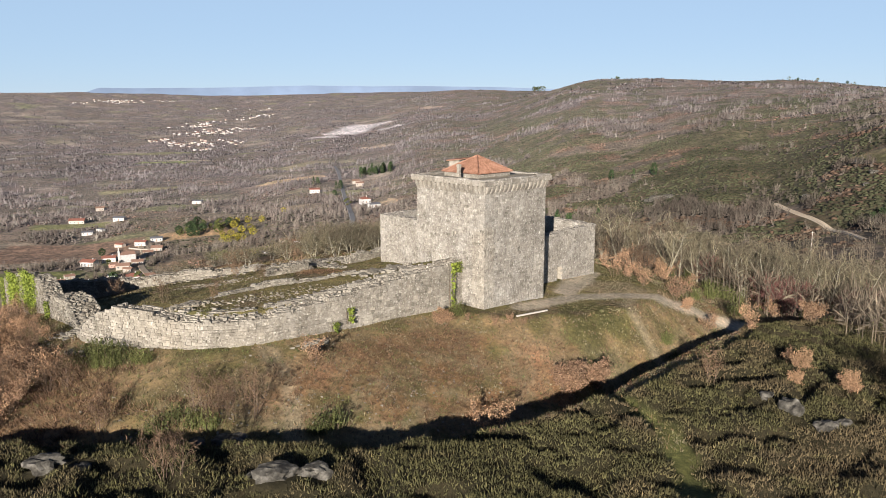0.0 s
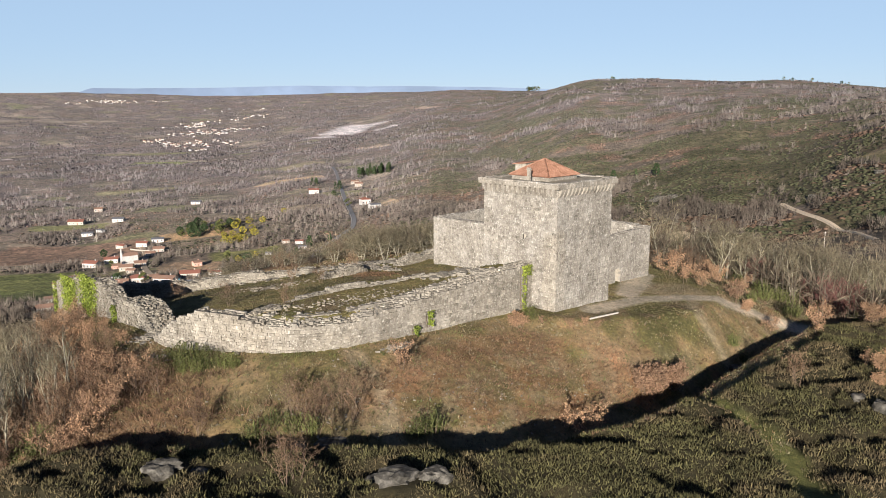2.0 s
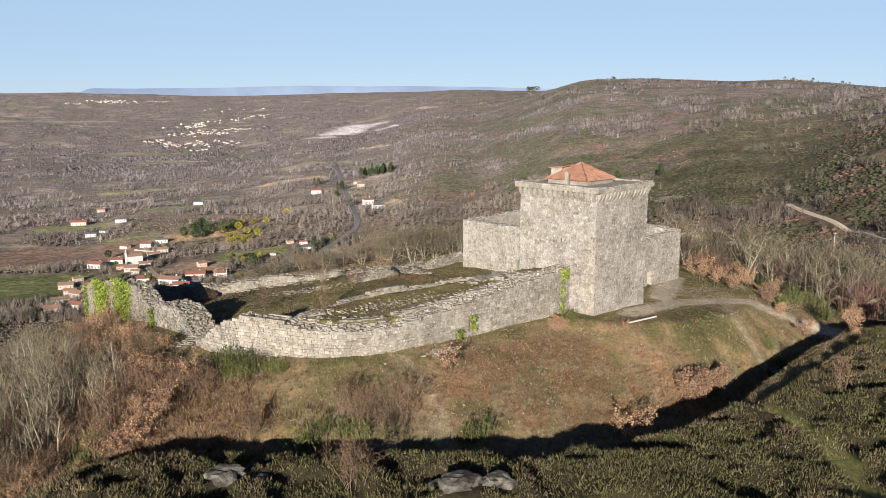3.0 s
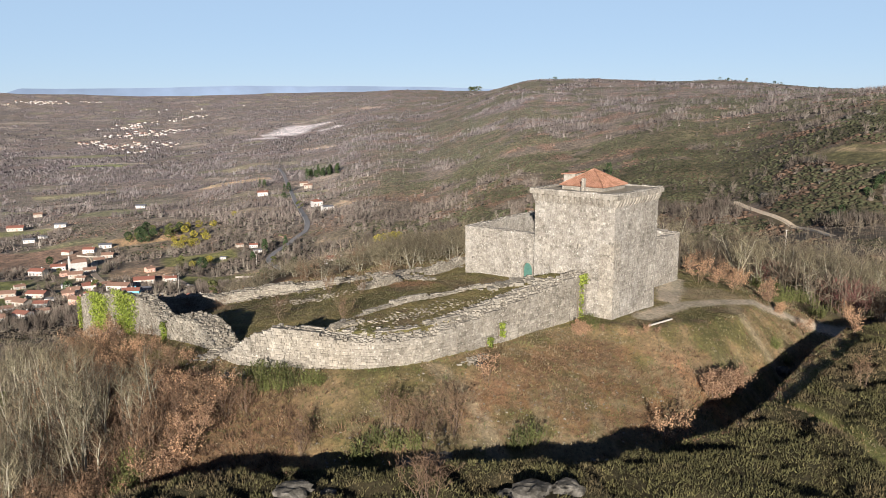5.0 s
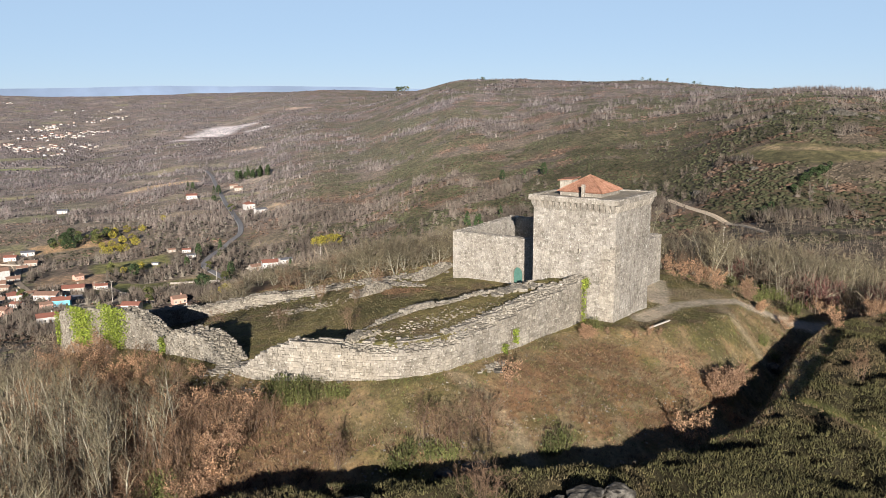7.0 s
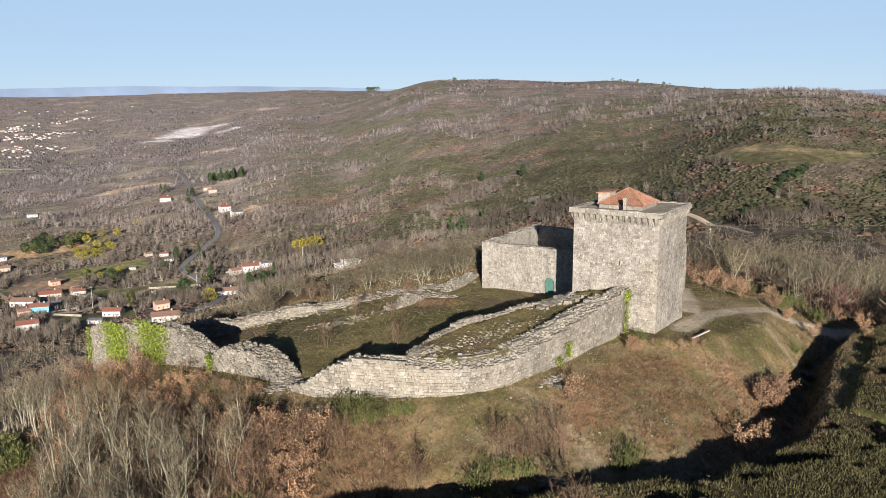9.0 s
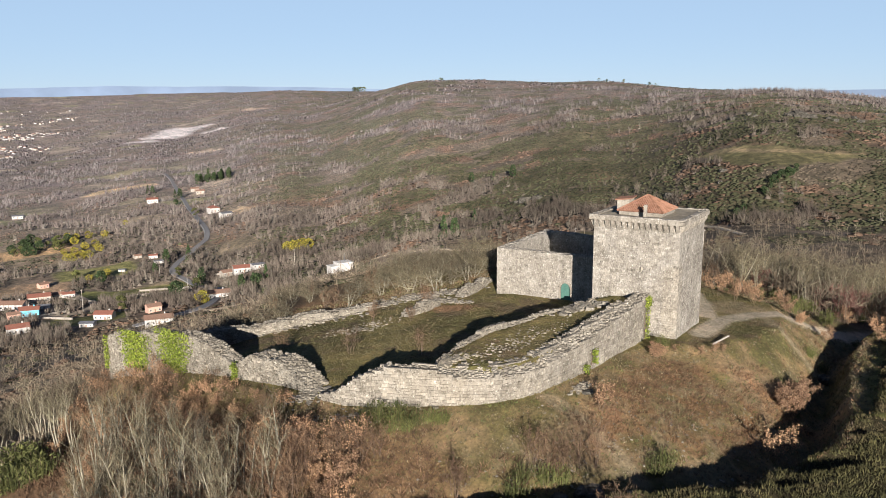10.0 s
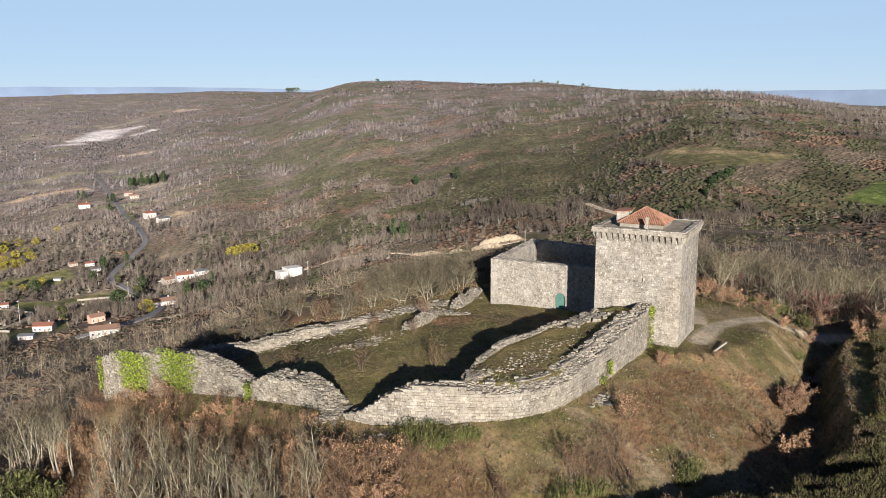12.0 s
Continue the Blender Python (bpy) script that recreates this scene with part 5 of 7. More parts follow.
# thickets of thin grey-brown shoots
brush = [plant("leafless_shrub", "dense thicket of thin leafless brown shoots", "shrub", *bare_tree(60 + k, 3.0 + 0.4 * k, 6, 0.32, 5, 0.03, 0.25, 0.2, 0.5, 2), MAT_BARK_DARK, MAT_TWIG_BROWN, group="leafless thickets") for k in range(4)]
spots = scatter(pr, 40, -52, -29, 60, 74, lambda x, y: clear_of_castle(x, y, 6) & (~inside(x, y, NEAR_SIDE) | (x < -42)) & (fbm(x, y, 8, 2, 94) > 0.42), 1.2)
set_plants(brush, spots, pr, (0.7, 1.2))
set_plants(brush + dry, [p for p in under if p[0] > -50], pr, (0.35, 0.6))
set_plants(brush + dry, [p for p in under if p[0] <= -50], pr, (0.55, 0.95))
set_plants(brush, [(-18.0, 65.2), (-19.0, 66), (-20.2, 65.4), (-17.2, 66.6), (-19.4, 64.6), (-21.4, 66.4), (-16.2, 65.4), (-19.3, 52.6), (-18.7, 53.2), (25, 72)], pr, (0.7, 0.95))
set_plants(brush, [(-29, 111), (-48.5, 112), (-42, 101), (-26.5, 91.5), (-24.5, 107), (-21, 114), (-34, 96)], pr, (0.6, 0.95))
redbrush = [plant("red_shrub", "leafless shrub with purple-red twigs", "shrub", *bare_tree(80 + k, 3.6, 7, 0.45, 6, 0.03, 0.22, 0.2, 0.5, 3), MAT_BARK_DARK, MAT_TWIG_RED, group="red-twigged shrubs") for k in range(2)]
set_plants(redbrush, [(46, 114), (50, 112), (54, 117), (58, 112), (63, 118), (39, 60.5), (41, 63)], pr, (0.9, 1.4))
spots = scatter(pr, 60, 27, 118, 104, 175, lambda x, y: clear_of_castle(x, y, 5) & (line_distance(x, y, PATH) > 3) & (fbm(x, y, 14, 2, 101) > 0.42), 2.2)
set_plants(brush + redbrush[:1], spots, pr, (0.7, 1.15))
set_plants(dry, scatter(pr, 34, 26, 80, 100, 140, lambda x, y: clear_of_castle(x, y, 3) & (line_distance(x, y, PATH) > 2), 2.5), pr, (0.6, 1.0))
# spreading grey oaks behind the castle and along the lane
oaks = [plant("bare_oak", "broad leafless oak with pale lichened limbs", "tree", *bare_tree(100 + k, 4.8 + 0.4 * k, 2 + k % 2, 0.42, 13 - 2 * (k % 2), 0.13, 0.2, 0.2, 0.8, 3, 1.15, (0.2, 1.1)), MAT_BARK, MAT_TWIG_LICHEN, group="grey oaks behind the castle", twig_size=0.36, wide=0.1) for k in range(5)]
spots = scatter(pr, 215, 26, 125, 104, 185, lambda x, y: clear_of_castle(x, y, 6) & (line_distance(x, y, PATH) > 4) & (fbm(x, y, 25, 3, 95) > 0.40) & (x > 30 - (y - 130) * 0.1) & (y > 118 - 0.12 * (x - 30)), 2.5)
set_plants(oaks, spots, pr, (1.05, 1.5))
round_oaks = [plant("bare_oak", "low spreading leafless oak with pale tangled limbs", "tree", *bare_tree(180 + k, 3.4 + 0.3 * k, 3, 0.75, 9, 0.1, 0.05, 0.12, 0.7, 4, 1.25, (-0.1, 0.7)), MAT_BARK, MAT_TWIG_LICHEN, group="low oaks beyond the north wall", twig_size=0.34, wide=0.1) for k in range(3)]
spots = scatter(pr, 75, -75, 26, 126, 152, lambda x, y: clear_of_castle(x, y, 2.5) & (fbm(x, y, 20, 3, 96) > 0.38) & (x < 20), 3.0)
set_plants(round_oaks, spots, pr, (0.75, 1.2))
spots = scatter(pr, 45, -55, -6, 124, 142, lambda x, y: clear_of_castle(x, y, 2.0), 2.0)
set_plants(round_oaks + brush[:1], spots, pr, (0.6, 0.95))
# green broom
def broom_bush(seed, height, width, n):
    r = np.random.default_rng(seed)
    base = r.normal(0, width * 0.35, (n, 2))
    tip = base * r.uniform(1.2, 2.0, (n, 1))
    segs = np.c_[base, np.full(n, -0.1), tip, height * r.uniform(0.5, 1.0, n) * (1 - 0.35 * np.hypot(*base.T) / width), np.full(n, 0.016), np.full(n, 0.006)]
    return segs, r
broom = []
for k in range(3):
    segs, r = broom_bush(120 + k, 1.9, 1.1, 95)
    ob = thing("broom_bush", "dense green broom bush", "shrub", group="green broom")
    v, f = tubes(segs[:12], 4)
    part("stem", np_mesh("stem", v, f, MAT_BARK_DARK), None, ob)
    v, f = tubes(segs, 3)
    t = np.repeat(r.random(len(segs)), 6)
    pts = segs[:, 3:6]
    pts = np.concatenate([pts, segs[:, :3] * 0.4 + pts * 0.6, segs[:, :3] * 0.65 + pts * 0.35])
    v2, f2, t2 = quads_at(pts, 0.085, r, 1.9, r.normal(0, 0.6, (len(pts), 3)) + (0, 0, 0.8))
    part("crown", np_mesh("crown", np.r_[v, v2], np.r_[f, f2 + len(v)], MAT_GREEN, np.r_[t, t2]), None, ob)
    broom.append(ob)
spots = [(-33.5, 75.6), (-32, 75.0), (-30.6, 74.2), (-34.8, 76.5), (-29.2, 73.7), (-31.5, 73.4), (-33, 73.9), (-35.6, 75), (-28, 73.2), (-21, 64.4), (-22.8, 65), (-10.4, 64.6), (-9.2, 65.4), (-24, 63.5), (26.3, 92), (27.2, 90.6), (-19.5, 64.2), (1.6, 86.6)]
spots += [(-50 + 1.3 * (k % 6) + 0.5 * (k // 6 % 2), 62.5 + 1.1 * (k // 6)) for k in range(30)]
tall_broom = [(-72 - 0.42 * dy + dx, 98 + dy) for dx in (-2.6, -0.9, 0.9, 2.4) for dy in (0, 2.2, 4.4, 6.6, 8.8, 11)]
spots += [(-60 + 1.4 * (k % 4), 83 + 1.3 * (k // 4)) for k in range(8)]
spots += scatter(pr, 26, -66, -44, 60, 76, lambda x, y: fbm(x, y, 8, 2, 97) > 0.5, 1.2)
spots += scatter(pr, 34, 34, 80, 98, 125, lambda x, y: clear_of_castle(x, y, 5) & (line_distance(x, y, PATH) > 2.5), 2.2)
spots += scatter(pr, 60, 34, 120, 112, 170, lambda x, y: clear_of_castle(x, y, 5) & (line_distance(x, y, PATH) > 3), 2.4)
set_plants(broom, spots, pr, (0.7, 1.3))
set_plants(broom, tall_broom, pr, (1.3, 1.9))
# ivy on the outer wall
def ivy(x, y, z, along, height, width, n, seed):
    r = np.random.default_rng(seed)
    u = np.array(along) / np.linalg.norm(along)
    out = np.array((u[1], -u[0]))
    s, h = r.normal(0, width * 0.4, n), r.uniform(0, 1, n)
    keep = np.abs(s) < width * (0.5 + 0.6 * h)
    s, h = s[keep], h[keep]
    o = r.uniform(0.05, 0.65, len(s))
    p = np.c_[x + u[0] * s + out[0] * o, y + u[1] * s + out[1] * o, z + h * height]
    v, f, t = quads_at(p, 0.14, r)
    ob = thing("ivy", "bright green ivy hanging on the ruined wall", "ivy", group="ivy on the walls")
    part("leaves", np_mesh("leaves", v, f, MAT_IVY, t), None, ob)
    stems = [(x + u[0] * k + out[0] * 0.06, y + u[1] * k + out[1] * 0.06, z - 0.2, x + u[0] * k * 1.6 + out[0] * 0.06, y + u[1] * k * 1.6 + out[1] * 0.06, z + height * 0.9, 0.04, 0.015) for k in (-0.3, 0.0, 0.35)]
    v, f = tubes(stems, 4)
    part("stem", np_mesh("stem", v, f, MAT_BARK_DARK), None, ob)
wall_dir = (0.66, -0.75)
ivy(-60.3, 111.4, -6.0, wall_dir, 5.1, 4.2, 2600, 1)
ivy(-54.9, 105.1, -4.8, wall_dir, 5.4, 4.4, 2700, 2)
ivy(-64.7, 116.6, -7.2, wall_dir, 4.6, 0.6, 350, 3)
ivy(-47.3, 94.5, -3.4, wall_dir, 2.8, 0.7, 350, 4)
ivy(1.0, 89.6, -0.4, (0.75, 0.66), 5.4, 0.3, 240, 5)
ivy(1.3, 90.2, 3.9, (0.75, 0.66), 1.1, 1.1, 260, 6)
ivy(-9.6, 80.8, 0.6, (0.78, 0.62), 1.6, 0.5, 160, 7)
ivy(-11.0, 79.7, -0.1, (0.78, 0.62), 1.0, 0.35, 100, 8)


# ---- ground cover, far woods: too many to count ----
def tufts(x, y, height, width, blades, r, hue, lift=0.0, splay=0.6, blade=(0.14, 0.3)):
    """Upright tapering blades in clumps at the spots x, y."""
    n = len(x)
    z = ground(x, y) + lift
    b = np.repeat(np.arange(n), blades)
    m = len(b)
    h, w = np.broadcast_to(height, (n,))[b], np.broadcast_to(width, (n,))[b]
    a = r.uniform(0, 2 * np.pi, m)
    o = np.sqrt(r.random(m)) * w
    px, py = x[b] + np.cos(a) * o * 0.6, y[b] + np.sin(a) * o * 0.6
    tip = np.c_[px + np.cos(a) * o * splay + r.normal(0, 0.12, m) * h, py + np.sin(a) * o * splay + r.normal(0, 0.12, m) * h, z[b] + h * r.uniform(0.55, 1.05, m) * (1 - 0.3 * o / (w + 1e-6))]
    c = r.uniform(0, np.pi, m)
    half = w * r.uniform(*blade, m)
    d = np.c_[np.cos(c) * half, np.sin(c) * half, np.zeros(m)]
    base = np.c_[px, py, z[b] - 0.05]
    v = np.stack([base - d, base + d, tip], 1).reshape(-1, 3)
    col = np.repeat(hue[b] * r.uniform(0.6, 1.45, (m, 1)), 3, 0)
    return v, np.arange(3 * m).reshape(m, 3), col


def cover(name, label, category, v, f, col, outward=None):
    me = np_mesh(name, v, f, MAT_COVER if outward is None else MAT_CROWN, col, "hue")
    if outward is not None:
        me.attributes.new("outward", "FLOAT_VECTOR", "POINT").data.foreach_set("vector", np.asarray(outward, np.float32).ravel())
    return tagged(new(name, me), label, category, kind="stuff")


gr = np.random.default_rng(7)
# grass and bracken on the castle hill
x, y = gr.uniform(-66, 42, 150000), gr.uniform(58, 132, 150000)
ok = (~inside(x, y, NEAR_SIDE) | (line_distance(x, y, DITCH) < 4) | (scrub_mask(x, y) < 0.4)) & (np.hypot(x + 12, y - 92) < 62) & (line_distance(x, y, PATH) > 1.1) & (line_distance(x, y, WALKWAY) > 1.4)
ok &= ~inside(x, y, [AL, AF, AR, AN]) & (np.maximum(np.abs((x - TX) + (y - TY)), np.abs((x - TX) - (y - TY))) > HALF * 1.45)
x, y = x[ok][:62000], y[ok][:62000]
outer = np.where(inside(x, y, PLATEAU), 0.45, 1.0)[:, None]
herbs = np.array(((0.078, 0.092, 0.034), (0.105, 0.09, 0.052), (0.165, 0.145, 0.10), (0.125, 0.078, 0.05), (0.092, 0.10, 0.04), (0.15, 0.13, 0.082)))
patch = (6 * np.clip(1.9 * (0.5 * fbm(x, y, 1.1, 2, 44) + 0.5 * fbm(x, y, 5, 2, 45)) - 0.45 + gr.uniform(-0.1, 0.1, len(x)), 0, 0.999)).astype(int)
hue = land_colour(x, y) * 0.42 * (1 - 0.6 * outer) + herbs[patch] * 0.95 * outer
hue = hue * (1 + 0.35 * outer * gr.uniform(-1, 1, (len(x), 1))) * gr.choice((0.94, 1.0, 1.06), (len(x), 3))
cover("grass", "short winter grass in green and straw tones", "grass", *tufts(x, y, gr.uniform(0.08, 0.38, len(x)) * (0.55 + 0.45 * (outer[:, 0] > 0.5)), 0.22, 4, gr, hue))
x, y = gr.uniform(-30, 34, 40000), gr.uniform(62, 100, 40000)
d = line_distance(x, y, PLATEAU, True)
ok = clear_of_castle(x, y, 3) & ~inside(x, y, NEAR_SIDE) & (0.5 * fbm(x, y, 9, 4, 11) + 0.25 * fbm(x, y, 2.5, 3, 12) + 0.25 * fbm(x, y, 1.3, 2, 18) > 0.54) & (x > -24)
x, y = np.r_[x[ok][:1300], gr.normal(-17.5, 1.6, 160)], np.r_[y[ok][:1300], gr.normal(111.5, 1.2, 160)]
hue = np.array((0.15, 0.098, 0.062)) * gr.uniform(0.55, 1.5, (len(x), 1))
cover("bracken", "rust-brown dead bracken on the slope", "bracken", *tufts(x, y, 0.36, 0.42, 9, gr, hue, splay=1.2, blade=(0.06, 0.16)))
x, y = gr.uniform(-80, -22, 30000), gr.uniform(58, 120, 30000)
ok = clear_of_castle(x, y, 3) & (~inside(x, y, NEAR_SIDE) | (x < -43)) & (fbm(x, y, 7, 3, 98) > 0.42)
x, y = x[ok][:9000], y[ok][:9000]
hue = np.array((0.145, 0.094, 0.062)) * gr.uniform(0.5, 1.4, (len(x), 1))
cover("undergrowth", "brown dead undergrowth beneath the bare trees", "undergrowth", *tufts(x, y, gr.uniform(0.3, 0.8, len(x)), 0.6, 10, gr, hue, splay=1.0, blade=(0.04, 0.1)))


def far_plants(r, n, r0, r1, az0, az1):
    a, q = np.radians(r.uniform(az0, az1, n)), np.exp(r.uniform(math.log(r0), math.log(r1), n))
    x, y = -25 + q * np.sin(a), q * np.cos(a)
    ok = (open_land(x, y) > 1.12) & (np.hypot(x + 15, y - 85) > 62) & clear_of_castle(x, y, 8)
    tilled, _, edge = parcels(x, y)
    ok &= (tilled < 0.5) | (edge < 4.5) | (r.random(n) < 0.05)
    for s in QUARRY + CUTS:
        ok &= field_mask(x, y, *s) > (2.2 if s in CUTS else 1.25)
    for line, gap in ((ROAD, 4.5), (LANE, 4), (TRACK, 4.5), (VILLAGE_ROAD, 4), (PATH, 3)):
        ok &= line_distance(x, y, line) > gap
    for hx, hy, hr in YARDS:
        ok &= np.hypot(x - hx, y - hy) > hr
    return x[ok], y[ok], q[ok], np.degrees(a[ok])


def crowns(x, y, height, width, n_leaf, r, hue, low=0.35, thin=0.35, dome=False, stem=0.07):
    """Ragged crowns of narrow blades about a point on the stem (or domes of broad ones on the ground), with a stem blade."""
    n = len(x)
    z = ground(x, y)
    b = np.repeat(np.arange(n), n_leaf)
    m = len(b)
    d = r.normal(0, 1, (m, 3))
    d[:, 2] = np.abs(d[:, 2]) + 0.1 if dome else d[:, 2] * 0.8 + 0.45
    d /= np.linalg.norm(d, axis=1, keepdims=True)
    rad = np.c_[width[b], width[b], height[b] * (1 - low)]
    root = np.c_[x[b], y[b], z[b] + height[b] * low] + d * rad * np.abs(r.uniform(-0.25, 0.7, (m, 1)))
    way = d * rad / np.linalg.norm(d * rad, axis=1, keepdims=True) + r.normal(0, 0.4, (m, 3)) + (0, 0, 0.25)
    tip = root + way * (width[b] * r.uniform(0.3, 0.75, m))[:, None]
    side = np.cross(d, r.normal(0, 1, (m, 3)))
    side /= np.linalg.norm(side, axis=1, keepdims=True)
    side *= (width[b] * thin)[:, None]
    v = np.stack([root, (root + tip) / 2 + side, tip, (root + tip) / 2 - side], 1).reshape(-1, 3)
    f = np.arange(4 * m).reshape(m, 4)
    col = np.repeat(hue[b] * r.uniform(0.7, 1.35, (m, 1)), 4, 0)
    w = width * stem
    stem = np.stack([np.c_[x - w, y, z - 0.3], np.c_[x + w, y, z - 0.3], np.c_[x + w * 0.5, y, z + height * 0.7], np.c_[x - w * 0.5, y, z + height * 0.7]], 1).reshape(-1, 3)
    fs = np.arange(4 * n).reshape(n, 4) + len(v)
    return np.r_[v, stem], np.r_[f, fs], np.r_[col, np.repeat(hue * 0.8, 4, 0)]


def canopy(x, y, height, width, r, hue, sides=5, rings=((0.0, 1.0, 0.2), (0.62, 0.78, 0.45)), shoots=0, shoot=0.05, crown=None):
    """Rounded uneven crowns down to the ground, each a closed hull of its own, with thin shoots standing out of them.
    rings: height and radius as shares, and how far the surface there looks up. crown: how high the shoots reach."""
    n = len(x)
    z = ground(x, y)
    turn = r.uniform(0, 2 * np.pi, n)
    verts, outs, cols = [], [], []
    for h, w, up in rings:
        a = turn[:, None] + np.arange(sides)[None] * 2 * np.pi / sides + r.normal(0, 0.22, (n, sides))
        q = width[:, None] * w * r.uniform(0.72, 1.25, (n, sides))
        e = height[:, None] * (h + r.normal(0, 0.09, (n, sides)) * (h > 0)) - (0 if h else 0.3)
        verts.append(np.stack([x[:, None] + np.cos(a) * q, y[:, None] + np.sin(a) * q, z[:, None] + e], -1))
        outs.append(np.stack([np.cos(a), np.sin(a), np.full(a.shape, up)], -1) + r.normal(0, 0.2, (n, sides, 3)))
        cols.append(hue[:, None] * r.uniform(0.84, 1.16, (n, sides, 1)))
    verts.append(np.stack([x + r.normal(0, 0.2, n) * width, y + r.normal(0, 0.2, n) * width, z + height], -1)[:, None])
    outs.append(r.normal(0, 0.6, (n, 1, 3)) + (0, 0, 0.7))
    cols.append(hue[:, None])
    v, out, col = (np.concatenate(q, 1) for q in (verts, outs, cols))
    k = np.arange(sides)
    j = (k + 1) % sides
    f = [np.stack([i * sides + k, i * sides + j, (i + 1) * sides + j, (i + 1) * sides + k], -1) for i in range(len(rings) - 1)]
    i, top = (len(rings) - 1) * sides, len(rings) * sides
    f.append(np.stack([i + k, i + j, np.full(sides, top), np.full(sides, top)], -1))
    f = np.concatenate(f)
    tri = np.concatenate([f[:, :3], f[f[:, 2] != f[:, 3]][:, (0, 2, 3)]])
    m = top + 1
    faces = (tri[None] + m * np.arange(n)[:, None, None]).reshape(-1, 3)
    v, out, col = v.reshape(-1, 3), out.reshape(-1, 3), col.reshape(-1, 3)
    if shoots:
        b = np.repeat(np.arange(n), shoots)
        c, o = r.uniform(0, 2 * np.pi, len(b)), width[b] * np.sqrt(r.uniform(0, 1, len(b)))
        reach = (height if crown is None else crown)[b]
        root = np.c_[x[b] + np.cos(c) * o * 0.4, y[b] + np.sin(c) * o * 0.4, z[b] + reach * r.uniform(0.0, 0.5, len(b))]
        tip = np.c_[x[b] + np.cos(c) * o * 1.1, y[b] + np.sin(c) * o * 1.1, z[b] + reach * r.uniform(0.6, 1.15, len(b)) * (1.1 - 0.35 * o / width[b])]
        half = np.c_[shoot * width[b], 0 * c, 0 * c]
        faces = np.r_[faces, np.arange(3 * len(b)).reshape(-1, 3) + len(v)]
        v = np.r_[v, np.stack([root - half, root + half, tip], 1).reshape(-1, 3)]
        # shoots' stored normals lean south to the sun, so all look evenly lit
        out = np.r_[out, np.repeat(np.c_[0.4 * np.cos(c), -0.8 + 0 * c, 0.3 + 0 * c] + r.normal(0, 0.25, (len(b), 3)), 3, 0)]
        col = np.r_[col, np.repeat(hue[b] * r.uniform(0.82, 1.18, (len(b), 1)), 3, 0)]
    return v, faces, col, out / np.linalg.norm(out, axis=1, keepdims=True)


# heather and low broom on the near rise: upright shoots standing close, in low mounds
gx, gy = np.meshgrid(np.arange(-52, 78, 0.27), np.arange(36, 106, 0.27))
x, y = (g.ravel() + gr.uniform(-0.17, 0.17, g.size) for g in (gx, gy))
ok = gr.random(len(x)) < scrub_mask(x, y) * (0.55 + 0.45 * step(0.27, 0.36, fbm(x, y, 4.5, 3, 64)))
for bx, by, br in ((-28.6, 54.2, 1.5), (-26.4, 54.9, 0.8), (-11.6, 52.6, 1.9), (-9.0, 53.2, 1.3), (29.3, 64.2, 0.9), (30.6, 61.0, 0.8), (28.2, 66.9, 0.6)):
    ok &= np.hypot(x - bx, y - by) > br
x, y = x[ok], y[ok]
brown = step(0.42, 0.62, 0.6 * fbm(x, y, 11, 3, 66) + 0.4 * fbm(x, y, 2.2, 2, 67))[:, None]
far_x, far_y = gr.uniform(-48, 90, 9000), gr.uniform(-30, 36, 9000)
keep = gr.random(9000) < scrub_mask(far_x, far_y)
x, y = np.r_[x, far_x[keep]], np.r_[y, far_y[keep]]
brown = np.r_[brown, step(0.42, 0.62, fbm(far_x[keep], far_y[keep], 11, 3, 66))[:, None]]
hue = np.array((0.084, 0.082, 0.038)) * (1 - brown) + np.array((0.115, 0.094, 0.056)) * brown
hue = hue * gr.uniform(0.75, 1.25, (len(x), 1))
tall = gr.uniform(0.16, 0.5, len(x)) * np.where(y < 36, 1.6, 1.0)
cover("heather", "dark olive heather and low broom on the near rise", "heather", *tufts(x, y, tall, np.where(y < 36, 0.6, 0.26), 5, gr, hue, splay=0.9, blade=(0.13, 0.28)))


# ---- roads ----
ROAD = [(-190, 1420), (-165, 1290), (-150, 1185), (-126, 1030), (-101, 880), (-88, 793), (-97, 750), (-110.5, 676), (-111, 651), (-95.5, 625), (-80, 575), (-66, 531), (-75, 450), (-110, 440)]
LANE = [(128, 428), (110, 424), (92, 424), (78, 431), (62, 455), (49, 472), (34, 503), (17, 511), (5, 498), (-8, 476), (-29, 450), (-55, 452), (-75, 450)]
TRACK = [(199, 480), (195, 442), (194, 413), (189, 374), (176, 332)]
VILLAGE_ROAD = [(-182, 620), (-174, 611), (-160, 580), (-147, 548), (-150, 520), (-160, 500), (-185, 520), (-200, 560), (-225, 600), (-245, 640), (-262, 700), (-285, 750)]
MAT_ASPHALT = noisy("asphalt", [(0.3, (0.20, 0.203, 0.21)), (0.7, (0.29, 0.292, 0.30))], 1.5, 0.7, 0.2, 0.01)
MAT_DIRT = noisy("pale_dirt", [(0.3, (0.38, 0.31, 0.225)), (0.7, (0.56, 0.48, 0.37))], 0.8, 0.95, 0.4, 0.05)
MAT_SAND = noisy("sandy_track", [(0.3, (0.60, 0.49, 0.36)), (0.7, (0.80, 0.69, 0.53))], 0.8, 0.95, 0.4, 0.05)


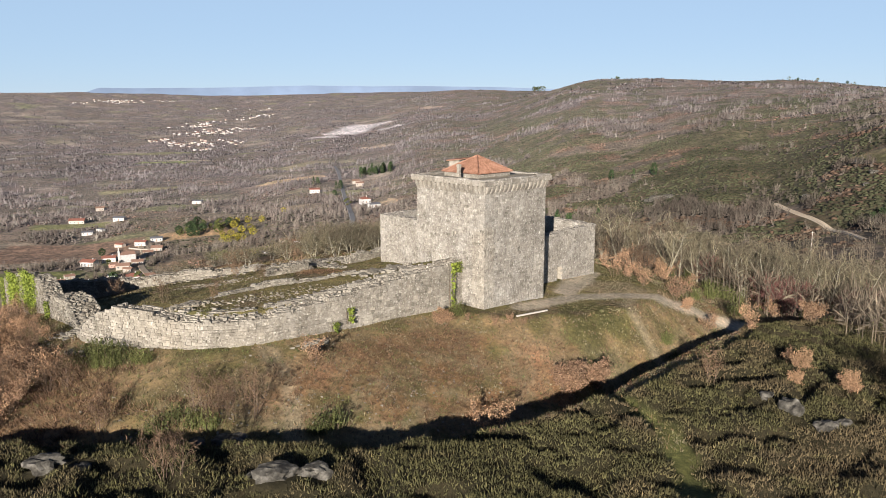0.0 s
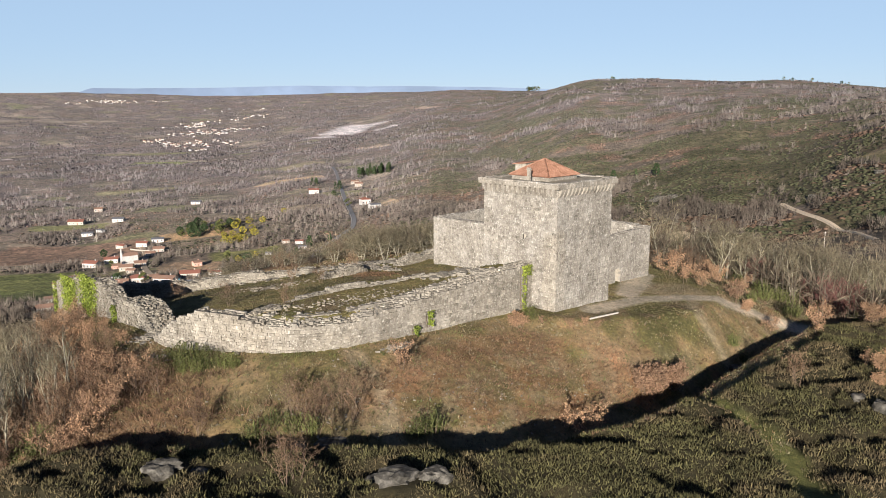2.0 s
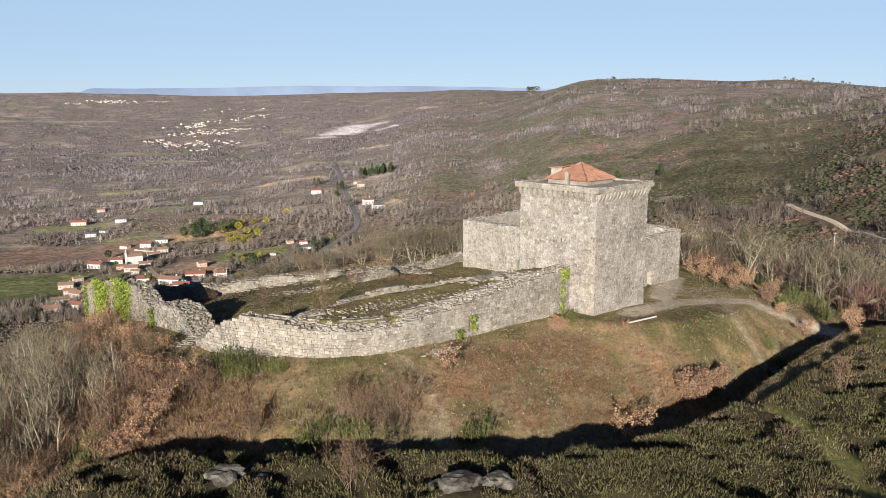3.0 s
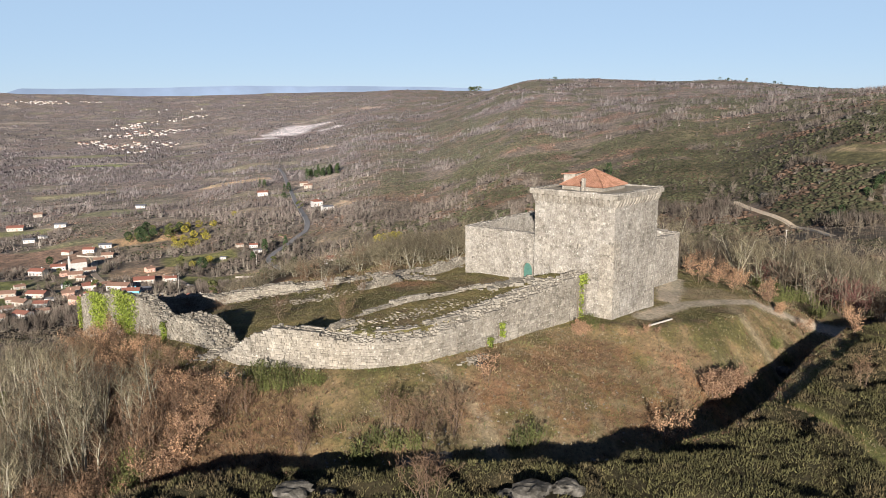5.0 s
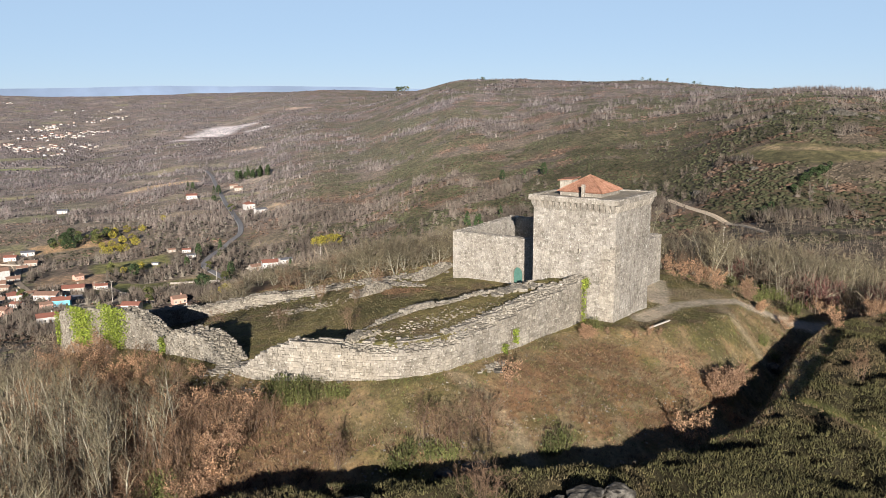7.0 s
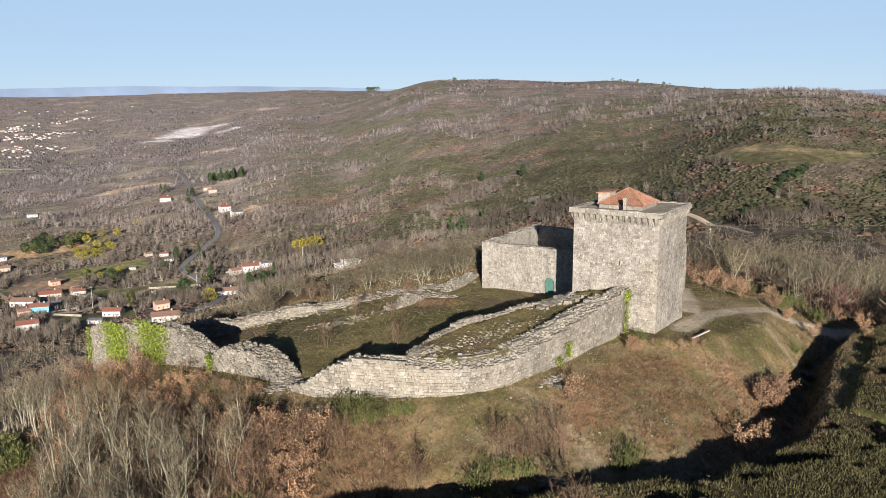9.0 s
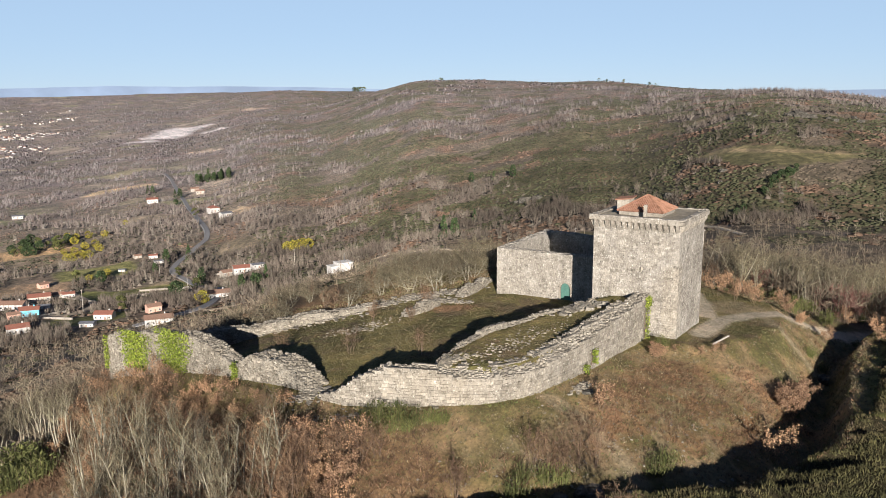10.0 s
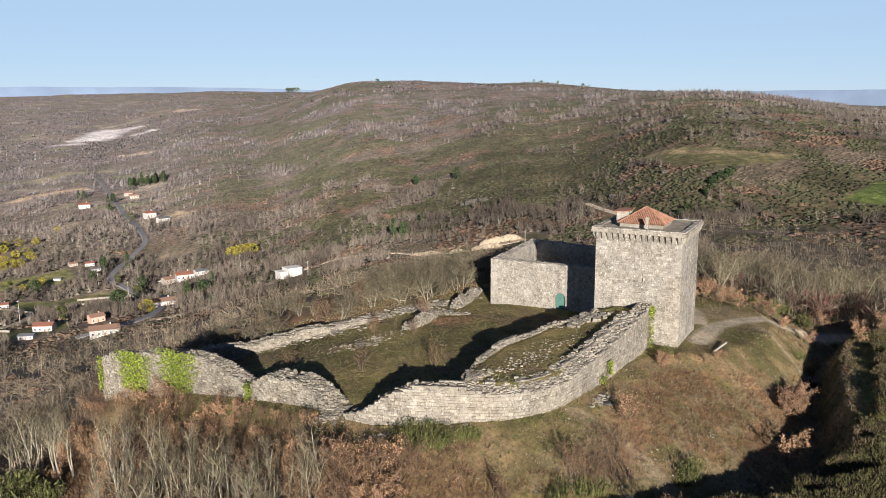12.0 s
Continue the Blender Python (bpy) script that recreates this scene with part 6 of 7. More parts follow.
def ribbon(name, pts, width, mat, label, lift=0.3, skirt=0.8, gap=4.0):
    """A road laid on the land: a flat deck with sloping shoulders."""
    line = resample([(x, y) for x, y in smooth_line(pts, 3)], gap)
    t = np.gradient(line, axis=0)
    t /= np.linalg.norm(t, axis=1, keepdims=True)
    nrm = np.c_[-t[:, 1], t[:, 0]]
    offs = [-width / 2 - skirt * 1.5, -width / 2, width / 2, width / 2 + skirt * 1.5]
    z = np.max([ground(*(line + nrm * o).T) for o in offs], axis=0) + lift
    cols = [np.c_[line + nrm * o, z - (skirt + 1.2 if abs(o) > width / 2 else 0)] for o in offs]
    v = np.stack(cols, 1).reshape(-1, 3)
    n = len(line)
    q = [(4 * i + k, 4 * i + 4 + k, 4 * i + 5 + k, 4 * i + 1 + k) for i in range(n - 1) for k in range(3)]
    return tagged(new(name, np_mesh(name, v, q, mat)), label, "road", kind="structure")


ribbon("road", ROAD, 4.6, MAT_ASPHALT, "grey asphalt road winding through bare woods")
ribbon("road", VILLAGE_ROAD, 4.5, MAT_DIRT, "pale concrete village lane", 0.2)
ribbon("road", LANE, 3.4, MAT_DIRT, "pale dirt lane along the hillside", 0.15)
ribbon("road", TRACK, 2.2, MAT_SAND, "pale dirt track across the heath", 0.05, 0.4)

# ---- houses ----
MAT_WHITE = noisy("white_render", [(0.3, (0.40, 0.40, 0.395)), (0.7, (0.58, 0.58, 0.57))], 0.7, 0.9, 0.2, 0.01)
MAT_CREAM = noisy("cream_render", [(0.3, (0.37, 0.345, 0.305)), (0.7, (0.53, 0.50, 0.45))], 0.7, 0.9, 0.2, 0.01)
MAT_STONE_HOUSE = noisy("house_stone", [(0.3, (0.26, 0.24, 0.21)), (0.7, (0.46, 0.43, 0.38))], 1.6, 0.95, 0.4, 0.04)
MAT_BLUE = noisy("blue_render", [(0.3, (0.12, 0.42, 0.58)), (0.7, (0.20, 0.55, 0.70))], 0.8, 0.9, 0.2, 0.01)
MAT_PINK = noisy("pink_render", [(0.3, (0.52, 0.32, 0.26)), (0.7, (0.66, 0.42, 0.34))], 0.8, 0.9, 0.2, 0.01)
MAT_ROOF_RED = noisy("red_roof_tile", [(0.3, (0.20, 0.085, 0.062)), (0.7, (0.33, 0.15, 0.115))], 1.2, 0.85, 0.4, 0.04, (6, 1, 1))
MAT_ROOF_OLD = noisy("old_roof_tile", [(0.3, (0.19, 0.115, 0.085)), (0.7, (0.33, 0.215, 0.165))], 1.2, 0.85, 0.4, 0.04, (6, 1, 1))
MAT_ROOF_GREY = noisy("grey_sheet_roof", [(0.3, (0.10, 0.11, 0.13)), (0.7, (0.2, 0.21, 0.24))], 1.2, 0.7, 0.3, 0.03)
MAT_PANE = noisy("dark_window_pane", [(0.3, (0.03, 0.035, 0.045)), (0.7, (0.06, 0.07, 0.085))], 0.5, 0.15, 0.02, 0.01)
MAT_FRAME = noisy("window_frame_paint", [(0.3, (0.6, 0.6, 0.58)), (0.7, (0.75, 0.75, 0.72))], 2.0, 0.7, 0.1, 0.01)


def house(w, d, h, pitch, wall_mat, roof_mat, label, rows=1, chimney=True, hip=False):
    """A village house: walls with gables, tiled roof with eaves, windows, door and chimney."""
    ob = thing("house", label, "house", group="village houses")
    rise = d / 2 * pitch
    bm = bmesh.new()
    v = box(bm, -w / 2, -d / 2, -3, w / 2, d / 2, h)
    if not hip:
        for s in (-1, 1):
            a = [bm.verts.new(p) for p in ((s * w / 2, -d / 2, h), (s * w / 2, d / 2, h), (s * w / 2, 0, h + rise))]
            bm.faces.new(a if s > 0 else a[::-1])
    part("wall", bm, wall_mat, ob)
    bm = bmesh.new()
    e, t = 0.5, 0.22
    inset = d / 2 if hip else 0
    drop = e * pitch
    for s in (-1, 1):
        low = [(-w / 2 - e, s * (d / 2 + e), h - drop), (w / 2 + e, s * (d / 2 + e), h - drop)]
        top = [(w / 2 + e - inset, 0, h + rise), (-w / 2 - e + inset, 0, h + rise)]
        a = [bm.verts.new(p) for p in low + top]
        b = [bm.verts.new((x, y, z + t)) for x, y, z in low + top]
        bm.faces.new(a)
        bm.faces.new(b)
        for i in range(4):
            bm.faces.new((a[i], a[(i + 1) % 4], b[(i + 1) % 4], b[i]))
        if hip:
            c = [bm.verts.new(p) for p in ((s * (w / 2 + e), -d / 2 - e, h - drop + t), (s * (w / 2 + e), d / 2 + e, h - drop + t), (s * (w / 2 + e - inset), 0, h + rise + t))]
            bm.faces.new(c)
    bmesh.ops.recalc_face_normals(bm, faces=bm.faces[:])
    roof = part("roof", bm, roof_mat, ob)
    if chimney:
        part("chimney", bmesh_box(w * 0.2, d * 0.1, h + rise * 0.4, w * 0.2 + 0.7, d * 0.1 + 0.7, h + rise + 1.0), wall_mat, roof)
    for s in (-1, 1):
        for r in range(rows):
            z = 1.0 + r * 2.8
            n = max(2, int(w / 3))
            for i in range(n):
                x = -w / 2 + (i + 0.5) * w / n
                if r == 0 and i == n // 2:
                    bm = bmesh_box(x - 0.5, s * (d / 2 + 0.03) - 0.03, 0, x + 0.5, s * (d / 2 + 0.03) + 0.03, 2.1)
                    part("door", bm, MAT_ROOF_OLD, ob)
                    continue
                win = part("window", bmesh_box(x - 0.65, s * (d / 2 + 0.03) - 0.03, z - 0.1, x + 0.65, s * (d / 2 + 0.03) + 0.03, z + 1.4), MAT_FRAME, ob)
                part("pane", bmesh_box(x - 0.5, s * (d / 2 + 0.05) - 0.03, z + 0.05, x + 0.5, s * (d / 2 + 0.05) + 0.03, z + 1.25), MAT_PANE, win)
    return ob


MODELS = [
    house(12, 8, 3.9, 0.4, MAT_WHITE, MAT_ROOF_RED, "white rendered house with red tiled roof", 1),
    house(10, 7, 3.2, 0.45, MAT_STONE_HOUSE, MAT_ROOF_OLD, "low granite house with old clay tiles", 1),
    house(14, 8, 3.4, 0.4, MAT_CREAM, MAT_ROOF_RED, "long cream house with red tiled roof", 1),
    house(9, 9, 4.2, 0.4, MAT_WHITE, MAT_ROOF_RED, "square white house with hipped red roof", 1, True, True),
    house(11, 7, 4.6, 0.42, MAT_BLUE, MAT_ROOF_RED, "sky-blue house with red tiled roof", 1),
    house(9, 7, 4.0, 0.42, MAT_PINK, MAT_ROOF_OLD, "pink rendered house with clay tiles", 1),
    house(11, 7, 3.0, 0.3, MAT_WHITE, MAT_ROOF_GREY, "white shed with dark sheet roof", 1, False),
    house(16, 9, 3.8, 0.38, MAT_WHITE, MAT_ROOF_OLD, "long white farmhouse with weathered clay tiles", 1),
]
# plan of the village, the farms by the road and the hamlet: x, y, turn, model
VILLAGE_WEST = [
    (-291, 653, -12, 0, 1.0), (-282, 671, 15, 0, 0.9), (-253, 627, 15, 1, 1.0), (-243, 612, -12, 1, 0.7), (-284, 750, 0, 0, 0.85), (-275, 766, 15, 6, 1.0), (-257, 716, 8, 1, 0.96),
    (-250, 649, 25, 1, 0.88), (-258, 696, 15, 1, 0.83), (-304, 750, -25, 2, 0.65), (-375, 843, 15, 6, 1.0), (-369, 862, -25, 6, 0.72), (-425, 931, 10, 2, 1.2), (-373, 923, 8, 6, 1.1),
    (-324, 1062, 0, 6, 1.1), (-440, 1031, 15, 1, 1.0), (-150, 674, -12, 6, 0.49), (-266, 640, 40, 5, 0.7)]
VILLAGE_EAST = [
    (-199, 558, -12, 7, 0.95), (-191, 588, 14, 2, 1.0), (-182, 601, 8, 1, 0.8), (-175, 600, 15, 0, 0.66), (-199, 633, 40, 5, 0.73), (-186, 535, 15, 0, 0.67), (-178, 546, 8, 6, 0.59),
    (-179, 517, 8, 4, 0.92), (-187, 513, 25, 5, 0.76), (-172, 464, 20, 0, 0.9), (-131, 482, -12, 0, 0.85), (-137, 465, -12, 6, 0.7), (-104, 478, 25, 5, 0.85), (-124, 504, -12, 1, 0.51), (-95, 424, 8, 7, 0.85)]
VILLAGE_FRONT = [
    (-247, 591, 15, 6, 0.57), (-233, 567, 8, 1, 0.86), (-224, 571, 25, 3, 0.95), (-211, 536, -25, 0, 0.61), (-231, 551, 25, 5, 0.84), (-216, 582, 40, 1, 0.72), (-210, 509, -25, 5, 0.9),
    (-256, 564, -12, 2, 0.94), (-283, 599, 40, 1, 0.7), (-279, 571, 15, 1, 1.0), (-252, 529, -25, 1, 1.0), (-235, 517, 0, 0, 0.73), (-252, 503, 30, 7, 0.69), (-228, 474, -25, 0, 0.8),
    (-238, 462, 30, 1, 0.9), (-222, 486, 30, 1, 0.7), (-240, 544, 0, 6, 0.53), (-266, 548, 15, 1, 0.8)]
FARMS = [
    (-131, 714, 8, 0, 0.6), (-124, 689, 15, 6, 0.63), (-144, 719, 25, 1, 0.62), (-171, 1075, 8, 0, 1.1), (-91, 936, 25, 3, 1.2), (-76, 886, 30, 6, 1.1), (-126, 1173, 8, 1, 1.07),
    (-116, 1128, 8, 1, 1.1), (-69, 502, 12, 7, 0.85), (-57, 616, 10, 0, 1.0), (-45, 611, 20, 6, 0.85), (-68, 621, 30, 1, 0.9)]
HOUSES = VILLAGE_WEST + VILLAGE_EAST + VILLAGE_FRONT + FARMS
YARDS = [(x, y - 3, 9 * k + 3) for x, y, _, _, k in HOUSES] + [(6, 494, 14), (-264, 664, 12)]
used = set()


def set_house(x, y, turn, k, scale=1.0):
    z = float(ground(np.array([x, x - 4, x + 4]), np.array([y, y - 3, y + 3])).max())
    src = MODELS[k]
    if k not in used:
        used.add(k)
        src.matrix_basis = pose(x, y, z, 0, 0, turn) @ Matrix.Diagonal((scale, scale, scale, 1))
        return src
    keep = tuple(src.scale)
    src.scale = (scale,) * 3
    ob = copy_thing(src, pose(x, y, z, 0, 0, turn))
    src.scale = keep
    return ob


for row in HOUSES:
    set_house(*row)
hr = np.random.default_rng(21)
# the small town across the valley, and the one beneath the horizon: plain small houses
PLAIN = []
for wall_mat, roof_mat, label in ((MAT_WHITE, MAT_ROOF_OLD, "white house of the distant town"), (MAT_CREAM, MAT_ROOF_RED, "cream house of the distant town"), (MAT_WHITE, MAT_ROOF_GREY, "pale flat-roofed house of the distant town")):
    ob = thing("house", label, "house", group="distant town")
    part("wall", bmesh_box(-6, -4.2, -4, 6, 4.2, 5), wall_mat, ob)
    bm = bmesh.new()
    a = [bm.verts.new(p) for p in ((-6.4, -4.7, 4.9), (6.4, -4.7, 4.9), (6.4, 4.7, 4.9), (-6.4, 4.7, 4.9), (-6.4, 0, 7.0), (6.4, 0, 7.0))]
    for f in ((0, 1, 5, 4), (2, 3, 4, 5), (1, 2, 5), (3, 0, 4), (3, 2, 1, 0)):
        bm.faces.new([a[i] for i in f])
    part("roof", bm, roof_mat, ob)
    PLAIN.append(ob)
for cx, cy, ax, ay, turn, n in ((-850, 2880, 60, 150, 12, 34), (-725, 2530, 75, 110, 14, 46), (-640, 2660, 70, 40, 0, 18), (-645, 2210, 90, 70, 10, 34), (-800, 2290, 50, 40, 10, 14), (-705, 2150, 50, 40, 0, 12),
                                (-607, 2065, 25, 20, 0, 6), (-730, 3120, 130, 60, 50, 20), (-1550, 3930, 110, 80, 20, 46), (-1385, 4020, 90, 25, 10, 14), (-1680, 3810, 40, 20, 0, 5), (-820, 3700, 260, 60, 5, 12)):
    for _ in range(n):
        u, v = hr.normal(0, 0.55, 2) * (ax, ay)
        c, s = math.cos(radians(turn)), math.sin(radians(turn))
        x, y = cx + u * c - v * s, cy + u * s + v * c
        src = PLAIN[int(hr.choice(3, p=(0.4, 0.4, 0.2)))]
        k = float(hr.uniform(0.4, 0.78))
        m = pose(x, y, gz(x, y), 0, 0, float(hr.uniform(-85, 85)))
        if not src.get("set"):
            src["set"] = 1
            src.matrix_basis = m
        else:
            src.scale = (k, k, k)
            copy_thing(src, m)
            src.scale = (1, 1, 1)


def water_works():
    x, y = 6, 494
    ob = thing("water_works", "white flat-roofed waterworks building on the hillside", "building", (x, y, gz(x, y) + 0.2), 20)
    for name, b in (("main_block", (-4, -4, -5, 5.5, 4, 5.4)), ("side_block", (-9, -3.6, -5, -4, 3.2, 3.8))):
        body = part(name, bmesh_box(*b), MAT_WHITE, ob)
        part("roof_slab", bmesh_box(b[0] - 0.3, b[1] - 0.3, b[5], b[3] + (0.3 if name == "main_block" else -0.02), b[4] + 0.3, b[5] + 0.35), MAT_FRAME, body)
    part("mast", bmesh_box(2.0, 1.0, 5.6, 2.2, 1.2, 10.5), MAT_ROOF_GREY, ob, "thin grey aerial mast")


def church():
    x, y = -264, 664
    ob = thing("church", "small white village church with a bell gable", "church", (x, y, gz(x, y)), 35)
    part("wall", bmesh_box(-6, -3.5, -3, 6, 3.5, 7), MAT_WHITE, ob)
    bm = bmesh.new()
    a = [bm.verts.new(p) for p in ((-6.2, -3.9, 6.9), (6.2, -3.9, 6.9), (6.2, 3.9, 6.9), (-6.2, 3.9, 6.9), (-6.2, 0, 9.2), (6.2, 0, 9.2))]
    for f in ((0, 1, 5, 4), (2, 3, 4, 5), (1, 2, 5), (3, 0, 4), (3, 2, 1, 0)):
        bm.faces.new([a[i] for i in f])
    part("roof", bm, MAT_ROOF_OLD, ob)
    gable = part("bell_gable", bmesh_box(-6.9, -2.4, -3, -6.2, 2.4, 10), MAT_WHITE, ob)
    part("bell_arch", bmesh_box(-6.95, -0.6, 10, -6.2, 0.6, 12.5), MAT_WHITE, gable)
    part("door", bmesh_box(-6.96, -0.8, 0, -6.9, 0.8, 2.6), MAT_ROOF_OLD, ob)


water_works()
church()


def utility_pole(x, y, h, mat):
    ob = thing("utility_pole", "slim concrete utility pole with crossarm", "pole", (x, y, gz(x, y)), 20, group="utility poles")
    bm = bmesh.new()
    bmesh.ops.create_cone(bm, segments=8, radius1=0.16, radius2=0.09, depth=h + 1, cap_ends=True, matrix=pose(0, 0, h / 2 - 0.5))
    part("pole", bm, mat, ob)
    part("crossarm", bmesh_box(-0.9, -0.06, h - 0.7, 0.9, 0.06, h - 0.55), mat, ob)


for x, y, h in ((126, 414, 8), (149, 322, 8), (14, 478, 9), (-20, 560, 12), (-150, 520, 14), (-95, 600, 10), (-118, 640, 10)):
    utility_pole(x, y, h, MAT_WOOD)


# low walls and terraces by the farms
def yard_wall(pts, h, label):
    line = resample(pts, 4.0)
    t = np.gradient(line, axis=0)
    t /= np.linalg.norm(t, axis=1, keepdims=True)
    nrm = np.c_[-t[:, 1], t[:, 0]] * 0.3
    z = ground(line[:, 0], line[:, 1])
    v = np.stack([np.c_[line + nrm, z - 1], np.c_[line + nrm, z + h], np.c_[line - nrm, z + h], np.c_[line - nrm, z - 1]], 1).reshape(-1, 3)
    n = len(line)
    q = [(4 * k + a, 4 * k + 4 + a, 4 * k + 5 + a, 4 * k + 1 + a) for k in range(n - 1) for a in range(3)] + [(3, 2, 1, 0), (4 * n - 4, 4 * n - 3, 4 * n - 2, 4 * n - 1)]
    tagged(new("garden_wall", np_mesh("garden_wall", v, q, MAT_STONE_HOUSE)), label, "wall", "garden walls")


for pts in ([(-92, 640), (-78, 632), (-68, 632)], [(-92, 640), (-86, 612), (-68, 606)], [(-128, 600), (-108, 592), (-92, 590)], [(-126, 575), (-105, 570), (-90, 574)], [(-150, 560), (-168, 585), (-182, 604)], [(-160, 520), (-175, 505), (-150, 490)], [(-290, 735), (-270, 722), (-250, 720)]):
    yard_wall(pts, 1.3, "low pale stone wall round a farm terrace")
# outcrops on the far hill
for x, y, s in ((410, 622, 5), (404, 606, 7), (411, 600, 5), (398, 612, 4), (420, 590, 3), (374, 658, 4), (433, 568, 3), (415, 575, 3), (385, 640, 2.5), (152, 574, 5), (158, 565, 4), (148, 580, 3), (212, 470, 3), (250, 470, 2.5), (236, 450, 2), (445, 590, 3), (392, 660, 4), (360, 690, 3)):
    boulder(x, y, s, 0.5, x * 0.11, "pale granite outcrop on the heath", 0.3, x * 7)


# pale cut banks of sandy granite above the lane
MAT_BANK = noisy("sandy_granite", [(0.3, (0.27, 0.22, 0.16)), (0.7, (0.44, 0.38, 0.29))], 0.7, 0.95, 0.6, 0.2)


def earth_bank(a, b, height, seed):
    """A raw bank that rises from the line a to b, uneven along its brow."""
    r = np.random.default_rng(seed)
    n = 28
    t = np.linspace(0, 1, n)
    line = np.array(a)[None] * (1 - t[:, None]) + np.array(b)[None] * t[:, None]
    d = np.array(b, float) - a
    back = np.array((-d[1], d[0])) / np.linalg.norm(d)
    brow = height * np.sin(np.pi * t) ** 0.5 * (0.5 + 0.8 * fbm(line[:, 0], line[:, 1], 6, 3, seed))
    rows = []
    for k, (f, o) in enumerate(((-0.3, 0), (0.25, 0.7), (0.6, 1.1), (0.9, 1.9), (1.0, 3.0), (-0.2, 6.5))):
        p = line + back * (o + r.uniform(-0.25, 0.25, (n, 1)) * (k > 0))
        rows.append(np.c_[p, ground(line[:, 0], line[:, 1]) + brow * f + (ground(p[:, 0], p[:, 1]) - ground(line[:, 0], line[:, 1])) * (k > 3)])
    v = np.concatenate(rows)
    q = [(j * n + i, j * n + i + 1, (j + 1) * n + i + 1, (j + 1) * n + i) for j in range(5) for i in range(n - 1)]
    tagged(new("bank", np_mesh("bank", v, q, MAT_BANK)), "raw pale bank of sandy granite beside a lane", "earth bank", kind="structure")


earth_bank((106, 433), (132, 431), 4.2, 1)
earth_bank((96, 423), (114, 417), 3.2, 2)
earth_bank((66, 438), (83, 430), 2.2, 3)
earth_bank((86, 428), (94, 425), 2.0, 4)
earth_bank((134, 404), (144, 402), 1.8, 5)


# ---- trees in the far land ----
conifer = [evergreen("conifer", "dark green conifer beside the farms", "tree", 140 + k, 9 + 2 * k, 2.4, 420, 0.55, 1.0, "cone" if k else "column", MAT_CONIFER, "dark conifers") for k in range(2)]
grove = scatter(pr, 26, -130, -80, 1225, 1290, lambda x, y: line_distance(x, y, ROAD) > 8, 4)
set_plants(conifer, [(-86, 616), (-48, 515), (-123, 655), (-187, 1165), (-181, 1168), (-146, 1105), (-140, 1100), (107, 553), (78, 495), (70, 493), (-55, 512), (-40, 520), (150, 720), (165, 700), (180, 690), (-100, 690), (-118, 690), (-86, 596)] + grove, pr, (0.8, 1.5), 2)
round_green = [evergreen("evergreen_tree", "rounded dark evergreen tree", "tree", 150 + k, 8, 3.6, 520, 0.55, 1.2, "round", MAT_CONIFER if k else MAT_GREEN, "evergreens of the valley") for k in range(2)]
set_plants(round_green, scatter(pr, 20, -260, -215, 770, 820, lambda x, y: x < 0, 5) + [(-105, 640), (-46, 505), (-88, 585), (-160, 640), (-215, 560), (-240, 575), (-270, 640), (-300, 700), (-180, 655), (-95, 520), (-125, 500), (-140, 1040), (-110, 930)], pr, (0.8, 1.4), 2)
mimosa = [evergreen("mimosa_tree", "mimosa tree covered in yellow blossom", "tree", 160 + k, 6.0, 3.6, 600, 0.4, 0.2, "round", MAT_MIMOSA, "yellow mimosas") for k in range(2)]
set_plants(mimosa, [(-205, 742), (-199, 738), (-193, 744), (-188, 748), (-198, 786), (-190, 790), (-212, 812), (-204, 838), (-215, 835), (-203, 765), (-212, 768), (-77, 481), (-170, 650), (-180, 905), (-160, 665), (-196, 760), (-183, 770), (-226, 850), (-190, 840)], pr, (0.8, 1.3), 2)
set_plants(mimosa, [(-13, 640), (-9, 643), (-17, 642), (-5, 641), (-21, 640)], pr, (1.1, 1.4), 2)
# two tall clumps on the skyline
set_plants(round_green, [(400, 3560), (412, 3570), (424, 3565), (395, 3580), (436, 3572)], pr, (2.0, 2.8), 2)
set_plants(round_green, [(460, 2190), (466, 2195), (820, 1960), (840, 1955), (880, 1940), (930, 1900), (945, 1895)], pr, (0.8, 1.2), 2)
# added row of dark evergreens, standing in for a shadowed gully beside the field
gully_row = scatter(pr, 40, 200, 285, 385, 440, lambda x, y: line_distance(x, y, [(212, 393), (233, 405), (250, 418), (276, 433)]) < 3.0, 2)
set_plants(round_green[1:], gully_row, pr, (0.4, 0.65), 2)

fr = np.random.default_rng(31)
BARE_A, BARE_B, BARE_C, OLIVE, RUST, TAN = (np.array(c) for c in ((0.150, 0.129, 0.112), (0.122, 0.103, 0.090), (0.175, 0.160, 0.136), (0.062, 0.068, 0.038), (0.135, 0.092, 0.068), (0.118, 0.101, 0.078)))


def growth(x, y, r):
    """Kinds of growth by the drifts of the land: 0 bare wood, 1 evergreen scrub, 2 russet oak scrub, 3 dry heath."""
    green, rust, bare = growth_fields(x, y)
    u = r.random((3, len(x)))
    return np.where(u[0] < 0.9 * green, 1, np.where(u[1] < 0.85 * rust, 2, np.where(u[2] < 0.9 * bare, 0, 3)))


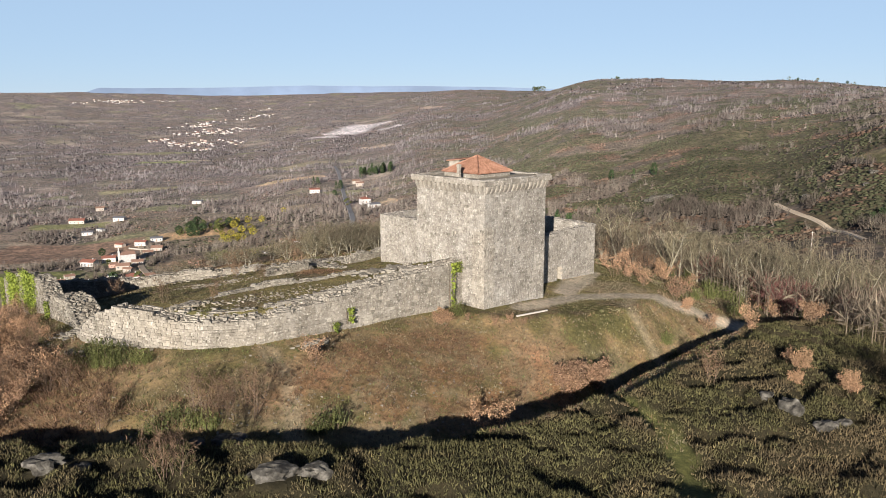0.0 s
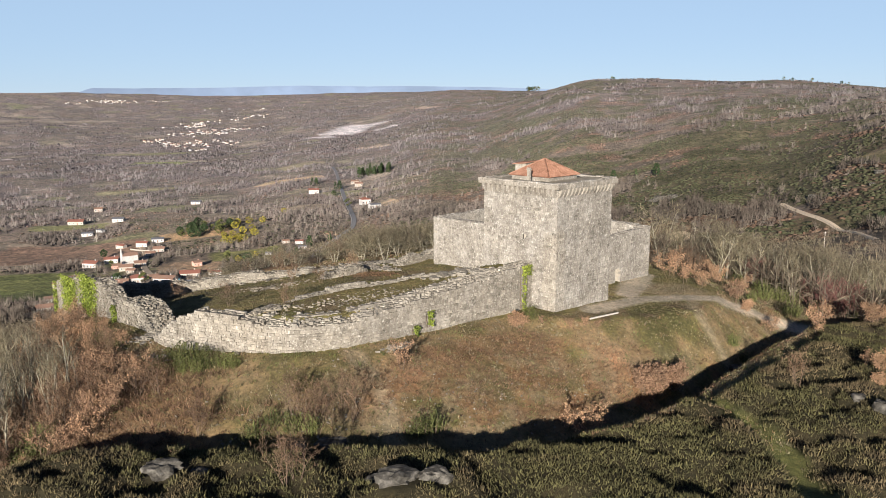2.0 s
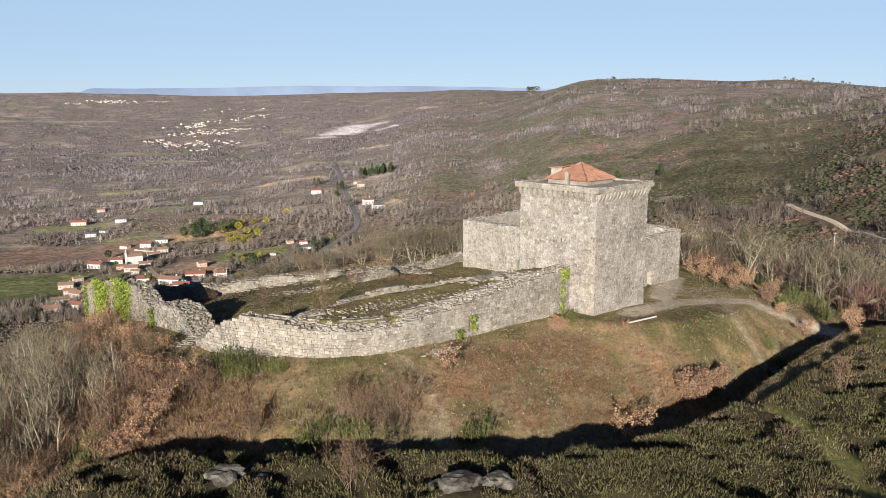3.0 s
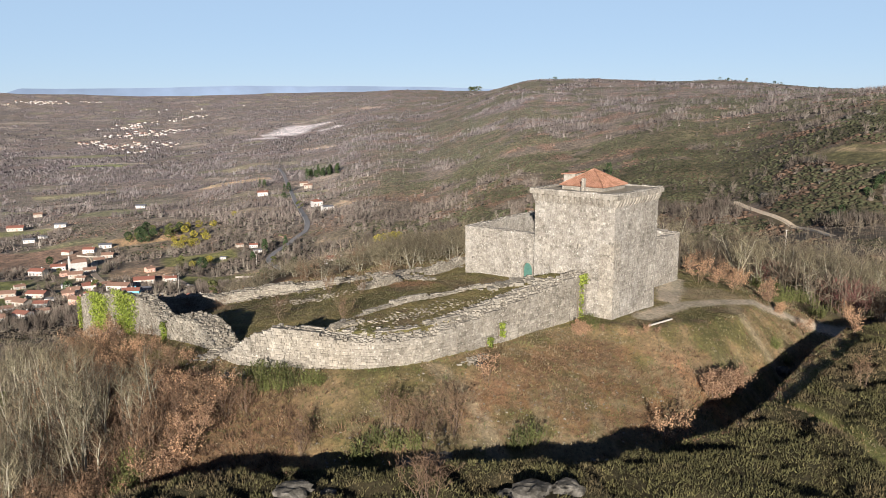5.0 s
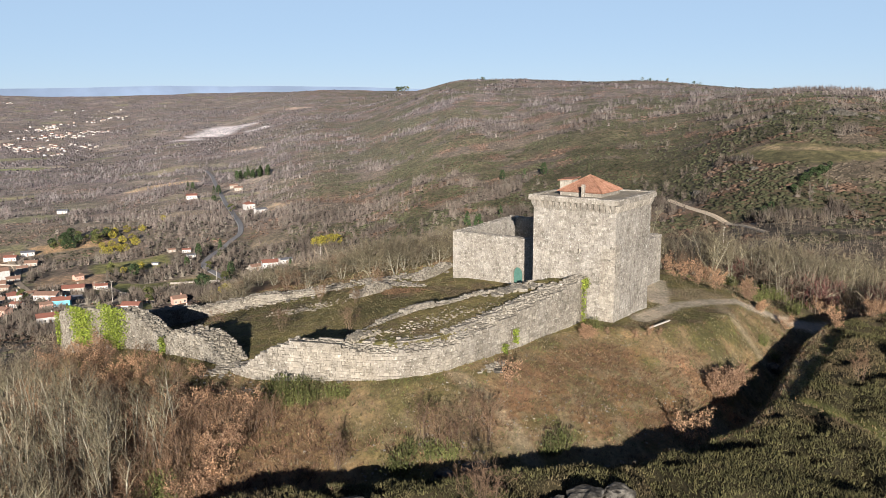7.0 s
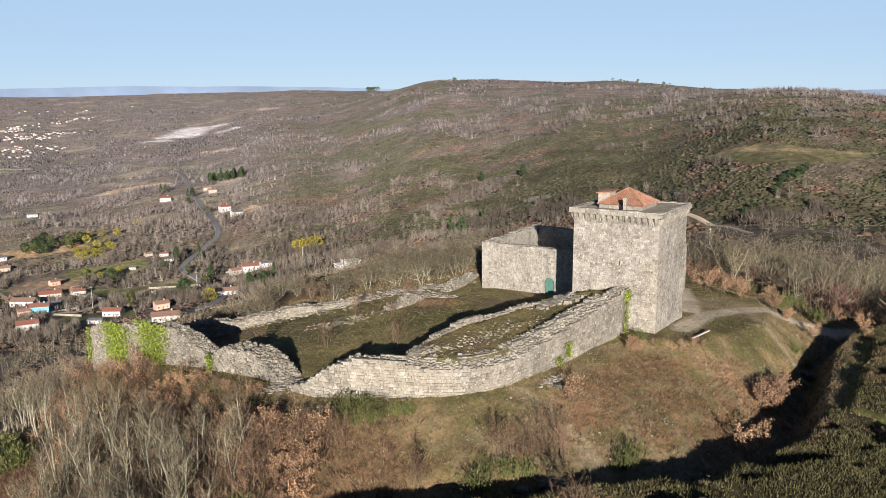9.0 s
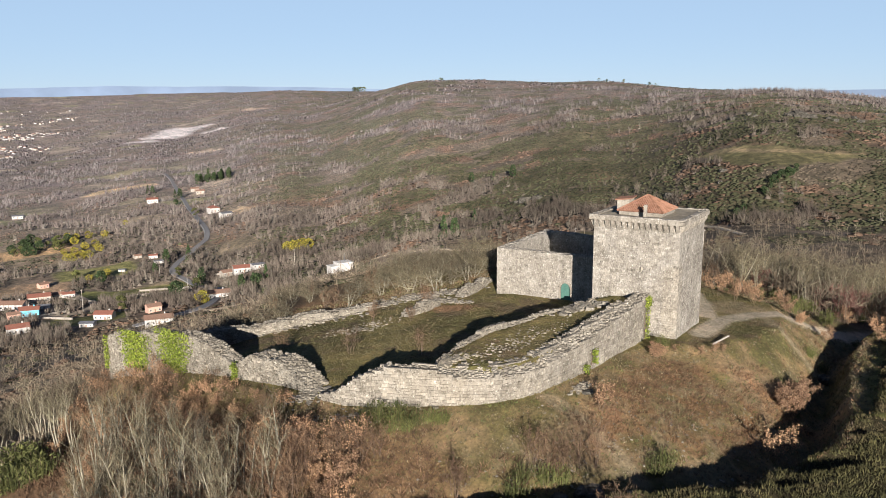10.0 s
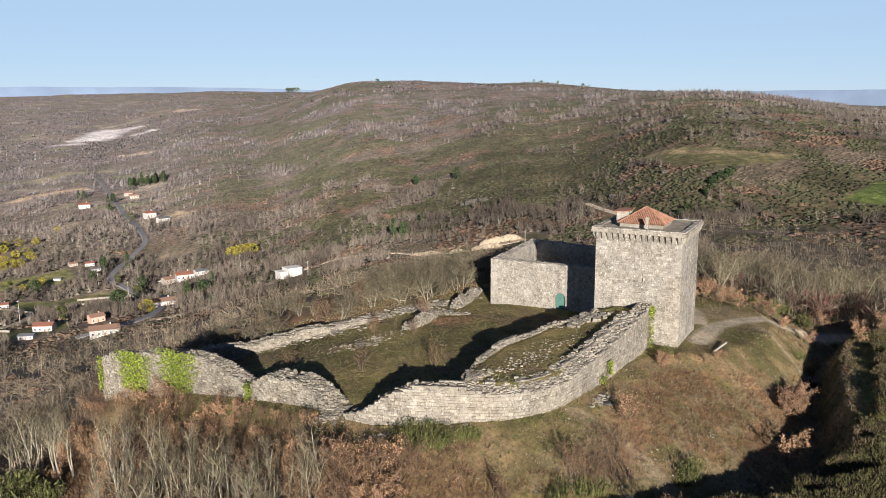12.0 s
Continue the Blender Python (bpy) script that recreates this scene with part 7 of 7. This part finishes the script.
for lo, hi, n, sprays, label in ((95, 420, 12000, 14, "of the near hillsides"), (420, 850, 36000, 5, "of the valley"), (850, 1700, 42000, 1, "of the hill"), (1700, 4600, 60000, 0, "of the far land")):
    x, y, q, az = far_plants(fr, n, lo, hi, -36, 53)
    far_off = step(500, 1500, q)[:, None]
    ok = fr.random(len(x)) < 0.6 + 0.6 * step(0.3, 0.5, fbm(x, y, 90, 3, 99))
    x, y, q, az, far_off = x[ok], y[ok], q[ok], az[ok], far_off[ok]
    kind = growth(x, y, fr)
    kind = np.where((kind == 3) & (q < 420), 0, kind)
    grown = 1 + 0.25 * step(900, 3000, q)
    one = fr.random((len(x), 1))
    # random tone by plant and grove; paler, bluer hues far off are painted haze
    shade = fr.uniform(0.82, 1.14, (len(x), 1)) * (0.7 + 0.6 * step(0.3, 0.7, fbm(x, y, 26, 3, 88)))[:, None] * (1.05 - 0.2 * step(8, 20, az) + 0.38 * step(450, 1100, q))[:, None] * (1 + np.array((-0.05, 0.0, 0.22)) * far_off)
    bare = kind == 0
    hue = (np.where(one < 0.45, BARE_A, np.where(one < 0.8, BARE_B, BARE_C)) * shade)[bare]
    tall, wide = fr.uniform(4.0, 8.0, len(x)) * grown, fr.uniform(1.5, 2.9, len(x)) * grown
    tall = tall * (1 - 0.65 * step(12, 6, az) * step(330, 240, q))
    x0, y0, t0, w0 = x[bare], y[bare], tall[bare], wide[bare]
    low_hull = ((0.0, 1.0, 0.45),)
    full = ((0.0, 0.9, 0.15), (0.55, 0.85, 0.4)) if lo < 1600 else low_hull
    if lo < 420:
        crown = crowns(x0, y0, t0, w0 * 1.05, 22, fr, hue * (1.12, 1.1, 0.98), 0.42, 0.024, False, 0.024)
    else:
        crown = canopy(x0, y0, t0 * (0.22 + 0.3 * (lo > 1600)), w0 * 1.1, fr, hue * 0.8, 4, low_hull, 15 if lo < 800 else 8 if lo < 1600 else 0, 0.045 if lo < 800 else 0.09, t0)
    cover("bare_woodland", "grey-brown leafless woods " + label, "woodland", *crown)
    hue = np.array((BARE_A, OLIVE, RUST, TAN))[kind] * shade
    size = np.array((1.0, 1.1, 1.3, 0.75))[kind] * grown
    tall, wide = fr.uniform(0.35, 1.0, len(x)) * size, fr.uniform(0.6, 2.0, len(x)) * size
    low = ~bare & (q > 150)
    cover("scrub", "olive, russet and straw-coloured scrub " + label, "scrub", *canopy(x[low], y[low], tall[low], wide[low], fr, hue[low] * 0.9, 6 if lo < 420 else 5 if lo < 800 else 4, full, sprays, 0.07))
